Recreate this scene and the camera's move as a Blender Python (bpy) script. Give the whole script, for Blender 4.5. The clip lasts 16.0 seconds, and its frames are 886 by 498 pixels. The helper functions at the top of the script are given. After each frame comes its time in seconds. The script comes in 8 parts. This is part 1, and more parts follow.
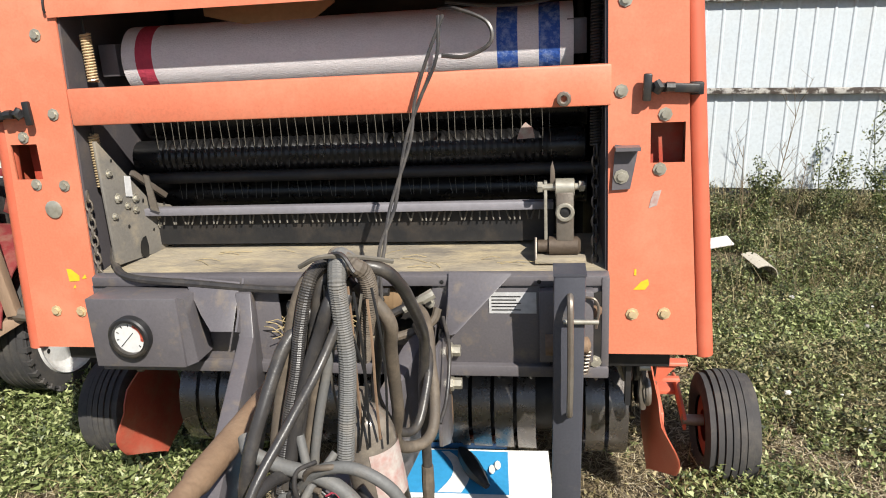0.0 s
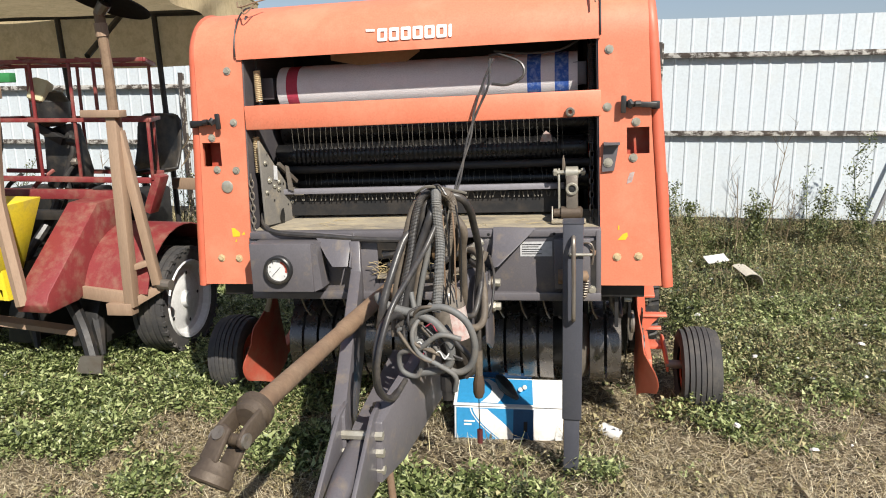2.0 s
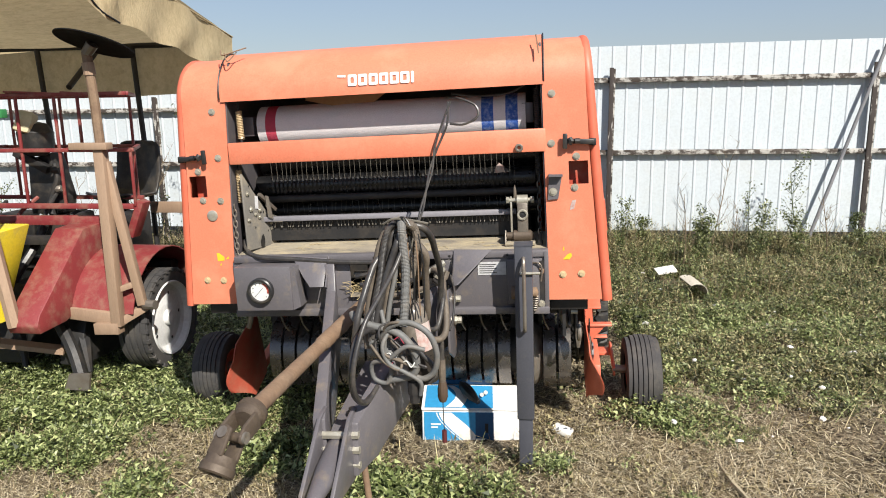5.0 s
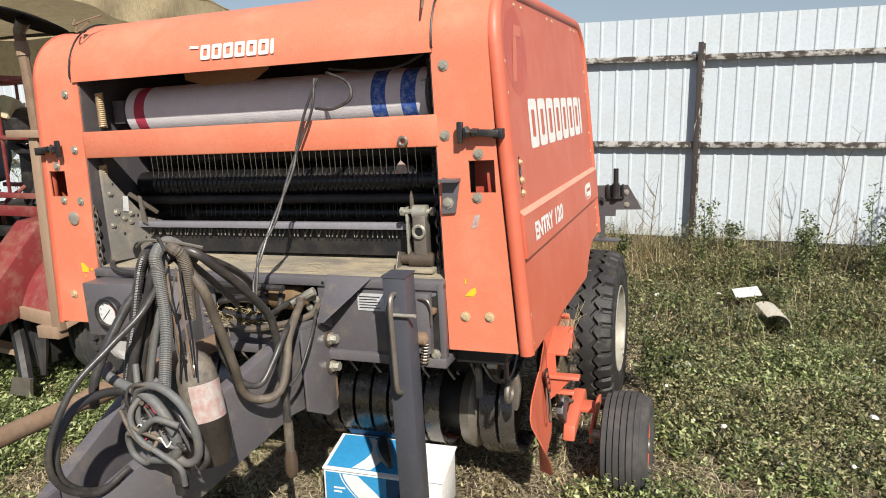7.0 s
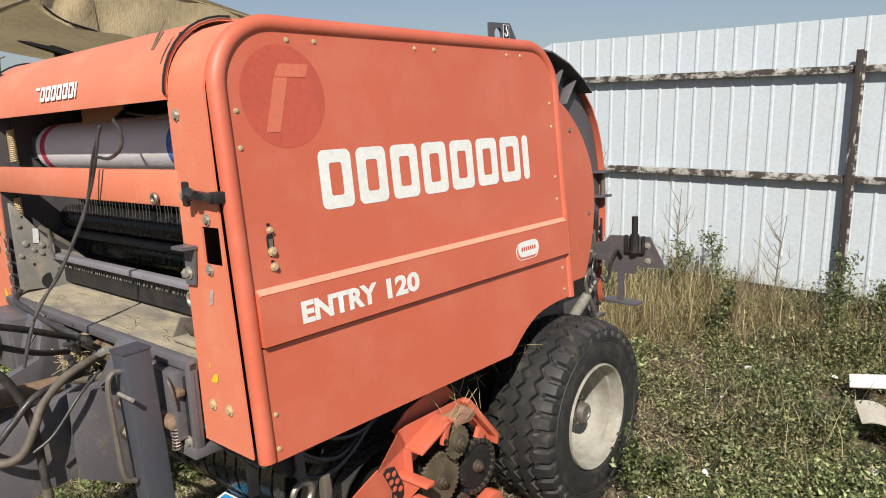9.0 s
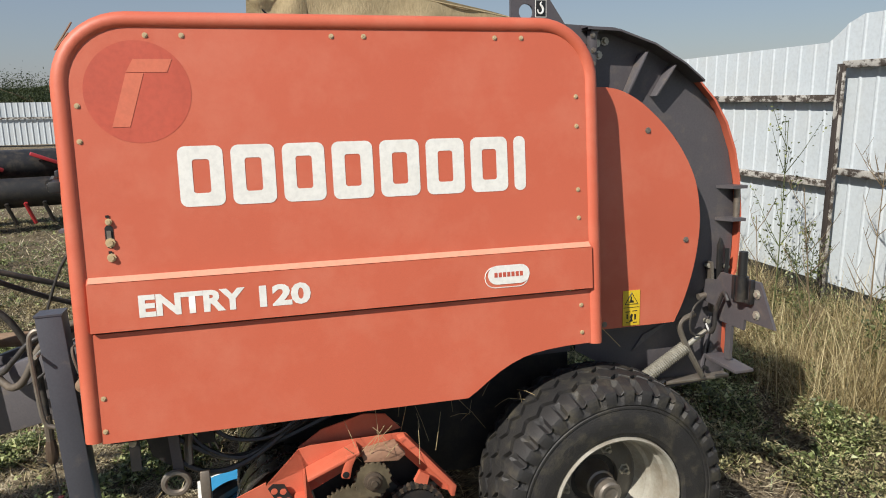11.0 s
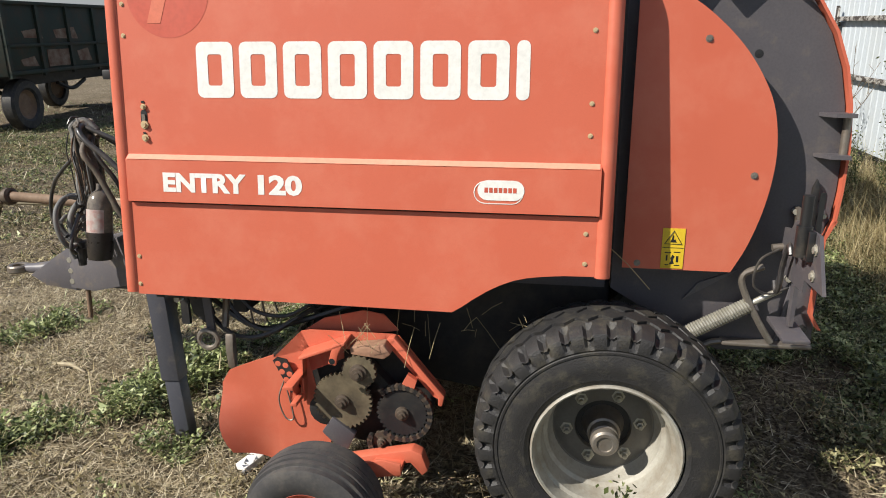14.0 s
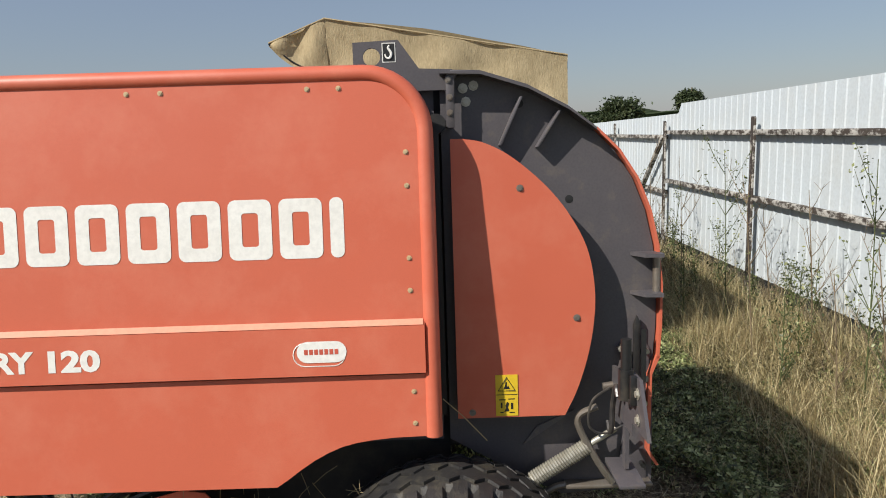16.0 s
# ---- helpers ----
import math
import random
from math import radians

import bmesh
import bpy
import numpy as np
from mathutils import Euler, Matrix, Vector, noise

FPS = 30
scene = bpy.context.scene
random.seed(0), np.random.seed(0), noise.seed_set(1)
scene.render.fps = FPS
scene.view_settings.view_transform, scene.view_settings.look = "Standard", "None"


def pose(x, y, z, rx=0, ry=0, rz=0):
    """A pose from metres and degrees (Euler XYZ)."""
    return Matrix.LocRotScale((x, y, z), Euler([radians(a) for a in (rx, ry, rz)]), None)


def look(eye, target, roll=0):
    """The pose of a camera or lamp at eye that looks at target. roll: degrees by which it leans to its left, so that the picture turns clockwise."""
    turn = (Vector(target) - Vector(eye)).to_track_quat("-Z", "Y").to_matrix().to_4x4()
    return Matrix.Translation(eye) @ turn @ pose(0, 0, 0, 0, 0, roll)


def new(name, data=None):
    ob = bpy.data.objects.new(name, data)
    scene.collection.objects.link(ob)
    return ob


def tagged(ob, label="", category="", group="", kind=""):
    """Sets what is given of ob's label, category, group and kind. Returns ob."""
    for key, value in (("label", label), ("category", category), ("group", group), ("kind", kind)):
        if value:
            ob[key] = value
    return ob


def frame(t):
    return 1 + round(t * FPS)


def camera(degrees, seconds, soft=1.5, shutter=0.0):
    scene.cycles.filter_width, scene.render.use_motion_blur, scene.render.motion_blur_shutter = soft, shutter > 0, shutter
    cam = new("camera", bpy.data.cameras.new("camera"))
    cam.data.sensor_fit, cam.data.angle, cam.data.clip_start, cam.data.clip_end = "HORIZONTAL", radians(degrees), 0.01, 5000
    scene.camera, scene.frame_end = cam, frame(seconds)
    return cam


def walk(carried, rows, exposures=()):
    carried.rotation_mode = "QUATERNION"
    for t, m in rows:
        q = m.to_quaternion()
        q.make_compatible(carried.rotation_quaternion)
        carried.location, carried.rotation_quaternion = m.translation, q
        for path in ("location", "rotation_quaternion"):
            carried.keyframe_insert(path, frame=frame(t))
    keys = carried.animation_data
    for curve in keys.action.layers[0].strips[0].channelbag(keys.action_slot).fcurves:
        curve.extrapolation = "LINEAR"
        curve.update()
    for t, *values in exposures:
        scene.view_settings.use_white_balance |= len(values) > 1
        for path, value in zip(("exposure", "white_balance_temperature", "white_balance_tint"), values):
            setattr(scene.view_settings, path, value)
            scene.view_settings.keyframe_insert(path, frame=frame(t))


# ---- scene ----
cam = camera(64.4, 16.0, soft=1.0)
PATH = [
    (0, (0.506, -1.8, 1.652), (0.227, 0.097, 1.082), -0.9),
    (0.5, (0.585, -2.043, 1.728), (0.287, -0.12, 1.268), -1.1),
    (1, (0.613, -2.312, 1.723), (0.277, -0.361, 1.443), -0.9),
    (1.5, (0.563, -2.6, 1.613), (0.204, -0.653, 1.333), -0.5),
    (2, (0.571, -2.79, 1.566), (0.211, -0.868, 1.145), -0.5),
    (2.5, (0.621, -3.005, 1.554), (0.262, -1.104, 1.05), -0.5),
    (3, (0.54, -3.112, 1.581), (0.197, -1.219, 1.034), -0.4),
    (3.5, (0.497, -3.153, 1.638), (0.175, -1.256, 1.092), -0.7),
    (4, (0.514, -3.179, 1.699), (0.228, -1.256, 1.23), -0.8),
    (4.2, (0.524, -3.168, 1.705), (0.261, -1.231, 1.283), -0.9),
    (6.3, (1.119, -2.562, 1.598), (0.649, -0.655, 1.22), -1.2),
    (6.5, (1.213, -2.362, 1.592), (0.668, -0.478, 1.2), -0.9),
    (7, (1.455, -2.073, 1.638), (0.765, -0.243, 1.22), -1.1),
    (7.5, (1.732, -1.827, 1.713), (0.862, -0.079, 1.279), -1.4),
    (8, (1.89, -1.525, 1.697), (0.881, 0.144, 1.255), -0.9),
    (8.5, (2.114, -1.23, 1.748), (0.979, 0.359, 1.314), -1.3),
    (8.7, (2.253, -1.123, 1.749), (1.059, 0.426, 1.331), -1.2),
    (10.8, (2.95, 0.339, 1.741), (1.091, 0.95, 1.327), -0.9),
    (11, (2.959, 0.497, 1.747), (1.072, 1.013, 1.332), -0.9),
    (11.5, (3.054, 0.832, 1.763), (1.153, 1.305, 1.358), -0.8),
    (12, (3.057, 1.118, 1.798), (1.129, 1.452, 1.386), -0.9),
    (12.5, (2.938, 1.357, 1.715), (0.989, 1.543, 1.309), -1.2),
    (13, (2.911, 1.44, 1.687), (0.983, 1.414, 1.157), -0.5),
    (13.5, (2.96, 1.433, 1.66), (1.071, 1.181, 1.055), -0.4),
    (14, (2.979, 1.436, 1.672), (1.099, 1.117, 1.068), -0.5),
    (14.5, (2.985, 1.42, 1.785), (1.069, 1.218, 1.25), -0.7),
    (15, (2.954, 1.385, 1.845), (0.995, 1.285, 1.454), -1.2),
    (15.5, (2.879, 1.419, 1.82), (0.907, 1.405, 1.489), -1.7),
    (16, (2.834, 1.603, 1.8), (0.861, 1.614, 1.474), -1.8),
]
walk(cam, [(t, look(eye, aim, lean)) for t, eye, aim, lean in PATH],
     exposures=[(0, 0.57), (2.0, 0.56), (3.5, 0.72), (4.2, 0.69), (8.0, 0.36), (11, 0.24), (12.4, 0.28), (13.5, 0.42), (14.2, 0.42), (15, 0.28), (16, 0.26)])

# world and sun
SUN = Vector((0.56, -0.80, 0.87)).normalized()
w = bpy.data.worlds.new("sky")
scene.world = w
w.use_nodes = True
sky = w.node_tree.nodes.new("ShaderNodeTexSky")
sky.sky_type, sky.sun_disc = "NISHITA", False
sky.sun_elevation, sky.sun_rotation = math.asin(SUN.z), math.atan2(SUN.x, SUN.y)
sky.dust_density, sky.air_density, sky.ozone_density = 0.6, 1.3, 4.0
haze = w.node_tree.nodes.new("ShaderNodeMix")
haze.data_type = "RGBA"
haze.inputs[0].default_value, haze.inputs[7].default_value = 0.45, (4.1, 4.6, 6.3, 1)
w.node_tree.links.new(sky.outputs[0], haze.inputs[6])
w.node_tree.links.new(haze.outputs[2], w.node_tree.nodes["Background"].inputs[0])
w.node_tree.nodes["Background"].inputs[1].default_value = 0.066
sun = new("sun", bpy.data.lights.new("sun", "SUN"))
sun.data.energy, sun.data.angle, sun.data.color = 5.0, radians(0.6), (1.0, 0.95, 0.87)
sun.matrix_world = look(SUN * 20, (0, 0, 0))


# ---- materials ----
def mat(name, base, rough=0.6, metal=0.0, other=None, amount=0.5, scale=4.0, grain=60.0, bump=0.15, dust=None, dusty=0.0,
        dust_scale=9.0, spec=0.5, per_object=0.0, stretch=(1, 1, 1), lean=0.0, bare=(0.46, 0.66)):
    """A surface with broad patches, fine grain, dust or wear with a shape of its own, and fine relief."""
    m = bpy.data.materials.new(name)
    m.use_nodes = True
    n, l = m.node_tree.nodes, m.node_tree.links
    b = n["Principled BSDF"]
    co = n.new("ShaderNodeTexCoord")
    mp = n.new("ShaderNodeMapping")
    mp.inputs["Scale"].default_value = stretch
    l.new(co.outputs["Object"], mp.inputs[0])

    def tex(s, detail=4.0, r=0.6):
        t = n.new("ShaderNodeTexNoise")
        t.inputs["Scale"].default_value, t.inputs["Detail"].default_value, t.inputs["Roughness"].default_value = s, detail, r
        l.new(mp.outputs[0], t.inputs["Vector"])
        return t.outputs["Fac"]

    def ramp(src, lo, hi):
        r = n.new("ShaderNodeMapRange")
        r.inputs[1].default_value, r.inputs[2].default_value = lo, hi
        l.new(src, r.inputs[0])
        return r.outputs[0]

    def mix(fac, a, c, k=1.0):
        x = n.new("ShaderNodeMix")
        x.data_type = "RGBA"
        f = n.new("ShaderNodeMath")
        f.operation = "MULTIPLY"
        f.inputs[1].default_value = k
        l.new(fac, f.inputs[0])
        l.new(f.outputs[0], x.inputs[0])
        for i, v in ((6, a), (7, c)):
            if isinstance(v, tuple):
                x.inputs[i].default_value = (*v, 1)
            else:
                l.new(v, x.inputs[i])
        return x.outputs[2]

    other = other or tuple(v * 0.72 for v in base)
    col = mix(ramp(tex(scale), 0.35, 0.68), base, other, amount)
    g = tex(grain, 3.0)
    col = mix(ramp(g, 0.4, 0.75), col, tuple(v * 0.6 for v in base), 0.35)
    if dusty:
        col = mix(ramp(tex(dust_scale, 6.0, 0.7), *bare), col, dust, dusty)
    if per_object:
        oi = n.new("ShaderNodeObjectInfo")
        col = mix(oi.outputs["Random"], col, tuple(v * 0.55 for v in base), per_object)
    l.new(col, b.inputs["Base Color"])
    rr = n.new("ShaderNodeMapRange")
    rr.inputs[3].default_value, rr.inputs[4].default_value = max(rough - 0.12, 0.05), min(rough + 0.14, 1)
    l.new(tex(scale * 3), rr.inputs[0])
    l.new(rr.outputs[0], b.inputs["Roughness"])
    b.inputs["Metallic"].default_value = metal
    b.inputs["Specular IOR Level"].default_value = spec
    bp = n.new("ShaderNodeBump")
    bp.inputs["Strength"].default_value, bp.inputs["Distance"].default_value = bump, 0.004
    l.new(g, bp.inputs["Height"])
    l.new(bp.outputs[0], b.inputs["Normal"])
    return m


DUST = (0.30, 0.24, 0.16)
RED = mat("faded_red_paint", (0.588, 0.131, 0.070), 0.48, other=(0.55, 0.120, 0.063), amount=0.6, scale=2.5, grain=500, bump=0.02, dust=(0.64, 0.215, 0.135), dusty=0.35, dust_scale=4)
RED_IN = mat("dull_red_paint", (0.50, 0.075, 0.04), 0.6, grain=90, bump=0.08, dust=DUST, dusty=0.3)
SHIELD = mat("darker_red_paint", (0.44, 0.085, 0.05), 0.5, other=(0.36, 0.07, 0.042), scale=5, grain=90, bump=0.06, dust=DUST, dusty=0.3)
# CREASE: paler red that paints in the sun caught by the crease
CREASE = mat("sunlit_crease_paint", (0.76, 0.33, 0.22), 0.45, other=(0.72, 0.27, 0.17), scale=5, bump=0.03)
SEAM = mat("deep_red_decal", (0.56, 0.103, 0.06), 0.45, bump=0.03)
DECAL = mat("pale_red_decal", (0.68, 0.18, 0.10), 0.45, bump=0.03)
WHITE = mat("white_decal", (0.80, 0.79, 0.74), 0.5, other=(0.72, 0.70, 0.64), scale=14, bump=0.03)
GREY = mat("slate_grey_paint", (0.112, 0.104, 0.112), 0.36, other=(0.150, 0.139, 0.145), scale=6, grain=150, bump=0.06, dust=(0.24, 0.19, 0.13), dusty=0.5, dust_scale=11, bare=(0.54, 0.68))
CHAR = mat("charcoal_paint", (0.082, 0.075, 0.081), 0.45, other=(0.105, 0.096, 0.100), scale=6, grain=150, bump=0.06, dust=(0.16, 0.13, 0.10), dusty=0.35, dust_scale=12, bare=(0.55, 0.68))
DARK = mat("dark_steel", (0.012, 0.012, 0.013), 0.55, other=(0.026, 0.024, 0.022), scale=8, bump=0.1, dust=(0.16, 0.12, 0.08), dusty=0.15)
BLACK = mat("black_polished_steel", (0.012, 0.012, 0.013), 0.28, metal=0.2, scale=10, bump=0.06, dust=DUST, dusty=0.03)
STEEL = mat("zinc_plated_steel", (0.50, 0.475, 0.40), 0.35, metal=0.5, other=(0.27, 0.235, 0.17), scale=30, bump=0.08)
BAND = mat("scoured_black_steel", (0.15, 0.14, 0.135), 0.27, metal=0.75, other=(0.24, 0.22, 0.20), scale=9, grain=120, bump=0.12, dust=(0.22, 0.18, 0.13), dusty=0.3, dust_scale=12)
SLATE = mat("blue_black_paint", (0.062, 0.064, 0.078), 0.42, other=(0.078, 0.080, 0.094), scale=6, grain=150, bump=0.05, dust=(0.2, 0.17, 0.13), dusty=0.35, dust_scale=9, bare=(0.56, 0.7))
BRASS = mat("yellow_zinc", (0.70, 0.54, 0.32), 0.35, metal=0.3, scale=40)
WORN = mat("worn_bare_steel", (0.27, 0.245, 0.21), 0.45, metal=0.6, other=(0.16, 0.10, 0.06), scale=14, grain=120, bump=0.2)
RUST = mat("rusty_brown_tube", (0.20, 0.125, 0.075), 0.75, other=(0.30, 0.215, 0.14), scale=7, grain=90, bump=0.3, stretch=(1, 1, 1), dust=(0.10, 0.06, 0.04), dusty=0.5)
RUBBER = mat("dusty_tyre_rubber", (0.020, 0.019, 0.019), 0.58, other=(0.036, 0.033, 0.030), scale=7, grain=160, bump=0.5, dust=(0.115, 0.100, 0.066), dusty=0.50, dust_scale=13, bare=(0.50, 0.70))
RUBBER2 = mat("ribbed_tyre_rubber", (0.045, 0.043, 0.043), 0.8, other=(0.075, 0.07, 0.065), scale=9, grain=140, bump=0.2, dust=(0.15, 0.13, 0.1), dusty=0.3)
HOSE = mat("black_rubber_hose", (0.034, 0.032, 0.032), 0.36, other=(0.055, 0.05, 0.046), scale=18, grain=150, bump=0.12, dust=(0.20, 0.17, 0.13), dusty=0.30, dust_scale=14)
HOSE_G = mat("grey_hose", (0.135, 0.135, 0.130), 0.6, other=(0.085, 0.083, 0.08), scale=16, grain=160, bump=0.25, dust=(0.24, 0.21, 0.17), dusty=0.4, dust_scale=16)
HOSE_T = mat("tan_hose", (0.105, 0.086, 0.066), 0.65, other=(0.10, 0.072, 0.05), scale=14, grain=150, bump=0.25, dust=(0.27, 0.22, 0.16), dusty=0.4, dust_scale=14)
# HOOD: lighter copy of RED for sun-facing front parts, full sunlight in its colour
HOOD = mat("sunlit_red_paint", (0.69, 0.205, 0.115), 0.5, other=(0.66, 0.18, 0.095), amount=0.6, scale=2.5, grain=140, bump=0.05, dust=(0.72, 0.31, 0.19), dusty=0.4, dust_scale=5)
WIRE = mat("dull_wire", (0.15, 0.135, 0.11), 0.6, metal=0.2, scale=30)
YOKE = mat("oily_rusted_steel", (0.085, 0.062, 0.045), 0.6, metal=0.3, other=(0.15, 0.115, 0.08), scale=16, grain=120, bump=0.3)
RIM = mat("silver_rim_paint", (0.42, 0.40, 0.34), 0.5, metal=0.15, other=(0.27, 0.24, 0.19), scale=9, grain=100, bump=0.12, dust=(0.22, 0.17, 0.11), dusty=0.5)
DISC = mat("dusty_dark_disc_paint", (0.15, 0.14, 0.12), 0.55, metal=0.1, other=(0.09, 0.08, 0.065), scale=10, grain=100, bump=0.15, dust=(0.2, 0.155, 0.10), dusty=0.4)
NETWHITE = mat("woven_white_net", (0.74, 0.70, 0.70), 0.8, other=(0.64, 0.60, 0.61), scale=14, grain=170, bump=0.5, stretch=(1, 1.6, 1.6))
NETRED = mat("woven_red_net", (0.50, 0.05, 0.09), 0.8, grain=85, bump=0.8)
NETBLUE = mat("woven_blue_net", (0.03, 0.10, 0.40), 0.8, grain=85, bump=0.8, dust=(0.4, 0.5, 0.7), dusty=0.5, dust_scale=60)
YELLOW = mat("yellow_label", (0.80, 0.55, 0.03), 0.5, bump=0.03)
INK = mat("black_ink", (0.015, 0.015, 0.015), 0.5, bump=0.02)
LABEL = mat("silver_label", (0.55, 0.55, 0.55), 0.4, scale=30, bump=0.03)
CHAFF = mat("chaff_dusted_deck", (0.33, 0.285, 0.21), 0.85, other=(0.13, 0.115, 0.10), amount=0.9, scale=7, grain=130, bump=0.8, dust=(0.50, 0.41, 0.25), dusty=0.65, dust_scale=10, stretch=(0.5, 1.5, 1))
CARD = mat("brown_cardboard", (0.50, 0.33, 0.19), 0.85, scale=6, bump=0.15)
GLASS = mat("gauge_glass", (0.7, 0.7, 0.68), 0.15, bump=0.0)
BOTTLE = mat("dirty_brown_bottle", (0.13, 0.11, 0.09), 0.16, other=(0.20, 0.175, 0.15), amount=0.8, scale=16, bump=0.25, dust=(0.30, 0.26, 0.2), dusty=0.45, dust_scale=20)
PAPER = mat("worn_paper_label", (0.46, 0.42, 0.38), 0.8, other=(0.36, 0.11, 0.09), amount=0.7, scale=38, grain=80)
BOXBLUE = mat("blue_printed_carton", (0.035, 0.27, 0.52), 0.45, other=(0.03, 0.23, 0.46), scale=8, bump=0.05)
BOXNAVY = mat("dark_blue_carton_print", (0.012, 0.07, 0.17), 0.5, scale=8, bump=0.05)
BOXWHITE = mat("white_carton", (0.78, 0.77, 0.74), 0.6, other=(0.68, 0.65, 0.60), scale=6, bump=0.1, dust=(0.5, 0.42, 0.3), dusty=0.25)
BURG = mat("burgundy_paint", (0.20, 0.028, 0.030), 0.5, other=(0.25, 0.045, 0.042), scale=5, grain=110, bump=0.1, dust=DUST, dusty=0.35)
TAN = mat("weathered_tan_timber", (0.33, 0.225, 0.15), 0.75, other=(0.24, 0.16, 0.105), scale=6, grain=60, bump=0.3, stretch=(3, 3, 0.5))
YELP = mat("yellow_paint", (0.78, 0.62, 0.03), 0.5, other=(0.70, 0.53, 0.03), scale=5, bump=0.05, dust=DUST, dusty=0.3)
GRNP = mat("green_paint", (0.035, 0.22, 0.065), 0.5, bump=0.05)
GRN2 = mat("dark_green_trailer_paint", (0.009, 0.024, 0.016), 0.7, other=(0.016, 0.02, 0.013), scale=2, bump=0.1, dust=(0.075, 0.035, 0.018), dusty=0.45, dust_scale=3)
FLAKED = mat("flaked_rusty_paint", (0.12, 0.06, 0.035), 0.85, other=(0.26, 0.21, 0.16), amount=0.9, scale=6, bump=0.3)
SEATB = mat("black_plastic_seat", (0.02, 0.02, 0.021), 0.4, bump=0.08, dust=DUST, dusty=0.15)
TARP = mat("burlap_tarpaulin", (0.60, 0.485, 0.29), 0.95, other=(0.46, 0.365, 0.21), scale=5, grain=48, bump=1.0, stretch=(1.0, 2.2, 0.9), dust=(0.33, 0.25, 0.14), dusty=0.5, dust_scale=14)
FENCE = mat("white_sheet_metal", (0.55, 0.60, 0.63), 0.45, other=(0.52, 0.57, 0.60), scale=1.2, grain=40, bump=0.04, spec=0.4, per_object=0.08, dust=(0.5, 0.48, 0.42), dusty=0.2, dust_scale=2.2)
RAIL = mat("peeling_white_rail", (0.46, 0.44, 0.40), 0.8, grain=60, bump=0.4, dust=(0.05, 0.038, 0.03), dusty=1.0, dust_scale=9, stretch=(1, 1, 1.5), bare=(0.45, 0.53))
POST = mat("dark_weathered_post", (0.032, 0.025, 0.022), 0.85, other=(0.065, 0.05, 0.042), scale=9, grain=60, bump=0.5, dust=(0.46, 0.44, 0.40), dusty=0.8, dust_scale=8, stretch=(1.6, 1.6, 0.35), bare=(0.56, 0.60))
STONE = mat("pale_concrete", (0.42, 0.39, 0.34), 0.9, scale=9, bump=0.5)
BARK = mat("dry_stem", (0.20, 0.15, 0.09), 0.9, scale=9, bump=0.3)


def leafy(name, c1, c2, c3, rough=0.6, trans=0.25):
    m = bpy.data.materials.new(name)
    m.use_nodes = True
    n, l = m.node_tree.nodes, m.node_tree.links
    b = n["Principled BSDF"]
    geo = n.new("ShaderNodeNewGeometry")
    cr = n.new("ShaderNodeValToRGB")
    cr.color_ramp.elements[0].color, cr.color_ramp.elements[1].color = (*c1, 1), (*c3, 1)
    e = cr.color_ramp.elements.new(0.6)
    e.color = (*c2, 1)
    l.new(geo.outputs["Random Per Island"], cr.inputs[0])
    l.new(cr.outputs[0], b.inputs["Base Color"])
    b.inputs["Roughness"].default_value = rough
    tr = n.new("ShaderNodeBsdfTranslucent")
    l.new(cr.outputs[0], tr.inputs[0])
    mx = n.new("ShaderNodeMixShader")
    mx.inputs[0].default_value = trans
    l.new(b.outputs[0], mx.inputs[1])
    l.new(tr.outputs[0], mx.inputs[2])
    l.new(mx.outputs[0], n["Material Output"].inputs[0])
    return m


LEAF = leafy("groundcover_leaves", (0.024, 0.037, 0.010), (0.205, 0.252, 0.086), (0.55, 0.59, 0.28), 0.45)
OLIVE = leafy("fading_weed_leaves", (0.014, 0.017, 0.006), (0.155, 0.160, 0.062), (0.54, 0.49, 0.26), 0.55)
BUSHLEAF = leafy("weed_leaves", (0.016, 0.023, 0.008), (0.105, 0.130, 0.042), (0.38, 0.40, 0.18), 0.45)
DRYLEAF = leafy("withered_leaves", (0.040, 0.030, 0.015), (0.25, 0.205, 0.10), (0.52, 0.45, 0.25), 0.7)
STRAW = leafy("dry_straw", (0.060, 0.043, 0.025), (0.42, 0.335, 0.195), (0.80, 0.72, 0.52), 0.7, 0.1)
STRAWM = mat("straw_stalk", (0.46, 0.36, 0.19), 0.8, scale=30)
DRYGRASS = leafy("dry_grass", (0.12, 0.088, 0.040), (0.40, 0.315, 0.150), (0.80, 0.70, 0.43), 0.7, 0.28)
TREELEAF = leafy("tree_leaves", (0.025, 0.04, 0.014), (0.04, 0.06, 0.02), (0.07, 0.085, 0.03))



def shine_through(m, amount):
    """Lets part of the light through a thin cloth."""
    n, l = m.node_tree.nodes, m.node_tree.links
    bs = n["Principled BSDF"]
    tr = n.new("ShaderNodeBsdfTranslucent")
    l.new(bs.inputs["Base Color"].links[0].from_socket, tr.inputs[0])
    mx = n.new("ShaderNodeMixShader")
    mx.inputs[0].default_value = amount
    l.new(bs.outputs[0], mx.inputs[1])
    l.new(tr.outputs[0], mx.inputs[2])
    l.new(mx.outputs[0], n["Material Output"].inputs[0])


shine_through(TARP, 0.30)

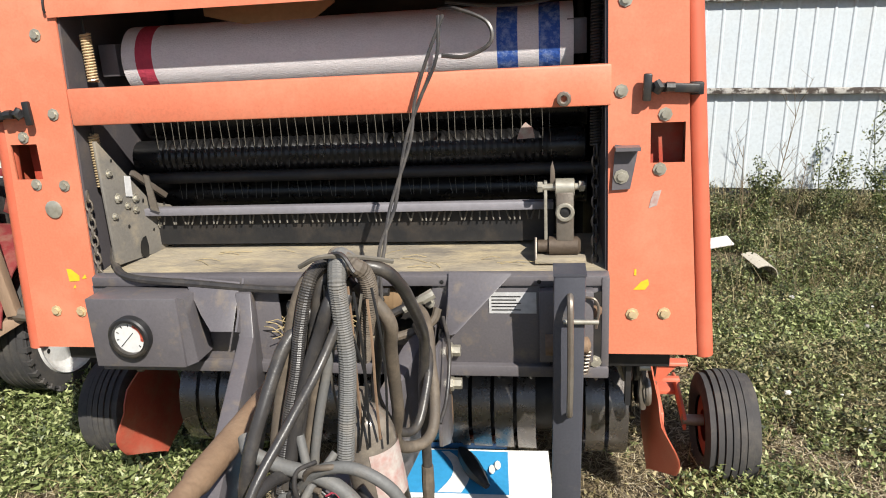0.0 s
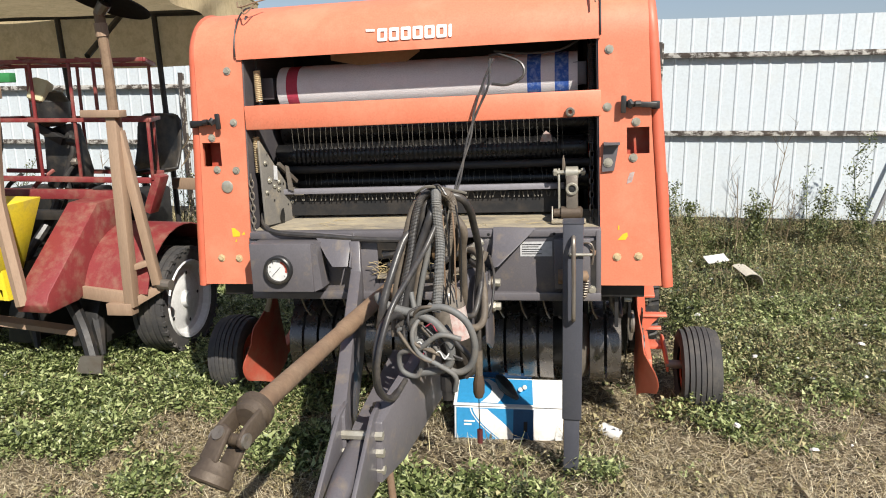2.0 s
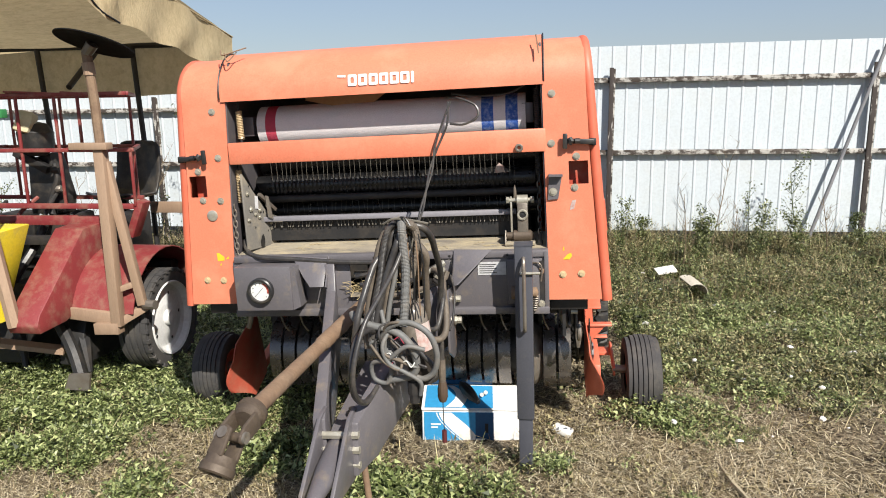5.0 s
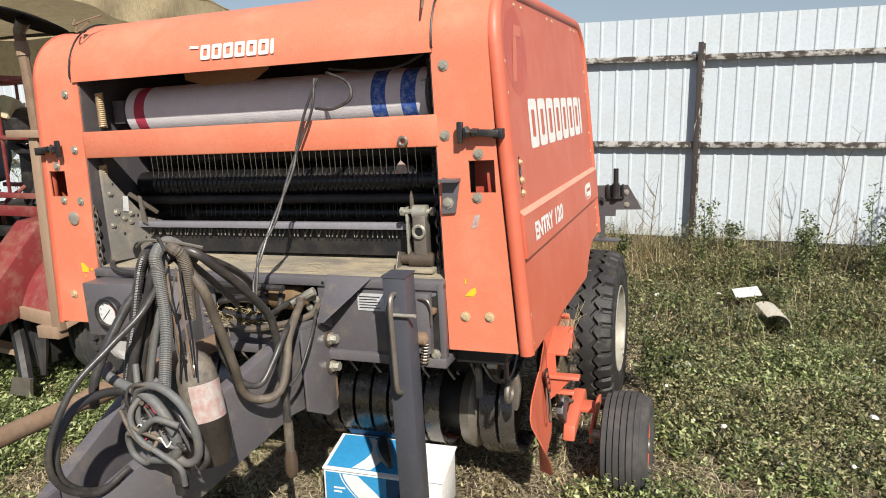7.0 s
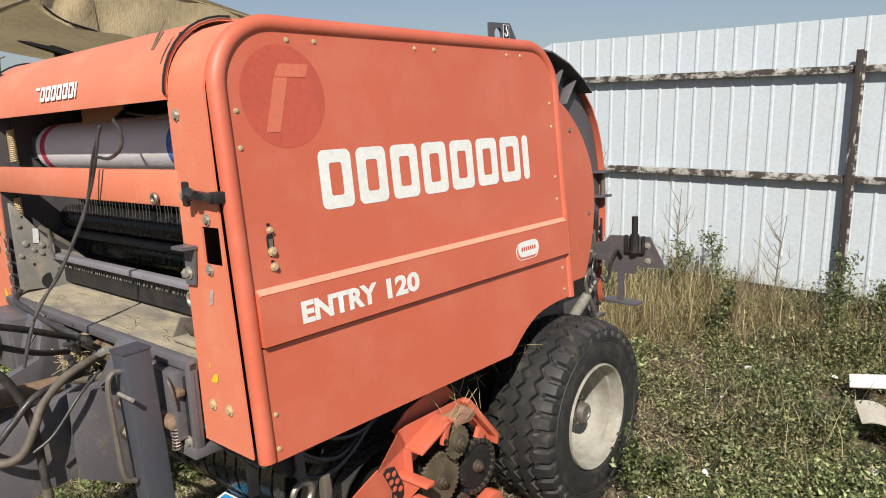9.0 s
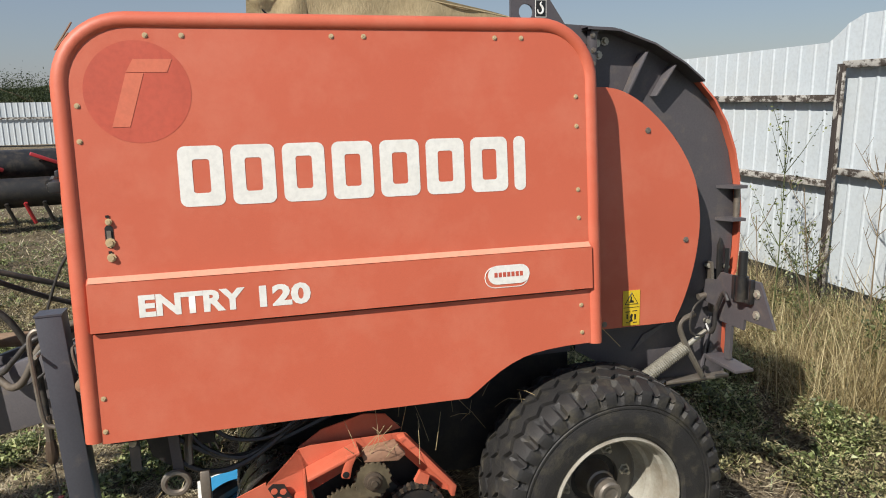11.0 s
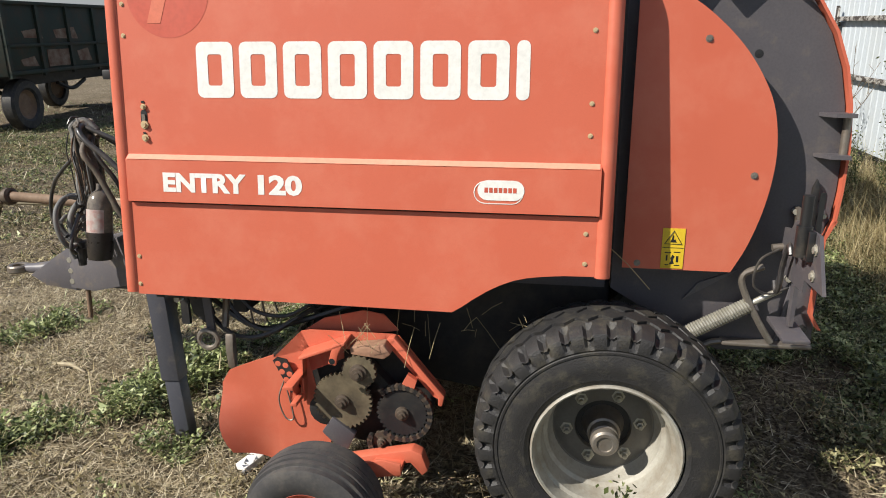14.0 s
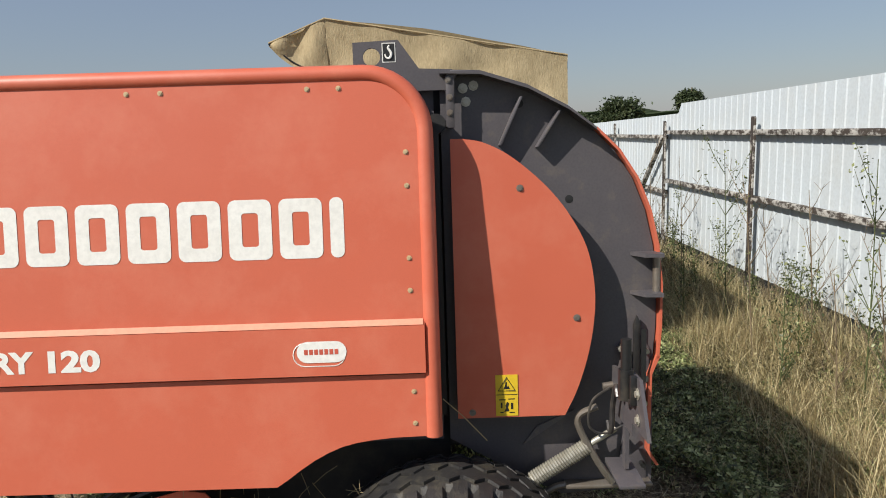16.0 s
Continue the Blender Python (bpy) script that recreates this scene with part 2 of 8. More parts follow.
# ---- mesh helpers ----
class G:
    """Vertices and faces gathered from simple solids."""

    def __init__(self):
        self.v, self.f = [], []

    def add(self, vs, fs):
        k = len(self.v)
        self.v += [Vector(p) for p in vs]
        self.f += [[k + i for i in f] for f in fs]
        return self

    def box(self, a, b, m=None):
        vs = [Vector((x, y, z)) for x in (a[0], b[0]) for y in (a[1], b[1]) for z in (a[2], b[2])]
        if m:
            vs = [m @ p for p in vs]
        return self.add(vs, [(0, 1, 3, 2), (4, 6, 7, 5), (0, 4, 5, 1), (2, 3, 7, 6), (0, 2, 6, 4), (1, 5, 7, 3)])

    def prism(self, poly, put):
        """poly: 2D outline; put(u, v, k) places it for k = 0 and 1."""
        n = len(poly)
        vs = [put(u, v, k) for k in (0, 1) for u, v in poly]
        fs = [tuple(range(n))[::-1], tuple(range(n, 2 * n))]
        fs += [(i, (i + 1) % n, n + (i + 1) % n, n + i) for i in range(n)]
        return self.add(vs, fs)

    def beam(self, a, b, wdt, hgt, up=(0, 0, 1)):
        a, b = Vector(a), Vector(b)
        d = (b - a).normalized()
        s = d.cross(Vector(up)).normalized()
        u = s.cross(d)
        vs = [p + s * wdt / 2 * i + u * hgt / 2 * j for p in (a, b) for i, j in ((-1, -1), (1, -1), (1, 1), (-1, 1))]
        return self.add(vs, [(3, 2, 1, 0), (4, 5, 6, 7), (0, 1, 5, 4), (1, 2, 6, 5), (2, 3, 7, 6), (3, 0, 4, 7)])

    def tube(self, pts, r, seg=8, closed=False, ripple=0.0, pitch=2):
        pts = [Vector(p) for p in pts]
        n = len(pts)
        k0 = len(self.v)
        up = None
        for i, p in enumerate(pts):
            t = (pts[(i + 1) % n] - pts[i - 1]) if closed or 0 < i < n - 1 else (pts[1] - pts[0] if i == 0 else pts[-1] - pts[-2])
            t.normalize()
            if up is None:
                up = t.orthogonal().normalized()
            up = (up - t * up.dot(t)).normalized()
            s = t.cross(up)
            rad = (r[i] if isinstance(r, (list, tuple)) else r) * (1 + (ripple if i % pitch == 0 else 0))
            self.v += [p + (up * math.cos(a) + s * math.sin(a)) * rad for a in (2 * math.pi * j / seg for j in range(seg))]
        rng = n if closed else n - 1
        for i in range(rng):
            a, b = k0 + i * seg, k0 + ((i + 1) % n) * seg
            self.f += [[a + j, a + (j + 1) % seg, b + (j + 1) % seg, b + j] for j in range(seg)]
        if not closed:
            self.f += [[k0 + j for j in range(seg)][::-1], [k0 + (n - 1) * seg + j for j in range(seg)]]
        return self

    def rod(self, a, b, r, seg=12):
        return self.tube([a, b], r, seg)

    def lathe(self, prof, c, axis="x", seg=32, cap=False):
        """prof: (along, radius) turned round the axis through c."""
        k0 = len(self.v)
        for h, r in prof:
            for j in range(seg):
                a = 2 * math.pi * j / seg
                p, q = r * math.cos(a), r * math.sin(a)
                o = {"x": (h, p, q), "y": (q, h, p), "z": (p, q, h)}[axis]
                self.v.append(Vector(c) + Vector(o))
        for i in range(len(prof) - 1):
            a, b = k0 + i * seg, k0 + (i + 1) * seg
            self.f += [[a + j, a + (j + 1) % seg, b + (j + 1) % seg, b + j] for j in range(seg)]
        if cap:
            self.f += [[k0 + j for j in range(seg)][::-1], [k0 + (len(prof) - 1) * seg + j for j in range(seg)]]
        return self

    def helix(self, a, b, R, r, turns, seg=6, per=12):
        a, b = Vector(a), Vector(b)
        d = (b - a).normalized()
        s = d.orthogonal().normalized()
        u = d.cross(s)
        n = int(turns * per)
        return self.tube([a.lerp(b, i / n) + (s * math.cos(2 * math.pi * i / per) + u * math.sin(2 * math.pi * i / per)) * R for i in range(n + 1)], r, seg)

    def bolt(self, p, axis, r=0.009, h=0.007):
        """A hexagon head on a washer; axis is a signed letter such as '-y'."""
        s = -1 if axis[0] == "-" else 1
        ax = axis[-1]
        self.lathe([(0, r * 1.7), (s * h * 0.3, r * 1.7), (s * h * 0.3, r), (s * h, r), (s * h, 0.0005)], p, ax, 8)
        return self


def smooth_path(pts, n=6):
    """A rounded line through the points."""
    p = [Vector(q) for q in pts]
    p = [p[0] * 2 - p[1]] + p + [p[-1] * 2 - p[-2]]
    out = []
    for i in range(1, len(p) - 2):
        for k in range(n):
            t = k / n
            a, b, c, d = p[i - 1], p[i], p[i + 1], p[i + 2]
            out.append(0.5 * (2 * b + (c - a) * t + (2 * a - 5 * b + 4 * c - d) * t * t + (3 * b - a - 3 * c + d) * t ** 3))
    return out + [p[-2]]


def mesh_of(name, g, material, bevel=0.0, smooth=35):
    bm = bmesh.new()
    vs = [bm.verts.new(p) for p in g.v]
    for f in g.f:
        try:
            bm.faces.new([vs[i] for i in f])
        except ValueError:
            pass
    bmesh.ops.recalc_face_normals(bm, faces=bm.faces)
    if bevel:
        es = [e for e in bm.edges if len(e.link_faces) == 2 and e.calc_face_angle(0) > 0.6]
        bmesh.ops.bevel(bm, geom=es, offset=bevel, segments=2, affect="EDGES", profile=0.5, clamp_overlap=True)
    me = bpy.data.meshes.new(name)
    bm.to_mesh(me)
    bm.free()
    me.materials.append(material)
    if smooth:
        me.polygons.foreach_set("use_smooth", [True] * len(me.polygons))
        me.set_sharp_from_angle(angle=radians(smooth))
    return me


def part(name, g, material, parent, label="", bevel=0.0, smooth=35):
    ob = new(name, mesh_of(name, g, material, bevel, smooth))
    ob.parent = parent
    return tagged(ob, label)


def thing(name, label, category, m=None, group="", kind=""):
    ob = new(name)
    ob.empty_display_size = 0.2
    if m is not None:
        ob.matrix_world = m
    return tagged(ob, label, category, group, kind)


def solo(name, g, material, label, category, m=None, group="", kind="", bevel=0.0, smooth=35):
    ob = new(name, mesh_of(name, g, material, bevel, smooth))
    if m is not None:
        ob.matrix_world = m
    return tagged(ob, label, category, group, kind)


def arc(cy, cz, r, a0, a1, n):
    return [(cy + r * math.cos(radians(a0 + (a1 - a0) * i / n)), cz + r * math.sin(radians(a0 + (a1 - a0) * i / n))) for i in range(n + 1)]


def raw(name, verts, faces, material):
    """A mesh from arrays, for grass and leaves."""
    me = bpy.data.meshes.new(name)
    k = faces.shape[1]
    me.vertices.add(len(verts))
    me.vertices.foreach_set("co", verts.astype(np.float32).ravel())
    me.loops.add(faces.size)
    me.loops.foreach_set("vertex_index", faces.astype(np.int32).ravel())
    me.polygons.add(len(faces))
    me.polygons.foreach_set("loop_start", np.arange(0, faces.size, k, dtype=np.int32))
    me.update(calc_edges=True)
    me.materials.append(material)
    return me


def lettering(text, size, material, put, extrude=0.0006, bold=0.0):
    """A mesh of words; put(u, v, w) places them."""
    cu = bpy.data.curves.new("words", "FONT")
    cu.body, cu.size, cu.offset, cu.resolution_u = text, size, bold, 3
    cu.fill_mode = "FRONT"
    tmp = bpy.data.objects.new("words", cu)
    scene.collection.objects.link(tmp)
    me = bpy.data.meshes.new_from_object(tmp.evaluated_get(bpy.context.evaluated_depsgraph_get()))
    bpy.data.objects.remove(tmp)
    for v in me.vertices:
        v.co = put(v.co.x, v.co.y, extrude)
    me.materials.clear()
    me.materials.append(material)
    return me


# ---- ground ----
def ground_z(x, y):
    """The lie of the land: it rises gently to +x under the machine and towards the fence."""
    t = 0.036 * np.clip(x, -2.4, 1.6)
    t = t + 0.05 * np.clip((y - 2.4) / 1.6, 0, 1) + 0.15 * np.clip((y - 3.7) / 0.8, 0, 1)
    return t + 0.012 * np.sin(x * 2.1 + 0.7) * np.cos(y * 1.7) + 0.008 * np.sin(x * 5.3 + y * 4.1)


def ground_material():
    m = bpy.data.materials.new("dry_soil_and_straw")
    m.use_nodes = True
    n, l = m.node_tree.nodes, m.node_tree.links
    b = n["Principled BSDF"]
    co = n.new("ShaderNodeTexCoord")

    def noise_tex(s, d, r, st=(1, 1, 1)):
        mp = n.new("ShaderNodeMapping")
        mp.inputs["Scale"].default_value = st
        l.new(co.outputs["Object"], mp.inputs[0])
        t = n.new("ShaderNodeTexNoise")
        t.inputs["Scale"].default_value, t.inputs["Detail"].default_value, t.inputs["Roughness"].default_value = s, d, r
        l.new(mp.outputs[0], t.inputs["Vector"])
        return t.outputs["Fac"]

    def ramp(src, cols):
        cr = n.new("ShaderNodeValToRGB")
        el = cr.color_ramp.elements
        el[0].position, el[0].color = cols[0][0], (*cols[0][1], 1)
        el[1].position, el[1].color = cols[-1][0], (*cols[-1][1], 1)
        for p, c in cols[1:-1]:
            el.new(p).color = (*c, 1)
        l.new(src, cr.inputs[0])
        return cr.outputs[0]

    soil = ramp(noise_tex(46, 8, 0.8), [(0.37, (0.022, 0.016, 0.011)), (0.47, (0.115, 0.088, 0.058)), (0.57, (0.33, 0.27, 0.185)), (0.69, (0.66, 0.58, 0.43))])
    green = ramp(noise_tex(40, 6, 0.7), [(0.34, (0.018, 0.014, 0.009)), (0.50, (0.115, 0.09, 0.055)), (0.68, (0.42, 0.35, 0.23))])
    x = n.new("ShaderNodeMix")
    x.data_type = "RGBA"
    mr = n.new("ShaderNodeMapRange")
    mr.inputs[1].default_value, mr.inputs[2].default_value = 0.43, 0.60
    l.new(noise_tex(0.9, 6, 0.65), mr.inputs[0])
    l.new(mr.outputs[0], x.inputs[0])
    l.new(soil, x.inputs[6])
    l.new(green, x.inputs[7])
    l.new(x.outputs[2], b.inputs["Base Color"])
    b.inputs["Roughness"].default_value = 0.95
    b.inputs["Specular IOR Level"].default_value = 0.15
    bp = n.new("ShaderNodeBump")
    bp.inputs["Strength"].default_value, bp.inputs["Distance"].default_value = 0.9, 0.03
    l.new(noise_tex(45, 8, 0.75), bp.inputs["Height"])
    l.new(bp.outputs[0], b.inputs["Normal"])
    return m


def grid_axis(lo, hi, step, far):
    mid = np.arange(lo, hi + step / 2, step)
    return np.concatenate([[-far, -120, -60, -30, -18], np.linspace(-12, lo, 8, endpoint=False), mid, np.linspace(hi, 12, 9)[1:], [18, 30, 60, 120, far]])


gx, gy = grid_axis(-5, 5, 0.1, 900), grid_axis(-4, 6, 0.1, 900)
XX, YY = np.meshgrid(gx, gy, indexing="ij")
ZZ = ground_z(XX, YY) - 0.01
near = (np.abs(XX) < 6) & (YY > -5) & (YY < 7)
ZZ = ZZ + near * np.random.default_rng(3).normal(0, 0.007, XX.shape)
ij = np.arange(XX.size).reshape(XX.shape)
quads = np.stack([ij[:-1, :-1], ij[1:, :-1], ij[1:, 1:], ij[:-1, 1:]], -1).reshape(-1, 4)
me = raw("ground", np.stack([XX, YY, ZZ], -1).reshape(-1, 3), quads, ground_material())
me.polygons.foreach_set("use_smooth", [True] * len(me.polygons))
tagged(new("ground", me), "dry yard soil with straw and patches of green weeds", "ground", kind="structure")


# ---- fence ----
def fence_sheet(x0, x1, top, bottom=0.36, y=4.62):
    pitch, rib, deep = 0.145, 0.020, 0.007
    xs_ = []
    x = x0
    while x < x1 - 1e-4:
        xs_ += [(x, 0), (x + pitch - rib * 1.6, 0), (x + pitch - rib * 1.1, -deep), (x + pitch - rib * 0.5, -deep)]
        x += pitch
    xs_.append((x1, 0))
    n = len(xs_)
    tops = [top(p) for p, _ in xs_]
    vs = [(p, y + d, z) for p, d in xs_ for z in (bottom,)] + [(p, y + d, t) for (p, d), t in zip(xs_, tops)]
    vs += [(p, y + d + 0.004, bottom) for p, d in xs_] + [(p, y + d + 0.004, t) for (p, d), t in zip(xs_, tops)]
    fs = [(i, i + 1, n + i + 1, n + i) for i in range(n - 1)] + [(2 * n + i + 1, 2 * n + i, 3 * n + i, 3 * n + i + 1) for i in range(n - 1)]
    fs += [(n + i, n + i + 1, 3 * n + i + 1, 3 * n + i) for i in range(n - 1)]
    return G().add(vs, fs)


def fence_top(x):
    if x > -1.16:
        return 2.28 + 0.004 * (x + 1)
    if x > -1.40:
        return 2.11 + 0.17 * (x + 1.40) / 0.24
    return 2.11 + 0.01 * (x + 1.4) if x > -5.9 else 1.945 + 0.012 * (x + 5.9)


fence = thing("fence", "white ribbed sheet metal fence on peeling posts and rails", "fence", kind="structure")
x = -16.16
while x < 9:
    part("panel", fence_sheet(x, x + 1.015, fence_top), FENCE, fence, smooth=0)
    x += 1.015
for k in range(-6, 4):
    px = 1.36 + 2.545 * k
    h = 2.07 if px > -1 else 1.95 if px > -1.3 else 1.86
    post = part("post", G().box((px - 0.030, 4.528, -0.05), (px + 0.014, 4.554, h)), POST, fence, bevel=0.003)
    part("peeling_edge", G().box((px + 0.0145, 4.534, 0.0), (px + 0.030, 4.554, h - 0.01)), RAIL, post, "flaking white edge", bevel=0.002)
for a, b, z in ((-1.2, 9.1, 1.945), (-1.2, 9.1, 1.20), (-6.3, -1.2, 1.715), (-6.3, -1.2, 1.10), (-16, -6.3, 1.66), (-16, -6.3, 0.95)):
    x = a
    while x < b - 0.1:
        e = min(x + 2.545, b)
        part("rail", G().box((x + 0.002, 4.555, z - 0.025), (e - 0.002, 4.60, z + 0.025)), RAIL, fence, bevel=0.004)
        x = e
part("brace", G().beam((-6.3, 4.53, 1.66), (-7.2, 4.53, 0.95), 0.05, 0.05), RAIL, fence)


# ---- round baler ----
BALER = pose(-0.022 * math.cos(radians(2.1)), 0, -0.022 * math.sin(radians(2.1)), 0, -2.1, 0)


def side_x(z):
    """Half width of the body, which narrows upwards."""
    return 1.0 - 0.074 * (z - 0.95)


baler = thing("round_baler", "faded orange-red round baler with slate grey drawbar", "baler", BALER)


def front_post(s):
    """Bent front sheet of one side, with a square hand hole; s is its side."""
    rows = [(0.0, 0.80), (0.0, 1.32), (0.0, 1.42), (0.0, 1.74)] + arc(0.20, 1.755, 0.20, 174, 92, 8) + [(0.24, 1.957)]
    g = G()
    cols = []
    for y, z in rows:
        inn = 0.742 - 0.012 * (z - 0.8) if s > 0 else 0.752 - 0.05 * (z - 0.8)
        out = side_x(z) - 0.036
        hole = 0.838 - 0.02 * (z - 1.37)
        cols.append([(s * v, y, z) for v in (inn, hole, hole + 0.083, max(out, hole + 0.084))])
    vs = [p for c in cols for p in c]
    fs = [(4 * i + j, 4 * i + j + 1, 4 * i + 5 + j, 4 * i + 4 + j) for i in range(len(rows) - 1) for j in range(3) if not (i == 1 and j == 1)]
    g.add(vs, fs)
    bm = bmesh.new()
    bv = [bm.verts.new(p) for p in g.v]
    for f in g.f:
        bm.faces.new([bv[i] for i in f])
    bmesh.ops.recalc_face_normals(bm, faces=bm.faces)
    if sum(f.normal.y for f in bm.faces) > 0:
        bmesh.ops.reverse_faces(bm, faces=bm.faces)
    bmesh.ops.solidify(bm, geom=bm.faces[:], thickness=0.006)
    me = bpy.data.meshes.new("front_post")
    bm.to_mesh(me)
    bm.free()
    me.materials.append(HOOD)
    me.polygons.foreach_set("use_smooth", [True] * len(me.polygons))
    me.set_sharp_from_angle(angle=radians(40))
    ob = new("front_post", me)
    ob.parent = baler
    return ob


def side_outline():
    pts = [(0.05, 0.785)]
    pts += arc(0.205, 1.765, 0.155, 180, 90, 10)
    pts += arc(1.405, 1.77, 0.150, 90, 0, 10)
    pts += [(1.555, 0.916), (1.46, 0.914), (1.40, 0.909), (1.35, 0.902), (1.31, 0.892), (1.27, 0.876), (1.23, 0.855), (1.19, 0.829), (1.15, 0.800), (1.12, 0.781)]
    return pts


def cut(poly, z0, z1):
    """The stretch of an outline between two heights."""
    def clip(p, keep, z):
        out = []
        for (a, b), (c, d) in zip(p, p[1:] + p[:1]):
            if keep(b):
                out.append((a, b))
            if keep(b) != keep(d):
                t = (z - b) / (d - b)
                out.append((a + (c - a) * t, z))
        return out
    return clip(clip(poly, lambda v: v >= z0, z0), lambda v: v <= z1, z1)


def rim_path(s):
    pts = [(0.030, 0.79)] + arc(0.205, 1.762, 0.175, 180, 90, 10) + arc(1.405, 1.770, 0.167, 90, 0, 10) + [(1.572, 0.911)]
    return [(s * (side_x(z) - 0.014), y, z) for y, z in pts]


BOLTS_SIDE = [(0.068, 1.713), (0.066, 1.619), (0.064, 0.914), (0.061, 0.82), (0.251, 1.898), (0.344, 1.898), (0.752, 1.899), (0.846, 1.899),
              (1.251, 1.898), (1.338, 1.898), (1.518, 1.718), (1.518, 1.625), (1.518, 1.423), (1.518, 1.332), (1.519, 1.045), (1.52, 0.954)]
for s in (1, -1):
    fp = front_post(s)
    for x_, z_ in ((0.771, 1.711), (0.765, 1.50), (0.871, 1.44), (0.862, 1.305), (0.804, 0.917), (0.886, 0.919), (0.775, 1.30)):
        if s < 0 or (x_, z_) != (0.775, 1.30):
            part("bolt", G().bolt((s * x_, -0.001, z_), "-y", 0.010, 0.008), BRASS if z_ < 1 else STEEL, fp)
    part("rim_tube", G().tube(rim_path(s), 0.025, 12), RED, baler)
    poly = side_outline()
    sheet = lambda u, v, k, off=0.0: (s * (side_x(v) + off - 0.006 * k), u, v)
    side = part("side_panel", G().prism(cut(poly, 1.250, 2.0), sheet), RED, baler)
    # swage band: it steps out below the crease and ends in a shadow gap
    bpoly = cut(poly, 1.098, 1.250)
    y0, y1 = min(p[0] for p in bpoly), max(p[0] for p in bpoly)
    prof = [(0.0, 1.250), (0.016, 1.236), (0.016, 1.102), (-0.006, 1.102), (-0.006, 1.245)]
    part("swage_band", G().prism(prof, lambda u, v, k: (s * (side_x(v) + u), (y0, y1)[k], v)), RED, baler)
    # strip over the slope, with the catch of sun put into its colour
    part("swage_crease", G().prism([(0.0015, 1.2525), (0.0175, 1.2385), (0.0165, 1.2375), (0.0005, 1.2515)], lambda u, v, k: (s * (side_x(v) + u), (y0 + 0.004, y1 - 0.004)[k], v)), CREASE, baler, "crease strip coloured paler as if sunlit")
    part("lower_panel", G().prism(cut(poly, 0.5, 1.094), sheet), RED, baler)
    for y_, z_ in BOLTS_SIDE:
        part("bolt", G().bolt((s * (side_x(z_) + 0.0005), y_, z_), "x" if s > 0 else "-x", 0.0045, 0.004), BRASS, side)
    part("inner_wall", G().prism([(0.007, 0.80), (0.007, 1.75), (0.06, 1.93), (1.60, 1.93), (1.60, 0.80)], lambda u, v, k: (s * ((0.744 - 0.012 * (v - 0.8) if s > 0 else 0.754 - 0.05 * (v - 0.8)) - 0.008 * k), u, v)), CHAR, baler)
    slot = part("latch_slot", G().prism([(0.107, 1.338), (0.113, 1.331), (0.123, 1.331), (0.128, 1.338), (0.128, 1.385), (0.123, 1.392), (0.112, 1.392), (0.107, 1.385)], lambda u, v, k: (s * (side_x(v) + 0.0005 + 0.0015 * k), u, v)), INK, side, "dark slotted latch")
    part("latch_tongue", G().box((min(s * 0.967, s * 0.9745), 0.112, 1.345), (max(s * 0.967, s * 0.9745), 0.123, 1.378)), WORN, slot)
    for z_, r_ in ((1.402, 0.007), (1.345, 0.010), (1.304, 0.009)):
        part("rivet", G().bolt((s * (side_x(z_) + 0.002), 0.119, z_), "x" if s > 0 else "-x", r_ * 0.8, 0.010), BRASS, slot)
        part("rivet_hole", G().box((min(s * (side_x(z_) + 0.0004), s * (side_x(z_) + 0.002)), 0.112, z_ + 0.011), (max(s * (side_x(z_) + 0.0004), s * (side_x(z_) + 0.002)), 0.121, z_ + 0.018)), INK, slot)

# hood over the net box
hp = [(-0.008, 1.752)] + arc(0.205, 1.762, 0.213, 178, 88, 10) + [(0.50, 1.985)]
hp += [(0.50, 1.979)] + [(y, z) for y, z in arc(0.205, 1.762, 0.206, 88, 178, 10)] + [(-0.001, 1.752)]
hood = part("hood", G().prism(hp, lambda u, v, k: ((-0.722, 0.737)[k], u, v)), HOOD, baler, "rounded red hood with worn white lettering", smooth=50)
part("seam", G().tube([(0.739, y - 0.004, z + 0.004) for y, z in [(-0.004, 1.76)] + arc(0.205, 1.762, 0.213, 178, 88, 10)], 0.0035, 5), INK, hood)
part("seam", G().tube([(-0.725, y - 0.004, z + 0.004) for y, z in [(-0.004, 1.76)] + arc(0.205, 1.762, 0.213, 178, 88, 10)], 0.0035, 5), INK, hood)
part("cross_beam", G().box((-0.712, -0.004, 1.466), (0.742, 0.03, 1.566)), HOOD, baler, bevel=0.006)
part("eyelet", G().tube([(0.626 + 0.013 * math.cos(a), -0.014, 1.487 + 0.013 * math.sin(a)) for a in np.linspace(0, 6.28, 13)[:-1]], 0.006, 6, True), WORN, baler)
# unseen top plate, added to keep sky light out of the inside
part("roof_plate", G().box((-0.86, 0.24, 1.925), (0.86, 1.5, 1.94)), GREY, baler)
part("chamber_wall", G().box((-0.70, 0.55, 0.30), (0.70, 0.57, 1.92)), DARK, baler)
for s in (1, -1):
    part("chamber_side", G().prism([(0.55, 0.45), (0.55, 1.93), (1.62, 1.93), (1.62, 0.42), (1.2, 0.36)], lambda u, v, k: (s * (0.66 + 0.02 * k), u, v)), DARK, baler)


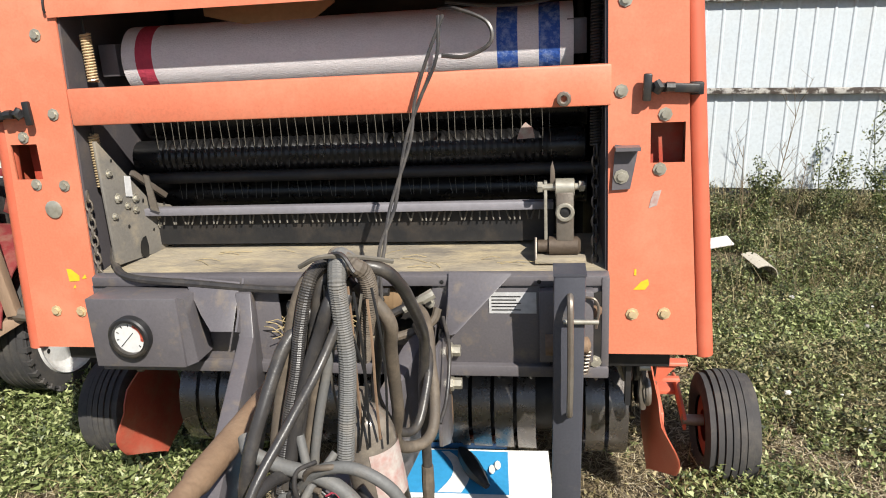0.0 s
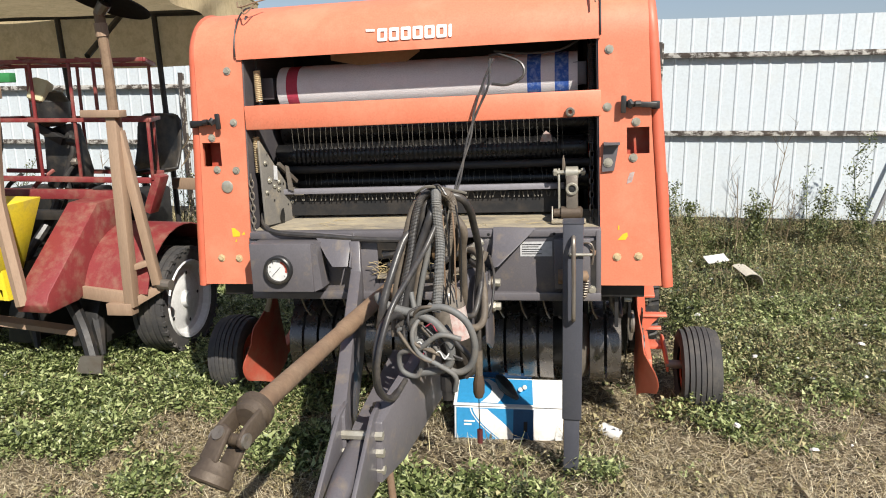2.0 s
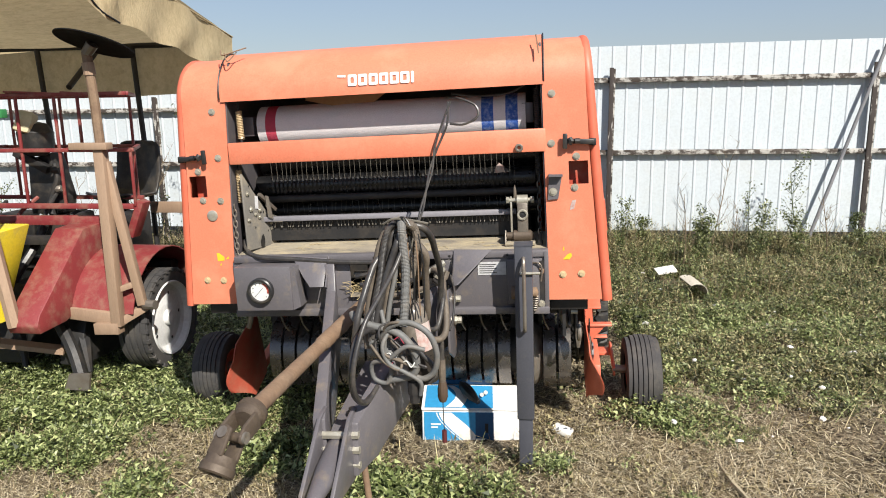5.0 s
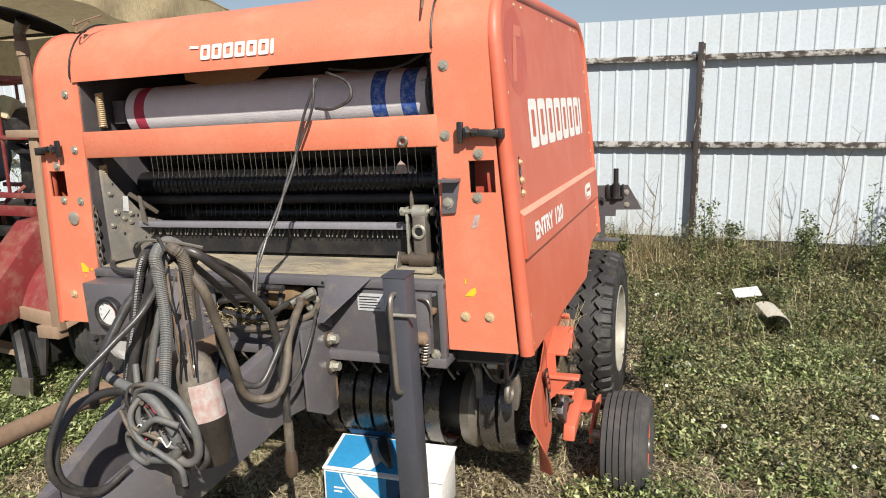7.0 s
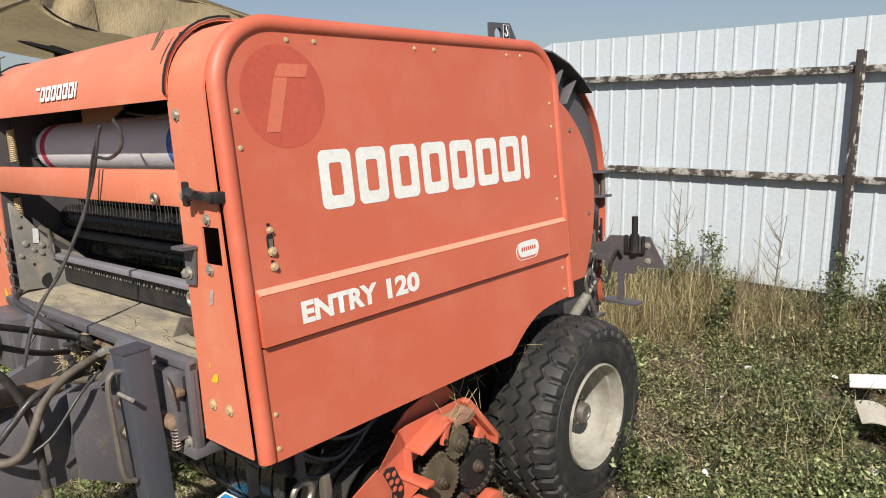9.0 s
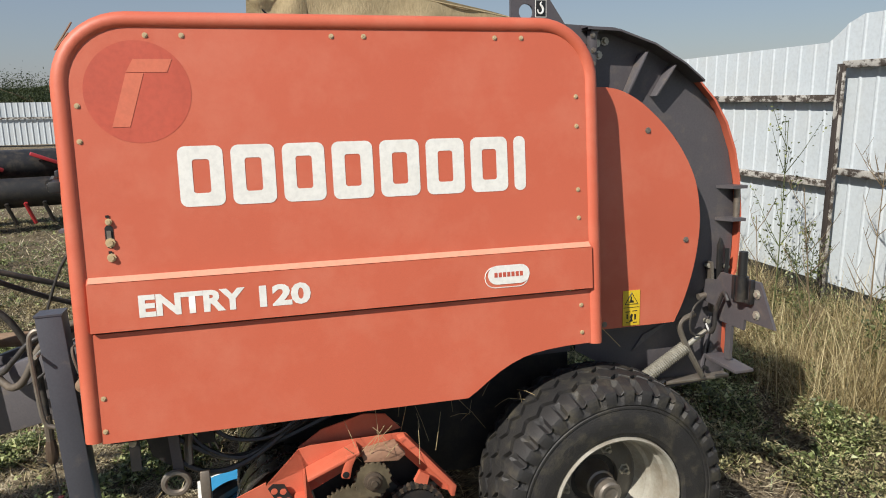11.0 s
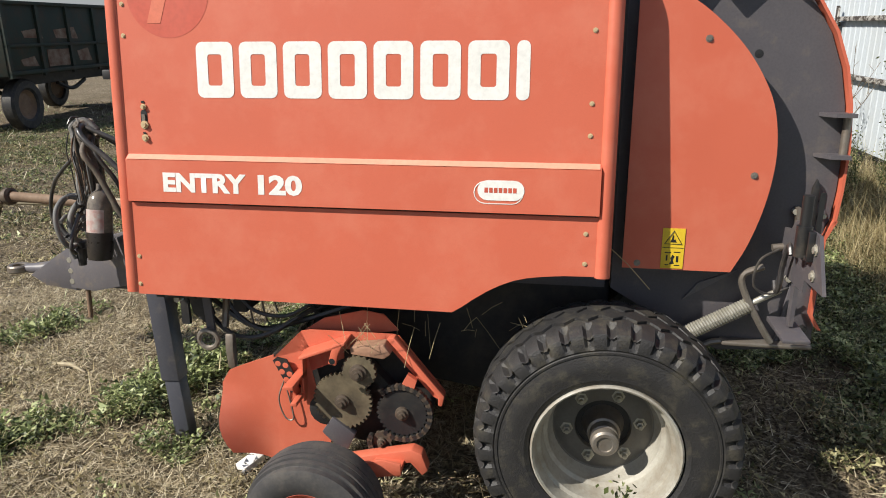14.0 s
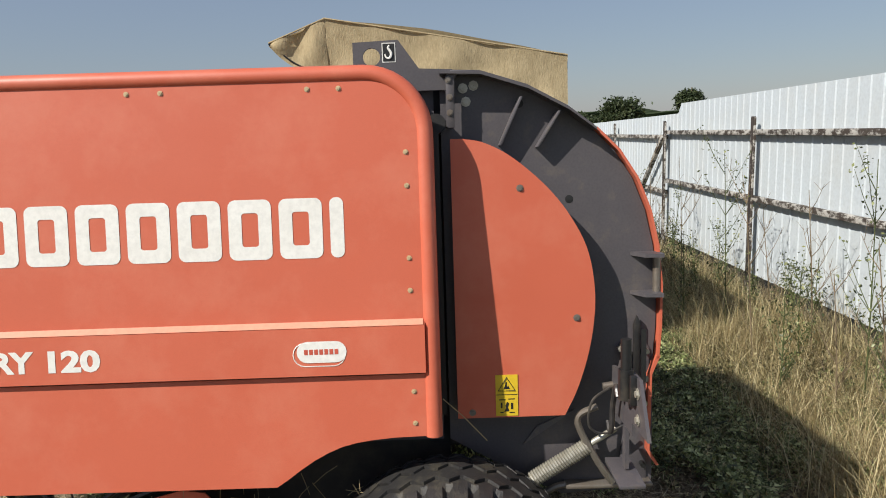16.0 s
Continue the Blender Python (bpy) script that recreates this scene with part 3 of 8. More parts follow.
def plain_marks(y0, z0, length, height, put, parent, n_skip=0):
    """A row of plain white block shapes in place of a maker's mark."""
    spans = [(0.1375 * k, 0.1375 * k + 0.117) for k in range(7)] + [(0.9625, 1.0)]
    for i, (a, b) in enumerate(spans):
        if i < n_skip:
            continue
        u0, u1 = y0 + a * length, y0 + b * length
        r = min(height * 0.12, (u1 - u0) * 0.45)
        g = G()

        def rounded(a0, b0, a1, b1, r):
            return [p for cx, cy, t in ((a1 - r, b1 - r, 0), (a0 + r, b1 - r, 90), (a0 + r, b0 + r, 180), (a1 - r, b0 + r, 270)) for p in arc(cx, cy, r, t, t + 90, 4)]
        out = rounded(u0, z0, u1, z0 + height, r)
        if i == 7:
            g.add([put(u, v) for u, v in out], [tuple(range(len(out)))])
        else:
            st = length * 0.036
            inn = rounded(u0 + st, z0 + st, u1 - st, z0 + height - st, r * 0.4)
            n = len(out)
            g.add([put(u, v) for u, v in out + inn], [(k, (k + 1) % n, n + (k + 1) % n, n + k) for k in range(n)])
        part("mark", g, WHITE, parent, smooth=0)


sidep = [o for o in baler.children if o.name.startswith("side_panel")][0]
plain_marks(0.308, 1.431, 1.031, 0.168, lambda u, v: (side_x(v) + 0.0012, u, v), sidep)


def hood_y(z):
    return 0.205 - math.sqrt(max(0.2165 ** 2 - (z - 1.762) ** 2, 0))


plain_marks(-0.165, 1.79, 0.345, 0.05, lambda u, v: (u, hood_y(v) - 0.001, v), hood, 1)
part("mark", G().add([(x_, hood_y(z_) - 0.001, z_) for x_, z_ in ((-0.165, 1.831), (-0.128, 1.829), (-0.128, 1.838), (-0.165, 1.84))], [(0, 1, 2, 3)]), WHITE, hood)
disc = arc(0.222, 1.748, 0.137, 0, 354, 59)
rings = [(0.222 + (u - 0.222) * k / 6, 1.748 + (v - 1.748) * k / 6) for k in range(1, 7) for u, v in disc]
part("emblem_disc", G().add([(side_x(v) + 0.0006, u, v) for u, v in rings], [tuple(range(60))] + [(60 * k + i, 60 * k + (i + 1) % 60, 60 * k + 60 + (i + 1) % 60, 60 * k + 60 + i) for k in range(5) for i in range(60)]), SEAM, sidep, "darker red round decal")
for q in ([(0.195, 1.800), (0.300, 1.800), (0.315, 1.835), (0.215, 1.835)], [(0.150, 1.655), (0.195, 1.655), (0.240, 1.798), (0.195, 1.798)]):
    part("emblem_bar", G().add([(side_x(v) + 0.0016, u, v) for u, v in q], [(0, 1, 2, 3)]), DECAL, sidep)
band = [o for o in baler.children if o.name.startswith("swage_band")][0]
for word, start, wide in (("ENTRY", 0.175, 1.125), ("120", 0.484, 1.34)):
    ob = new("lettering", lettering(word, 0.080, WHITE, lambda u, v, e: (side_x(1.139 + v) + 0.0165 + e, start + u * wide, 1.139 + v), bold=0.0036))
    ob.parent = band
pill = lambda k: arc(1.305, 1.170, 0.03 * k, -90, 90, 8) + arc(1.225, 1.170, 0.03 * k, 90, 270, 8)
part("badge", G().tube([(side_x(v) + 0.0168, u - 0.007, v - 0.007) for u, v in pill(1.10)], 0.0016, 4, True), WHITE, band)
part("badge", G().add([(side_x(v) + 0.0174, u, v) for u, v in pill(1.0)], [tuple(range(18))]), WHITE, band, "white oval badge")
for k in range(7):
    part("badge_bar", G().add([(side_x(v) + 0.0180, 1.216 + 0.0142 * k + u, v) for u, v in ((0, 1.163), (0.0105, 1.163), (0.0105, 1.178), (0, 1.178))], [(0, 1, 2, 3)]), SEAM, band)

# rubber latches, hand plates and stickers on the front posts
for s in (1, -1):
    part("latch_knuckle", G().tube([(s * 0.842, -0.03, 1.495), (s * 0.85, -0.034, 1.508), (s * 0.842, -0.03, 1.521)], [0.010, 0.014, 0.010], 8), SEATB, baler)
    part("latch_knuckle", G().rod((s * 0.865, -0.034, 1.507), (s * 0.885, -0.034, 1.506), 0.0125, 8), SEATB, baler)
    latch = part("rubber_latch", G().beam((s * 0.83, -0.022, 1.508), (s * 0.945, -0.020, 1.500), 0.018, 0.022), SEATB, baler, bevel=0.004)
    part("grip", G().beam((s * 0.822, -0.026, 1.475), (s * 0.824, -0.026, 1.54), 0.014, 0.02), SEATB, latch, bevel=0.004)
    part("clasp", G().box((min(s * 0.925, s * 0.955), -0.022, 1.485), (max(s * 0.925, s * 0.955), 0.01, 1.515)), DARK, latch, bevel=0.003)
    part("hole_back", G().box((min(s * 0.83, s * 0.93), 0.085, 1.28), (max(s * 0.83, s * 0.93), 0.091, 1.46)), RED_IN, baler)
part("reflector", G().lathe([(0, 0.026), (-0.004, 0.026), (-0.006, 0.022), (-0.006, 0.0005)], (-0.823, -0.001, 1.232), "y", 20), STEEL, baler, "round silver reflector")
for q in ([(-0.823, 1.012), (-0.79, 1.014), (-0.787, 1.03), (-0.81, 1.05), (-0.825, 1.052)], [(-0.782, 1.02), (-0.765, 1.022), (-0.768, 1.035)], [(-0.815, 0.99), (-0.805, 0.992), (-0.807, 1.004)]):
    part("torn_sticker", G().add([(x_, -0.0015, z_) for x_, z_ in q], [tuple(range(len(q)))]), YELLOW, baler)
for q in ([(0.805, 0.985), (0.835, 0.985), (0.845, 1.0), (0.842, 1.015), (0.825, 1.008)], [(0.806, 1.025), (0.812, 1.025), (0.812, 1.042), (0.807, 1.043)]):
    part("torn_sticker", G().add([(x_, -0.0015, z_) for x_, z_ in q], [tuple(range(len(q)))]), YELLOW, baler)
part("peeled_sticker", G().add([(x_, -0.0015, z_) for x_, z_ in ((0.838, 1.205), (0.858, 1.212), (0.868, 1.252), (0.85, 1.248), (0.842, 1.225))], [tuple(range(5))]), PAPER, baler)
br = part("hook_bracket", G().prism([(0.745, 1.255), (0.79, 1.258), (0.808, 1.36), (0.752, 1.37)], lambda u, v, k: (u, -0.004 - 0.006 * k, v)), GREY, baler)
part("lip", G().box((0.75, -0.045, 1.358), (0.81, -0.004, 1.367)), GREY, br)
part("bolt", G().bolt((0.768, -0.011, 1.29), "-y", 0.011), STEEL, br)

# deck, its face beam and the opening in it
part("deck_plate", G().prism([(-0.004, 1.037), (0.26, 1.07), (0.26, 1.06), (-0.004, 1.025)], lambda u, v, k: ((-0.72, 0.74)[k], u, v)), CHAFF, baler, "grey deck dusted with chaff")
part("deck_lip", G().prism([(-0.03, 1.005), (-0.03, 1.034), (0.0, 1.040), (0.0, 1.005)], lambda u, v, k: ((-0.73, 0.742)[k], u, v)), GREY, baler, bevel=0.004)
for a, b, z0, z1 in ((-0.74, -0.17, 0.775, 1.005), (0.27, 0.742, 0.775, 1.005), (-0.17, 0.27, 0.775, 0.85)):
    part("face_plate", G().box((a, -0.02, z0), (b, -0.012, z1)), GREY, baler, bevel=0.003)
part("lower_beam", G().box((-0.74, -0.04, 0.745), (0.742, 0.06, 0.778)), GREY, baler, bevel=0.004)
part("side_flange", G().box((0.722, -0.034, 0.775), (0.742, -0.004, 1.03)), GREY, baler, bevel=0.003)
part("gearbox", G().box((-0.12, 0.08, 0.82), (0.22, 0.30, 1.0)), DARK, baler, bevel=0.03)
part("gearbox_shaft", G().rod((-0.16, 0.02, 0.93), (0.05, 0.02, 0.93), 0.016), WORN, baler)
wad = G()
rq = random.Random(8)
for k in range(110):
    p = Vector((rq.uniform(-0.17, 0.02), rq.uniform(-0.05, 0.0), 0.852 + 0.05 * rq.random() ** 1.5))
    d = Vector((rq.uniform(-1, 1), rq.uniform(-0.4, 0.4), rq.uniform(-0.25, 0.35))).normalized() * rq.uniform(0.03, 0.07)
    wad.tube([p, p + d * 0.5 + Vector((0, 0, 0.008)), p + d], 0.0013, 4)
part("straw_wad", wad, STRAWM, baler, "tuft of yellow straw in the opening")
part("opening_sill", G().box((-0.17, -0.045, 0.838), (0.27, -0.004, 0.853)), CHAFF, baler)
plate = part("type_plate", G().box((0.425, -0.0225, 0.925), (0.552, -0.0205, 0.985)), LABEL, baler, "silver type plate with small print")
for k in range(5):
    part("print_line", G().box((0.432, -0.0235, 0.934 + 0.0095 * k), (0.51 - 0.012 * (k % 2), -0.0226, 0.937 + 0.0095 * k)), INK, plate)
for x_ in (-0.36, -0.05, 0.30, 0.56):
    part("deck_hole", G().lathe([(0, 0.006), (-0.001, 0.0005)], (x_, -0.0315, 1.018), "y", 8), INK, baler)
# gussets of the drawbar, sloping from the deck edge down to the arms
for tri in ([(0.320, 1.044), (0.488, 1.040), (0.345, 0.905), (0.322, 0.900)], [(-0.438, 1.034), (-0.268, 1.020), (-0.272, 0.905), (-0.337, 0.905), (-0.372, 0.945)]):
    slope = lambda v: -0.034 - 0.62 * (1.042 - v)
    gp = part("gusset", G().prism(tri, lambda u, v, k: (u, slope(v) + 0.006 * k, v + 0.004 * k)), GREY, baler, bevel=0.002)
    part("gusset_fold", G().prism([(-0.03, 1.03), (slope(0.905), 0.905), (-0.03, 0.86)], lambda u, v, k: ((0.318 if tri[0][0] > 0 else -0.266) + 0.006 * k, u, v)), GREY, gp)
# pressure gauge on its box
gb = part("gauge_box", G().box((-0.69, -0.13, 0.80), (-0.42, -0.02, 1.005)), GREY, baler, "slate grey sheet box with a dial", bevel=0.004)
part("box_flange", G().prism([(-0.42, 0.80), (-0.385, 0.815), (-0.40, 1.0), (-0.42, 1.005)], lambda u, v, k: (u, -0.12 + 0.09 * k, v)), GREY, gb)
C = Vector((-0.562, -0.132, 0.898))
part("bezel", G().lathe([(0.0, 0.060), (-0.022, 0.060), (-0.026, 0.055), (-0.026, 0.047), (-0.012, 0.046)], C, "y", 32), SEATB, gb)
part("dial", G().lathe([(-0.013, 0.0465), (-0.014, 0.0005)], C, "y", 32), GLASS, gb, "white pressure dial")
part("red_zone", G().add([tuple(C + Vector((r * math.cos(a), -0.0155, r * math.sin(a)))) for r in (0.041, 0.032) for a in np.linspace(1.2, -0.3, 9)], [(i, i + 1, 10 + i, 9 + i) for i in range(8)]), SEAM, gb)
part("needle", G().beam(C + Vector((0.012, -0.016, 0.014)), C + Vector((-0.026, -0.016, -0.024)), 0.001, 0.004, (0, 1, 0)), INK, gb)
for k in range(9):
    a = -0.75 + k * 0.58
    part("tick", G().beam(C + Vector((0.040 * math.cos(a), -0.0158, 0.040 * math.sin(a))), C + Vector((0.033 * math.cos(a), -0.0158, 0.033 * math.sin(a))), 0.001, 0.0018, (0, 1, 0)), INK, gb)

# net-wrap mechanism behind the beam
part("feed_roller", G().lathe([(-0.69, 0.03), (-0.685, 0.052), (-0.60, 0.053)] + [p for k in range(56) for p in ((-0.60 + k * 0.0215, 0.054), (-0.59 + k * 0.0215, 0.050))] + [(0.66, 0.052), (0.69, 0.05), (0.695, 0.03)], (0, 0.26, 1.335), "x", 20), BLACK, baler)
part("press_bar", G().rod((-0.70, 0.22, 1.275), (0.72, 0.22, 1.275), 0.018), DARK, baler)
part("belt_roller", G().rod((-0.69, 0.36, 1.44), (0.70, 0.36, 1.44), 0.06, 16), BLACK, baler)
part("belt_roller", G().rod((-0.69, 0.36, 1.20), (0.70, 0.36, 1.20), 0.055, 16), BLACK, baler)
rng = random.Random(5)
for i in range(46):
    xx = -0.60 + i * 0.0265 + rng.uniform(-0.004, 0.004)
    part("straw_strand", G().tube([(xx, 0.215, 1.465), (xx + rng.uniform(-0.003, 0.003), 0.215, 1.39), (xx + rng.uniform(-0.006, 0.008), 0.21, 1.30 + rng.uniform(0, 0.03))], 0.0010, 4), WIRE, baler)
for i in range(44):
    xx = -0.58 + i * 0.0262 + rng.uniform(-0.006, 0.006)
    part("straw_strand", G().tube([(xx, 0.27, 1.272), (xx + rng.uniform(-0.006, 0.018), 0.255, 1.20)], 0.0010, 4), WIRE, baler)
part("paper_scrap", G().prism([(0.50, 1.365), (0.55, 1.368), (0.545, 1.395), (0.525, 1.412), (0.51, 1.395)], lambda u, v, k: (u, 0.185 + 0.003 * k, v)), PAPER, baler)
part("knife_bar", G().box((-0.64, 0.13, 1.175), (0.60, 0.165, 1.198)), mat("grey_bar_paint", (0.24, 0.23, 0.25), 0.5, scale=9), baler, bevel=0.003)
part("comb_bar", G().box((-0.63, 0.17, 1.075), (0.60, 0.185, 1.165)), DARK, baler)
for i in range(60):
    xx = -0.58 + i * 0.0194 + rng.uniform(-0.004, 0.004)
    part("comb_tooth", G().beam((xx, 0.162, 1.168), (xx + rng.uniform(-0.012, 0.012), 0.155, 1.142), 0.004, 0.004), WIRE, baler)
part("lever_tab", G().prism([(-0.60, 1.20), (-0.575, 1.19), (-0.59, 1.30), (-0.605, 1.305)], lambda u, v, k: (u, 0.12 + 0.006 * k, v)), WORN, baler)
# left knife carrier, springs and chains
CARRIER = mat("dust_caked_grey_paint", (0.15, 0.14, 0.125), 0.6, other=(0.22, 0.20, 0.165), scale=8, grain=120, bump=0.25, dust=(0.34, 0.28, 0.19), dusty=0.6, dust_scale=10)
onto = lambda u, v, e: (-0.665 + e + 0.35 * (u - 0.02), u, v)
cp = part("carrier_plate", G().prism([(0.012, 1.055), (0.31, 1.055), (0.31, 1.10), (0.225, 1.19), (0.16, 1.215), (0.10, 1.30), (0.02, 1.42), (0.012, 1.42)], lambda u, v, k: onto(u, v, -0.008 * k)), CARRIER, baler, "dusty bolted carrier plate", bevel=0.002)
for u, v, r_ in ((0.035, 1.325, 0.009), (0.05, 1.25, 0.011), (0.075, 1.222, 0.008), (0.105, 1.238, 0.010), (0.10, 1.205, 0.009), (0.155, 1.255, 0.009), (0.175, 1.165, 0.010), (0.175, 1.14, 0.010), (0.03, 1.20, 0.008), (0.25, 1.12, 0.009)):
    part("bolt", G().bolt(onto(u, v, 0.001), "x", r_ * 0.8, 0.010), STEEL, cp)
for u, v, r_ in ((0.115, 1.085, 0.033), (0.13, 1.225, 0.006), (0.145, 1.175, 0.006), (0.15, 1.13, 0.005), (0.05, 1.36, 0.005), (0.20, 1.20, 0.005), (0.07, 1.16, 0.006), (0.24, 1.085, 0.020)):
    part("carrier_hole", G().lathe([(0.0, r_), (0.002, 0.0005)], onto(u, v, 0.002), "x", 16), INK, cp)
part("white_tag", G().prism([(0.075, 1.25), (0.095, 1.245), (0.098, 1.305), (0.08, 1.31)], lambda u, v, k: onto(u, v, 0.003 + 0.002 * k)), LABEL, cp)
part("slide_bar", G().beam(onto(0.10, 1.315, 0.010), onto(0.20, 1.225, 0.010), 0.016, 0.016), WORN, cp)
part("edge_clip", G().prism([(0.20, 1.06), (0.26, 1.06), (0.235, 1.125), (0.215, 1.125)], lambda u, v, k: onto(u, v, 0.012 + 0.006 * k)), DARK, cp)
for s, zs in ((-1, ((1.58, 1.71), (1.282, 1.435))), (1, ((1.56, 1.74), (1.36, 1.48)))):
    for z0, z1 in zs:
        sx = s * (0.700 if s < 0 and z1 < 1.5 else 0.668 if s < 0 else 0.708)
        part("spring", G().helix((sx, 0.06, z0), (sx, 0.06, z1), 0.013, 0.003, (z1 - z0) / 0.0075, 5, 9), BRASS if s < 0 else DARK, baler)
        part("spring_rod", G().rod((sx, 0.06, z1), (sx, 0.06, z1 + 0.07), 0.004, 6), DARK, baler)


def chain(x, y, z0, z1, lean=0.0):
    n = int((z1 - z0) / 0.026)
    for i in range(n):
        z = z0 + (i + 0.5) * (z1 - z0) / n
        xc = x + lean * i / n
        a = radians(90 * (i % 2) + 20)
        pts = []
        for t in range(10):
            q = 2 * math.pi * t / 10
            u, v = 0.009 * math.cos(q), 0.0175 * math.sin(q)
            pts.append((xc + u * math.cos(a), y + u * math.sin(a), z + v))
        part("chain_link", G().tube(pts, 0.0032, 5, True), WORN if x < 0 else DARK, baler)


chain(0.708, 0.05, 1.04, 1.36)
chain(-0.722, 0.0, 0.965, 1.28, 0.012)
# bracket with eye on the deck
jb = part("pivot_bracket", G().box((0.548, 0.03, 1.047), (0.685, 0.14, 1.060)), CHAFF, baler, "worn steel pivot bracket on the deck", bevel=0.003)
part("foot_ear", G().prism([(0.03, 1.06), (0.13, 1.06), (0.115, 1.10), (0.06, 1.115)], lambda u, v, k: (0.548 + 0.006 * k, u, v)), WORN, jb, bevel=0.002)
part("collar", G().tube([(0.556, 0.085, 1.083), (0.585, 0.085, 1.083), (0.587, 0.085, 1.083), (0.664, 0.085, 1.083), (0.672, 0.085, 1.083)], [0.017, 0.018, 0.027, 0.026, 0.018], 14), YOKE, jb)
part("upright", G().box((0.606, 0.066, 1.10), (0.654, 0.112, 1.238)), WORN, jb, bevel=0.006)
part("side_bar", G().box((0.574, 0.085, 1.09), (0.583, 0.115, 1.262)), STEEL, jb, bevel=0.002)
part("eye", G().tube([(0.630 + 0.020 * math.cos(a), 0.062, 1.182 + 0.020 * math.sin(a)) for a in np.linspace(0, 6.28, 19)[:-1]], 0.006, 6, True), STEEL, jb)
part("eye_bore", G().lathe([(0.002, 0.018), (0.0, 0.0005)], (0.630, 0.0625, 1.182), "y", 16), INK, jb)
part("roller", G().tube([(0.604, 0.09, 1.245), (0.606, 0.09, 1.245), (0.654, 0.09, 1.245), (0.656, 0.09, 1.245)], [0.021, 0.025, 0.025, 0.021], 16), STEEL, jb)
part("pin", G().rod((0.556, 0.09, 1.247), (0.684, 0.09, 1.247), 0.009, 10), STEEL, jb)
for x_ in (0.558, 0.668):
    part("nut", G().rod((x_, 0.09, 1.247), (x_ + 0.013, 0.09, 1.247), 0.016, 6), STEEL, jb)
part("tip", G().prism([(0.590, 1.235), (0.606, 1.235), (0.604, 1.29), (0.598, 1.318), (0.592, 1.30)], lambda u, v, k: (u, 0.09 + 0.010 * k, v)), WORN, jb, bevel=0.002)
part("cable", G().tube(smooth_path([(-0.70, 0.06, 1.10), (-0.68, 0.02, 1.06), (-0.60, -0.035, 1.035), (-0.40, -0.045, 1.02), (-0.20, -0.05, 1.005), (0.0, -0.05, 1.0), (0.16, -0.06, 1.0)]), 0.011, 8), HOSE, baler, "thick black cable along the deck")

# drawbar
for s in (1, -1):
    a0, a1 = 0.29, 0.075
    pts = [(-0.015, 0.60), (-0.015, 0.90), (-0.16, 0.885), (-0.93, 0.625), (-0.95, 0.44), (-0.80, 0.44), (-0.20, 0.60)]
    if s < 0:
        pts = [(-0.015, 0.62), (-0.015, 1.0), (-0.07, 1.0), (-0.10, 0.88), (-0.93, 0.64), (-0.95, 0.44), (-0.80, 0.44), (-0.20, 0.56)]
    arm = part("drawbar_arm", G().prism(pts, lambda u, v, k: (s * (a1 + (a0 - a1) * (u + 0.95) / 0.95 - 0.045 * k), u, v)), GREY, baler, bevel=0.004)
    for y_, z_ in ((-0.04, 0.66), (-0.04, 0.80), (-0.04, 0.86)) if s > 0 else ((-0.05, 0.94), (-0.05, 0.72)):
        part("bolt", G().bolt((s * 0.288, y_, z_), "x" if s > 0 else "-x", 0.015, 0.016), STEEL, arm)
part("arm_plate", G().prism([(-0.20, 0.62), (-0.20, 0.90), (-0.005, 0.87), (-0.005, 0.55), (-0.07, 0.55)], lambda u, v, k: (0.298 + 0.010 * k, u, v)), GREY, baler, bevel=0.002)
part("rust_smear", G().prism([(-0.022, 0.86), (-0.002, 0.865), (-0.002, 0.60), (-0.016, 0.58), (-0.012, 0.68), (-0.024, 0.76)], lambda u, v, k: (0.3082 + 0.0008 * k, u, v)), RUST, baler)
for y_, z_ in ((-0.035, 0.82), (-0.035, 0.72)):
    part("bolt_washer", G().lathe([(0, 0.030), (0.004, 0.030), (0.004, 0.0005)], (0.3085, y_, z_), "x", 18), YOKE, baler)
    part("big_bolt", G().lathe([(0, 0.022), (0.012, 0.022), (0.014, 0.016), (0.035, 0.016), (0.035, 0.0005)], (0.308, y_, z_), "x", 6), STEEL, baler)
hitch = part("hitch_cheek", G().prism([(-0.86, 0.66), (-0.94, 0.65), (-1.18, 0.49), (-1.10, 0.44), (-0.93, 0.42), (-0.86, 0.44)], lambda u, v, k: (-0.045 - 0.014 * k, u, v)), GREY, baler, bevel=0.003)
part("hitch_cheek", G().prism([(-0.86, 0.66), (-0.94, 0.65), (-1.18, 0.49), (-1.10, 0.44), (-0.93, 0.42), (-0.86, 0.44)], lambda u, v, k: (0.045 + 0.014 * k, u, v)), GREY, baler, bevel=0.003)
for z_ in (0.475, 0.53, 0.585):
    part("hitch_bolt", G().rod((-0.078, -0.935, z_), (0.082, -0.935, z_), 0.014, 6), STEEL, hitch)
part("drawbar_box", G().prism([(-0.80, 0.56), (-0.95, 0.52), (-0.95, 0.44), (-0.62, 0.44), (-0.3, 0.58), (-0.3, 0.62)], lambda u, v, k: (-0.05 + 0.10 * k, u, v)), GREY, baler)
part("tongue", G().tube([(0.003, -0.93, 0.53), (0.004, -1.06, 0.516), (0.006, -1.12, 0.512), (0.008, -1.20, 0.509), (0.009, -1.245, 0.508)], [0.044, 0.042, 0.036, 0.027, 0.022], 12), GREY, baler)
part("tow_eye", G().lathe([(-0.017, 0.028), (-0.020, 0.033), (-0.020, 0.046), (-0.012, 0.053), (0.012, 0.053), (0.019, 0.047), (0.019, 0.034), (0.015, 0.028), (-0.017, 0.028)], (0.011, -1.284, 0.507), "z", 28), WORN, baler, "worn steel towing eye")
part("drop_pin", G().rod((0.07, -0.86, 0.45), (0.08, -0.86, 0.29), 0.012), RUST, baler)

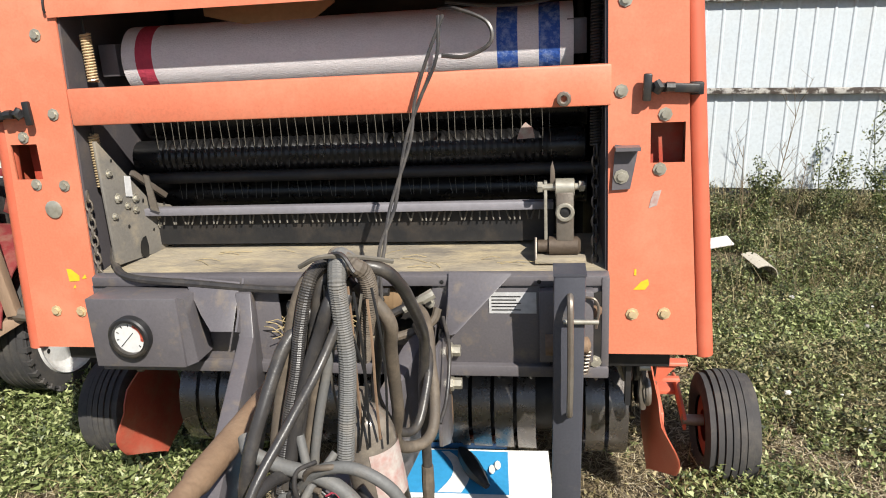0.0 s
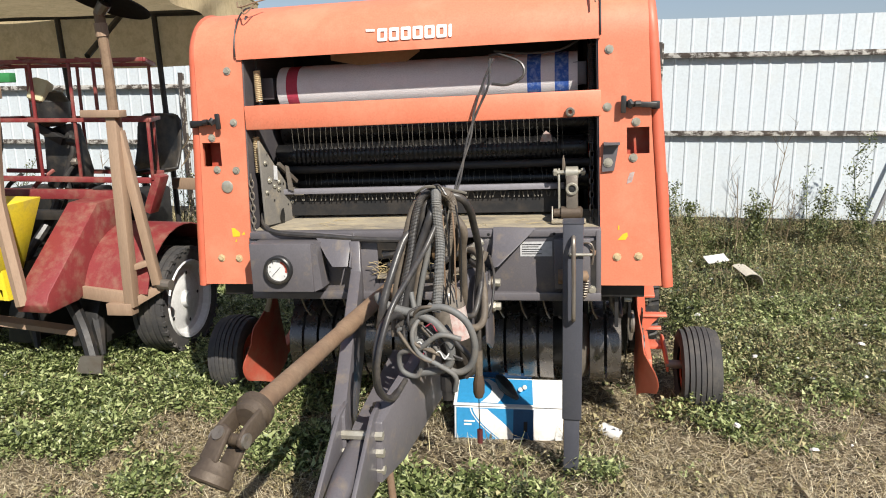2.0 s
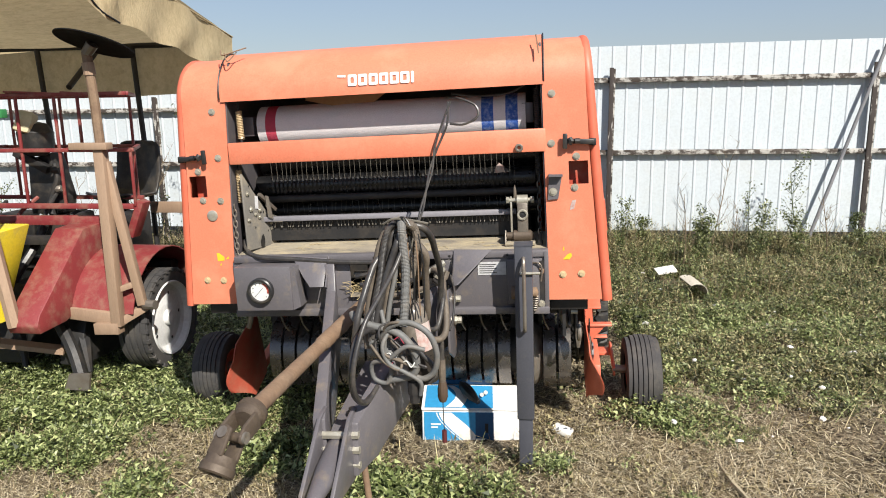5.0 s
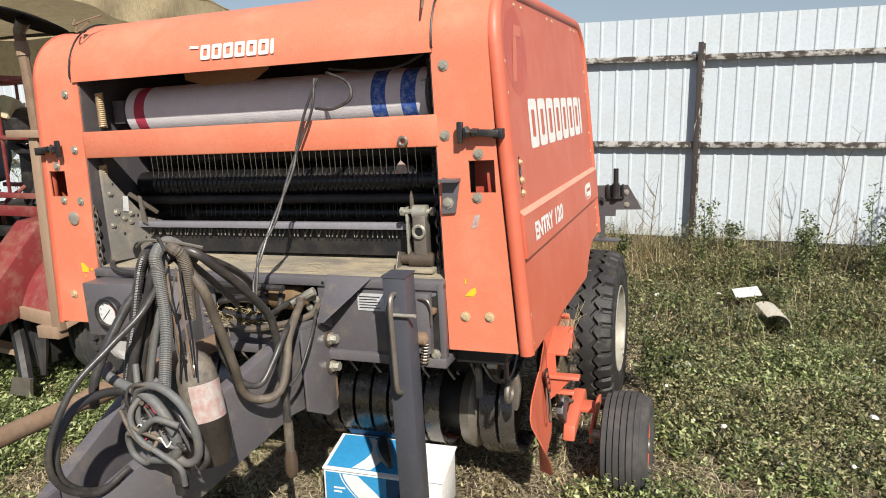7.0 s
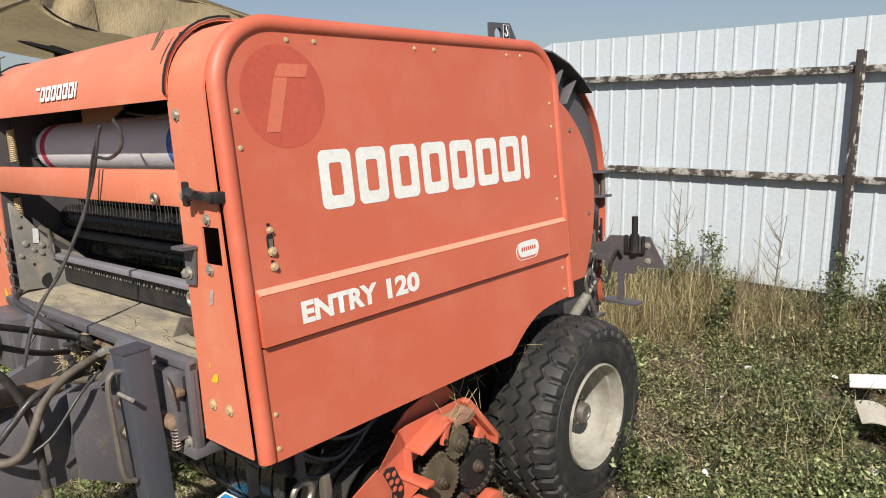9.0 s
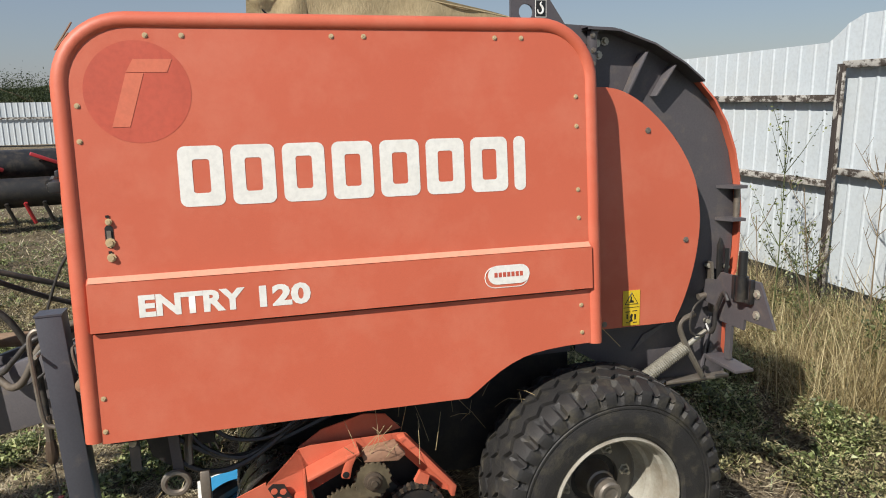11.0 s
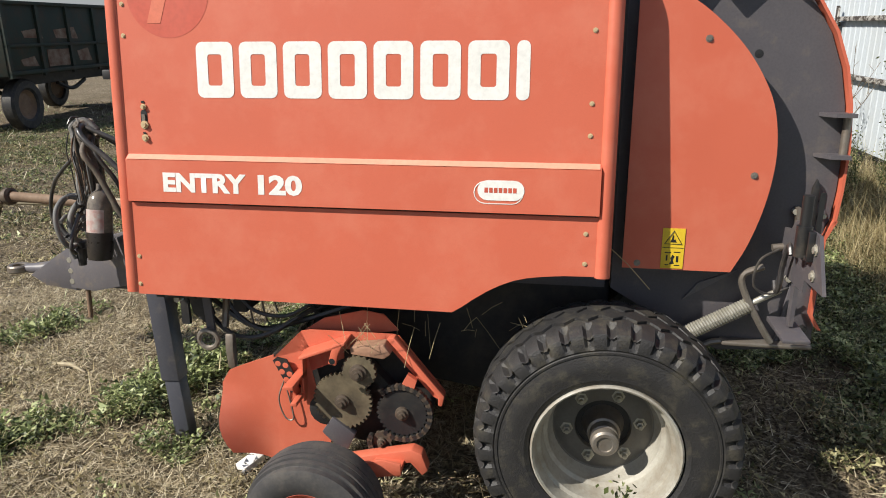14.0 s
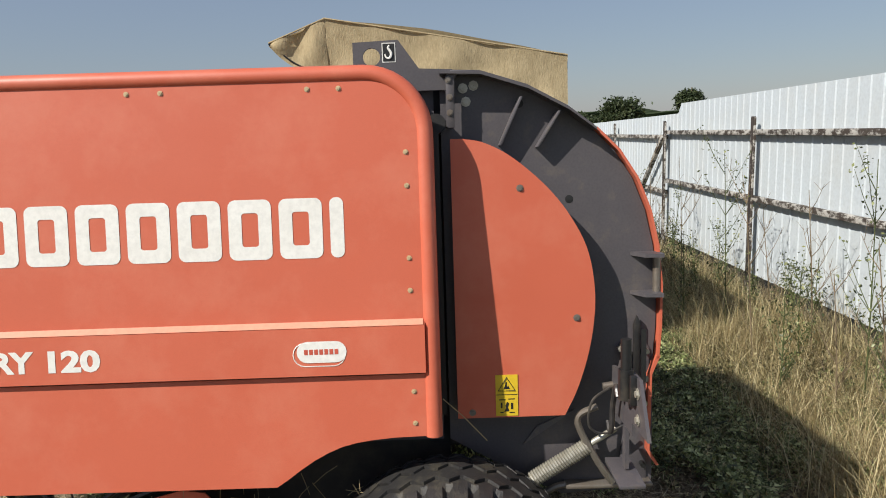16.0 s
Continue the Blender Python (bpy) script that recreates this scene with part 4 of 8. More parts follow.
# parking stand
st = part("stand_tube", G().beam((0.624, -0.095, 0.28), (0.636, -0.137, 1.085), 0.076, 0.078, (0, 1, 0)), SLATE, baler, "slate grey square parking stand", bevel=0.004)
part("inner_leg", G().beam((0.617, -0.070, -0.045), (0.624, -0.093, 0.285), 0.062, 0.066, (0, 1, 0)), SLATE, st, bevel=0.003)
part("stand_cap", G().beam((0.636, -0.137, 1.083), (0.636, -0.1372, 1.089), 0.080, 0.082, (0, 1, 0)), SLATE, st)
part("crank", G().tube(smooth_path([(0.634, -0.165, 0.705), (0.634, -0.195, 0.73), (0.636, -0.205, 0.85), (0.636, -0.21, 0.99), (0.636, -0.195, 1.03), (0.636, -0.165, 1.03)], 4), 0.008, 8), WORN, st, "bent round steel handle")
part("pin", G().rod((0.62, -0.178, 0.965), (0.705, -0.178, 0.965), 0.006), STEEL, st)
part("stand_bracket", G().box((0.56, -0.06, 0.80), (0.70, -0.02, 1.0)), GREY, baler, bevel=0.003)
# flat dark plate paints the shade of a recess; the parts on it are solid
bay = part("stand_bay", G().prism([(0.665, 0.975), (0.735, 0.995), (0.730, 0.80), (0.640, 0.765), (0.585, 0.765), (0.600, 0.95)], lambda u, v, k: (u, -0.0305 + 0.004 * k, v)), DARK, baler, "dark plate drawn as the shaded recess beside the stand")
part("rusty_lug", G().prism([(0.590, 0.905), (0.605, 0.918), (0.700, 0.956), (0.722, 0.952), (0.720, 0.936), (0.640, 0.895), (0.592, 0.872)], lambda u, v, k: (u, -0.058 + 0.022 * k, v)), RUST, bay, bevel=0.003)
part("rusty_sleeve", G().lathe([(0.575, 0.02), (0.575, 0.030), (0.64, 0.031), (0.645, 0.024), (0.685, 0.024), (0.690, 0.017), (0.695, 0.0005)], (0, -0.058, 0.852), "x", 16), RUST, bay)
part("sleeve_spring", G().helix((0.672, -0.055, 0.765), (0.684, -0.055, 0.838), 0.013, 0.003, 7, 5, 8), WORN, bay)
part("bay_clip", G().tube(smooth_path([(0.665, -0.060, 0.985), (0.700, -0.072, 0.985), (0.712, -0.070, 0.955), (0.706, -0.06, 0.90)], 4), 0.004, 6), WORN, bay)
part("bay_bolt", G().bolt((0.705, -0.030, 0.79), "-y", 0.011, 0.012), STEEL, bay)

for s in (1, -1):
    part("frame_end", G().box((min(s * 0.746, s * 0.915), 0.05, 0.738), (max(s * 0.746, s * 0.915), 0.20, 0.797)), DARK, baler, bevel=0.004)

# pick-up
for i in range(21):
    xc = -0.745 + i * 0.078
    if i in (17, 18):
        continue
    prof = arc(0.58, 0.37, 0.205, 60, 300, 12) + [(y, z) for y, z in arc(0.58, 0.37, 0.198, 300, 60, 12)]
    part("stripper_band", G().prism(prof, lambda u, v, k: (xc - 0.032 + 0.064 * k, u, v)), BAND, baler, smooth=50)
part("pickup_reel", G().rod((-0.80, 0.58, 0.37), (0.80, 0.58, 0.37), 0.13, 20), DARK, baler)
part("end_drum", G().lathe([(0.62, 0.15), (0.62, 0.165), (0.66, 0.175), (0.70, 0.14), (0.71, 0.06)], (0, 0.55, 0.36), "x", 28), WORN, baler)
part("wind_bar", G().box((-0.80, 0.28, 0.655), (0.80, 0.33, 0.70)), DARK, baler)
for i in range(14):
    xx = -0.66 + i * 0.105
    part("tine", G().tube(smooth_path([(xx, 0.30, 0.66), (xx + 0.012, 0.31, 0.60), (xx + 0.03, 0.33, 0.555)], 3), 0.0045, 5), WORN, baler)
part("belly_plate", G().box((-0.70, 0.25, 0.70), (0.70, 0.56, 0.745)), DARK, baler)
for s in (1, -1):
    def flare(y, z):
        t = max(0, (0.47 - y) / 0.17)
        return s * (0.93 + t * t * (0.005 + 0.085 * max(0, (0.42 - z)) / 0.28))
    lip = []
    for i in range(8):
        y = 0.285 + 0.195 * i / 7
        zt = 0.44 + 0.05 * min(1, (y - 0.285) / 0.03) + 0.065 * max(0, (y - 0.315) / 0.165)
        zb = 0.128 + 0.072 * (1 - i / 7)
        col = []
        for k in range(9):
            z = zb + (zt - zb) * k / 8
            yb = y + (1 - i / 7) * 0.050 * max(0, (0.32 - z) / 0.12) ** 1.6
            col.append((flare(yb - 0.035 * (1 - i / 7), z), yb, z))
        lip.append(col)
    vs = [p for col in lip for p in col]
    n = len(vs)
    vs += [(p[0] - s * 0.005, p[1], p[2]) for p in vs]
    fs = [(9 * i + k, 9 * i + k + 1, 9 * i + 10 + k, 9 * i + 9 + k) for i in range(7) for k in range(8)]
    fs += [tuple(n + q for q in f[::-1]) for f in fs]
    ring = list(range(9)) + [9 * i + 8 for i in range(1, 8)] + [63 + k for k in range(7, -1, -1)] + [9 * i for i in range(6, 0, -1)]
    fs += [(a_, b_, n + b_, n + a_) for a_, b_ in zip(ring, ring[1:] + ring[:1])]
    sh = part("pickup_shield", G().add(vs, fs), RED if s > 0 else SHIELD, baler, "red sheet side shield with a flared front lip", smooth=60)
    outl = [(0.48, 0.545), (0.585, 0.65), (0.62, 0.657), (0.905, 0.66), (0.93, 0.655), (1.085, 0.465), (1.08, 0.425), (1.045, 0.44), (0.90, 0.605), (0.615, 0.585), (0.605, 0.555), (0.675, 0.24), (0.66, 0.20), (0.48, 0.128)]
    pg = G()
    for poly in (outl[:4] + outl[8:10], outl[3:9], outl[:2] + outl[9:]):
        pg.prism(poly, lambda u, v, k: (s * (0.93 - 0.005 * k), u, v))
    part("shield_plate", pg, RED if s > 0 else SHIELD, baler)
    part("back_plate", G().prism([(0.585, 0.64), (0.66, 0.69), (0.80, 0.725), (0.87, 0.715), (0.92, 0.66), (0.62, 0.60)], lambda u, v, k: (s * (0.895 - 0.005 * k), u, v)), RED, baler)
    part("rear_edge", G().prism([(0.895, 0.655), (0.92, 0.663), (1.088, 0.462), (1.080, 0.425), (1.066, 0.428), (1.066, 0.458)], lambda u, v, k: (s * (0.932 + 0.035 * k), u, v)), RED, baler, bevel=0.003)
    part("hanger_pin", G().tube(smooth_path([(s * 0.80, 0.26, 0.74), (s * 0.80, 0.25, 0.66), (s * 0.82, 0.25, 0.60)], 3), 0.014, 8), WORN, baler)
    # gauge wheel
    gx_, gz_ = (1.238, 0.172) if s > 0 else (-1.24, 0.205)
    wheel = part("gauge_wheel", G().lathe([(-0.07, 0.06), (-0.07, 0.115), (-0.02, 0.10), (0.05, 0.09), (0.076, 0.118), (0.081, 0.115), (0.055, 0.08), (0.050, 0.0005)], (gx_, 0.72, gz_), "x", 28), RED_IN, baler, "red wheel disc")
    prof = [(-0.080, 0.115), (-0.092, 0.14), (-0.094, 0.165), (-0.091, 0.190)]
    for k in range(7):
        a = -0.075 + k * 0.025
        r = 0.217 - 0.016 * abs((k - 3) / 3) ** 2.4
        prof += [(a - 0.0100, r), (a + 0.0100, r), (a + 0.0112, r - 0.009), (a + 0.0138, r - 0.009)]
    prof = prof[:-2] + [(0.091, 0.190), (0.094, 0.165), (0.092, 0.14), (0.080, 0.115)]
    part("tyre", G().lathe(prof, (gx_, 0.72, gz_), "x", 48), RUBBER2, wheel, "ribbed small tyre")
    part("hub", G().lathe([(0.05, 0.035), (0.09, 0.03), (0.095, 0.0005)], (gx_, 0.72, gz_), "x", 16), WORN, wheel)
    part("wheel_arm", G().prism([(0.70, 0.16), (0.72, 0.22), (0.84, 0.25), (0.985, 0.285), (1.02, 0.27), (1.04, 0.21), (1.02, 0.19), (0.98, 0.235), (0.85, 0.20)], lambda u, v, k: (s * (0.97 + 0.05 * k), u, v)), RED, baler, bevel=0.005)

# drive gears on the pick-up's right side
def sprocket(y, z, x, R, teeth, m, name, hub=0.03):
    out = []
    for k in range(teeth * 4):
        a = 2 * math.pi * k / (teeth * 4)
        r = R if k % 4 in (1, 2) else R * 0.91
        out.append((y + r * math.cos(a), z + r * math.sin(a)))
    g_ = part(name, G().prism(out, lambda u, v, k: (x + 0.014 * k, u, v)), m, baler)
    part("hub", G().lathe([(0, hub), (0.014, hub), (0.016, hub * 0.72), (0.026, hub * 0.68), (0.027, hub * 0.35), (0.034, hub * 0.33), (0.034, 0.0005)], (x + 0.01, y, z), "x", 16), YOKE, g_)
    return g_


GEAR = mat("greased_sprocket", (0.23, 0.185, 0.115), 0.55, metal=0.4, other=(0.05, 0.04, 0.03), amount=0.8, scale=12, bump=0.2)
sprocket(0.736, 0.419, 0.955, 0.104, 36, GEAR, "drive_gear", 0.026)
sprocket(0.805, 0.545, 0.985, 0.060, 18, GEAR, "pinion", 0.030)
sprocket(0.943, 0.389, 0.950, 0.090, 30, DARK, "chain_sprocket", 0.024)
sprocket(0.868, 0.272, 0.945, 0.036, 10, YOKE, "tension_sprocket", 0.016)
loop = [(0.943 + 0.097 * math.cos(a), 0.389 + 0.097 * math.sin(a)) for a in np.linspace(2.3, -2.2, 34)] + [(0.868 + 0.042 * math.cos(a), 0.272 + 0.042 * math.sin(a)) for a in np.linspace(-1.6, -3.6, 8)]
for i, (y, z) in enumerate(loop):
    part("roller_link", G().lathe([(-0.010, 0.0005), (-0.010, 0.0095), (0.010, 0.0095), (0.010, 0.0005)], (0.962, y, z), "x", 8), DARK if i % 2 else YOKE, baler)
# backing sheet coloured dark for the shade behind the gears
part("gear_back", G().prism([(0.60, 0.59), (0.90, 0.61), (1.05, 0.44), (1.02, 0.30), (0.85, 0.22), (0.68, 0.24)], lambda u, v, k: (0.885 + 0.006 * k, u, v)), DARK, baler)
fl = part("gear_flange", G().prism([(0.603, 0.578), (0.603, 0.590), (0.765, 0.654), (0.765, 0.642)], lambda u, v, k: (0.93 + 0.085 * k, u, v)), RED, baler, bevel=0.003)
part("flange_cheek", G().prism([(0.607, 0.50), (0.607, 0.590), (0.735, 0.626), (0.735, 0.56)], lambda u, v, k: (0.925 + 0.004 * k, u, v)), RED_IN, fl)
part("front_plate", G().prism([(0.932, 0.585), (0.968, 0.585), (0.972, 0.50), (0.966, 0.405), (0.945, 0.405), (0.932, 0.46)], lambda u, v, k: (u, 0.595 + 0.005 * k, v)), RED, fl)
part("front_rib", G().prism([(0.56, 0.495), (0.60, 0.495), (0.60, 0.51), (0.565, 0.507)], lambda u, v, k: (0.928 + 0.140 * k, u, v)), RED, fl, bevel=0.002)
part("front_rib", G().prism([(0.575, 0.425), (0.60, 0.425), (0.60, 0.440), (0.58, 0.438)], lambda u, v, k: (0.975 + 0.07 * k, u, v)), RED, fl, bevel=0.002)
part("gusset", G().prism([(0.935, 0.505), (1.045, 0.505), (0.945, 0.395)], lambda u, v, k: (u, 0.572 + 0.004 * k, v)), RED, fl)
fk = part("wheel_arm", G().prism([(0.68, 0.17), (0.68, 0.225), (0.80, 0.262), (0.90, 0.285), (0.965, 0.275), (0.965, 0.235), (0.86, 0.215)], lambda u, v, k: (1.085 + 0.012 * k, u, v)), RED, baler, "red welded wheel arm", bevel=0.003)
part("arm_web", G().prism([(0.975, 0.225), (1.09, 0.225), (1.09, 0.245), (0.975, 0.245)], lambda u, v, k: (u, 0.86 + 0.10 * k, v)), RED, fk, bevel=0.003)
part("arm_pin", G().rod((1.085, 0.70, 0.205), (1.16, 0.70, 0.205), 0.022), WORN, fk)
part("hanger_casting", G().prism([(0.868, 0.60), (0.892, 0.605), (0.90, 0.55), (0.888, 0.47), (0.872, 0.47), (0.865, 0.53)], lambda u, v, k: (u, 0.285 + 0.03 * k, v)), WORN, baler, "bare cast hanger", bevel=0.005)
part("flange_ear", G().prism([(0.705, 0.575), (0.732, 0.568), (0.742, 0.61), (0.762, 0.652), (0.725, 0.646)], lambda u, v, k: (0.997 + 0.018 * k, u, v)), RED, fl, bevel=0.004)
part("ear_hole", G().lathe([(0, 0.011), (0.001, 0.0005)], (1.0155, 0.720, 0.585), "x", 10), INK, fl)
part("gear_flange", G().prism([(0.945, 0.50), (0.965, 0.535), (0.995, 0.515), (0.985, 0.48)], lambda u, v, k: (0.95 + 0.02 * k, u, v)), RED, baler)
part("gear_arm", G().prism([(0.66, 0.30), (0.70, 0.36), (0.78, 0.30), (0.74, 0.22)], lambda u, v, k: (0.95 + 0.03 * k, u, v)), CHAR, baler, bevel=0.004)
part("gear_arm", G().beam((0.92, 0.80, 0.56), (0.92, 0.93, 0.42), 0.03, 0.05, (1, 0, 0)), DARK, baler)
part("bracket_box", G().prism([(0.775, 0.63), (0.89, 0.645), (0.915, 0.615), (0.89, 0.595), (0.78, 0.605)], lambda u, v, k: (0.935 + 0.06 * k, u, v)), mat("chaff_caked_paint", (0.36, 0.19, 0.12), 0.85, other=(0.26, 0.17, 0.10), scale=16, bump=0.5), baler, bevel=0.004)
part("axle_stub", G().rod((0.90, 0.736, 0.419), (0.985, 0.736, 0.419), 0.018), WORN, baler)
part("bearing", G().lathe([(0, 0.06), (0.03, 0.06), (0.035, 0.045), (0.035, 0.0005)], (0.90, 0.66, 0.36), "x", 16), DARK, baler)
hp_ = part("hole_plate", G().prism([(0.485, 0.543), (0.500, 0.556), (0.535, 0.550), (0.580, 0.450), (0.572, 0.436), (0.545, 0.425)], lambda u, v, k: (0.945 + 0.006 * k, u, v)), DARK, baler)
for y, z in ((0.503, 0.533), (0.530, 0.528), (0.516, 0.503), (0.543, 0.496), (0.530, 0.474), (0.556, 0.464)):
    part("hole", G().lathe([(0, 0.0105), (0.0008, 0.0005)], (0.951, y, z), "x", 10), RED, hp_)
part("clip_wire", G().tube(smooth_path([(0.945, 0.52, 0.47), (0.955, 0.50, 0.40), (0.955, 0.52, 0.33), (0.955, 0.55, 0.335), (0.955, 0.53, 0.45)], 5), 0.003, 5), WORN, baler)

# road wheels
def tread():
    """Tyre surface: zigzag ribs round the crown and lugs that run down onto the sidewall."""
    nA, half, R = 252, 0.150, 0.418
    deep = 0.021
    cols = [(-1.0, 0.004), (-0.985, 0), (-0.90, 0), (-0.80, 0), (-0.70, 0), (-0.60, 0), (-0.545, 0), (-0.525, deep), (-0.43, deep), (-0.41, 0), (-0.30, 0), (-0.17, 0), (-0.065, 0), (-0.048, deep)]
    cols = cols + [(-u, d) for u, d in cols[::-1]]
    vs, nU = [], len(cols)
    for i in range(nA):
        a = 2 * math.pi * i / nA
        zig = 0.10 * (2 * abs((i / 7.0) % 1.0 - 0.5) * 2 - 1)
        slot = i % 7 in (0, 1)
        for u, d in cols:
            shift = zig * np.clip((0.78 - abs(u)) / 0.25, 0, 1) * (1 if abs(u) > 0.2 else -1)
            if abs(u) > 0.65 and slot:
                d = 0.017 if abs(u) < 0.95 else 0.013
            r = R - 0.026 * abs(u) ** 3.2 - d
            vs.append(((u + shift) * half, r * math.cos(a), r * math.sin(a)))
        inset = 0.015 if slot else 0.0 if i % 7 in (3, 4, 5) else 0.002
        for x_, r in ((0.1535 - inset, 0.378), (0.1550 - inset * 0.45, 0.356), (0.1545, 0.346), (0.151, 0.341), (0.155, 0.338), (0.155, 0.332), (0.152, 0.330), (0.159, 0.30), (0.158, 0.275), (0.155, 0.255), (0.155, 0.250), (0.147, 0.235)):
            vs.append((x_, r * math.cos(a), r * math.sin(a)))
        for x_, r in ((0.10, 0.215), (0.13, 0.222), (0.150, 0.25), (0.158, 0.29), (0.152, 0.36)):
            vs.append((-x_, r * math.cos(a), r * math.sin(a)))
    m = nU + 17
    fs = []
    for i in range(nA):
        j = (i + 1) % nA
        for k in range(m):
            fs.append((i * m + k, j * m + k, j * m + (k + 1) % m, i * m + (k + 1) % m))
    return G().add(vs, fs)


tyre_mesh = mesh_of("tyre", tread(), RUBBER, smooth=22)
for s in (1, -1):
    c = (s * 0.955, 1.610, 0.382)
    wheel = part("road_wheel", G().lathe([(s * h, r) for h, r in ((0.138, 0.232), (0.152, 0.230), (0.155, 0.225), (0.150, 0.219), (0.120, 0.213), (0.102, 0.211), (0.096, 0.200), (0.030, 0.192), (0.022, 0.180), (-0.020, 0.172), (-0.034, 0.164))], c, "x", 48), RIM, baler, "dusty silver wheel rim")
    part("wheel_disc", G().lathe([(s * h, r) for h, r in ((-0.034, 0.1645), (-0.036, 0.158), (-0.029, 0.140), (-0.026, 0.124), (-0.026, 0.092), (-0.045, 0.088), (-0.045, 0.05))], c, "x", 48), DISC, wheel, "dusty dark grey wheel disc")
    t = new("tyre", tyre_mesh)
    t.parent = wheel
    t.matrix_basis = Matrix.Translation(c) @ (Matrix.Identity(4) if s > 0 else pose(0, 0, 0, 0, 0, 180))
    tagged(t, "worn black farm tyre with zigzag tread")
    part("hub", G().lathe([(s * h, r) for h, r in ((-0.045, 0.070), (-0.02, 0.056), (0.02, 0.053), (0.024, 0.046), (0.055, 0.046), (0.058, 0.041), (0.066, 0.041), (0.070, 0.046), (0.088, 0.043), (0.094, 0.036), (0.094, 0.026), (0.089, 0.024), (0.089, 0.0005))], c, "x", 24), WORN, wheel)
    part("hub_well", G().lathe([(-s * 0.043, 0.089), (-s * 0.044, 0.03)], c, "x", 32), DARK, wheel)
    for k in range(6):
        a = 2 * math.pi * k / 6 + 0.15
        part("lug_nut", G().lathe([(-s * 0.030, 0.022), (-s * 0.026, 0.022), (-s * 0.025, 0.015), (-s * 0.010, 0.013), (-s * 0.009, 0.008), (s * 0.004, 0.008), (s * 0.005, 0.0005)], (c[0], c[1] + 0.118 * math.cos(a), c[2] + 0.118 * math.sin(a)), "x", 6), STEEL, wheel)
    part("axle", G().rod((s * 0.60, 1.610, 0.382), (s * 0.96, 1.610, 0.382), 0.045), DARK, baler)

# tailgate
TG = [(1.645, 0.90), (1.975, 0.90), (2.015, 0.985), (2.05, 1.10), (2.068, 1.22), (2.066, 1.32), (2.045, 1.42), (2.0, 1.51), (1.945, 1.585), (1.88, 1.65), (1.81, 1.705), (1.74, 1.74), (1.68, 1.752), (1.645, 1.752)]
TG = TG[:1] + [(p.x, p.y) for p in smooth_path([(y, z, 0) for y, z in TG[1:13]], 4)] + TG[13:]
BACK = [(1.62, 1.95), (1.74, 1.945), (1.88, 1.90), (2.0, 1.835), (2.08, 1.775), (2.15, 1.705), (2.205, 1.62), (2.245, 1.52), (2.27, 1.41), (2.282, 1.28), (2.28, 1.15), (2.272, 1.05), (2.27, 0.62)]
for s in (1, -1):
    tp = part("tailgate_panel", G().prism(TG, lambda u, v, k: (s * (0.828 + 0.008 * k), u, v)), RED, baler, "red curved sheet cover")
    for y_, z_ in ((1.847, 1.603), (2.013, 1.206), (1.69, 0.918)):
        part("bolt", G().bolt((s * 0.836, y_, z_), "x" if s > 0 else "-x", 0.0065, 0.006), WORN, tp)
    part("tailgate_side", G().prism(BACK + [(1.98, 0.60), (1.86, 0.66), (1.62, 0.80)], lambda u, v, k: (s * (0.735 + 0.010 * k), u, v)), CHAR, baler)
    n = len(BACK)
    part("tailgate_flange", G().add([(s * x_, y, z) for x_ in (0.735, 0.822) for dz in (0.0, -0.007) for y, z in [(p, q + dz) for p, q in BACK[0:5]]], [(i + 5 * o, i + 1 + 5 * o, 11 + i + 5 * o, 10 + i + 5 * o) for i in range(4) for o in (0, 1)] + [(10 + i, 11 + i, 16 + i, 15 + i) for i in range(4)]), CHAR, baler)
    hg = part("hinge_plate", G().prism([(1.636, 1.785), (1.660, 1.785), (1.664, 1.93), (1.672, 1.940), (1.725, 1.940), (1.725, 1.952), (1.655, 1.954), (1.638, 1.94)], lambda u, v, k: (s * (0.778 + 0.03 * k), u, v)), CHAR, baler, bevel=0.003)
    for y_, z_, r_ in ((1.645, 1.925, 0.006), (1.648, 1.875, 0.006), (1.648, 1.83, 0.006)):
        part("bolt", G().bolt((s * 0.809, y_, z_), "x" if s > 0 else "-x", r_, 0.006), WORN, hg)
    for y_, z_ in ((1.690, 1.905), (1.722, 1.912), (1.698, 1.865)):
        part("bolt", G().bolt((s * 0.747, y_, z_), "x" if s > 0 else "-x", 0.009, 0.014), STEEL, hg)
    part("hinge_boss", G().lathe([(s * 0.72, 0.03), (s * 0.80, 0.03), (s * 0.80, 0.0005)], (0, 1.605, 1.80), "x", 14), DARK, hg)
    for y0, z0, y1, z1 in ((1.856, 1.872, 1.792, 1.75), (1.970, 1.828, 1.905, 1.742)):
        part("rib", G().prism([(y0, z0), (y0 + 0.009, z0), (y1 + 0.009, z1 - 0.02), (y1, z1 - 0.02)], lambda u, v, k: (s * (0.745 + 0.056 * k * (1.0 if v > z1 else 0.75)), u, v)), GREY, baler, bevel=0.002)
    for y_, z_ in ((2.01, 1.56), (1.86, 1.855)):
        part("hole", G().lathe([(0, 0.013), (s * 0.001, 0.0005)], (s * 0.7455, y_, z_), "x", 12), INK, baler)
    for z_ in (1.378, 1.255):
        part("rear_tab", G().prism([(2.20, 0), (2.285, 0.0), (2.285, 0.07), (2.23, 0.06)], lambda u, v, k: (s * (0.745 + v), u, z_ + 0.012 * k)), CHAR, baler)
    part("tab_link", G().rod((s * 0.77, 2.275, 1.26), (s * 0.77, 2.275, 1.38), 0.012), WORN, baler)
    # lower latch with spring
    part("latch_spring", G().helix((s * 0.80, 1.87, 0.675), (s * 0.80, 2.055, 0.785), 0.022, 0.0046, 24, 6, 10), STEEL, baler, "bright coil spring")
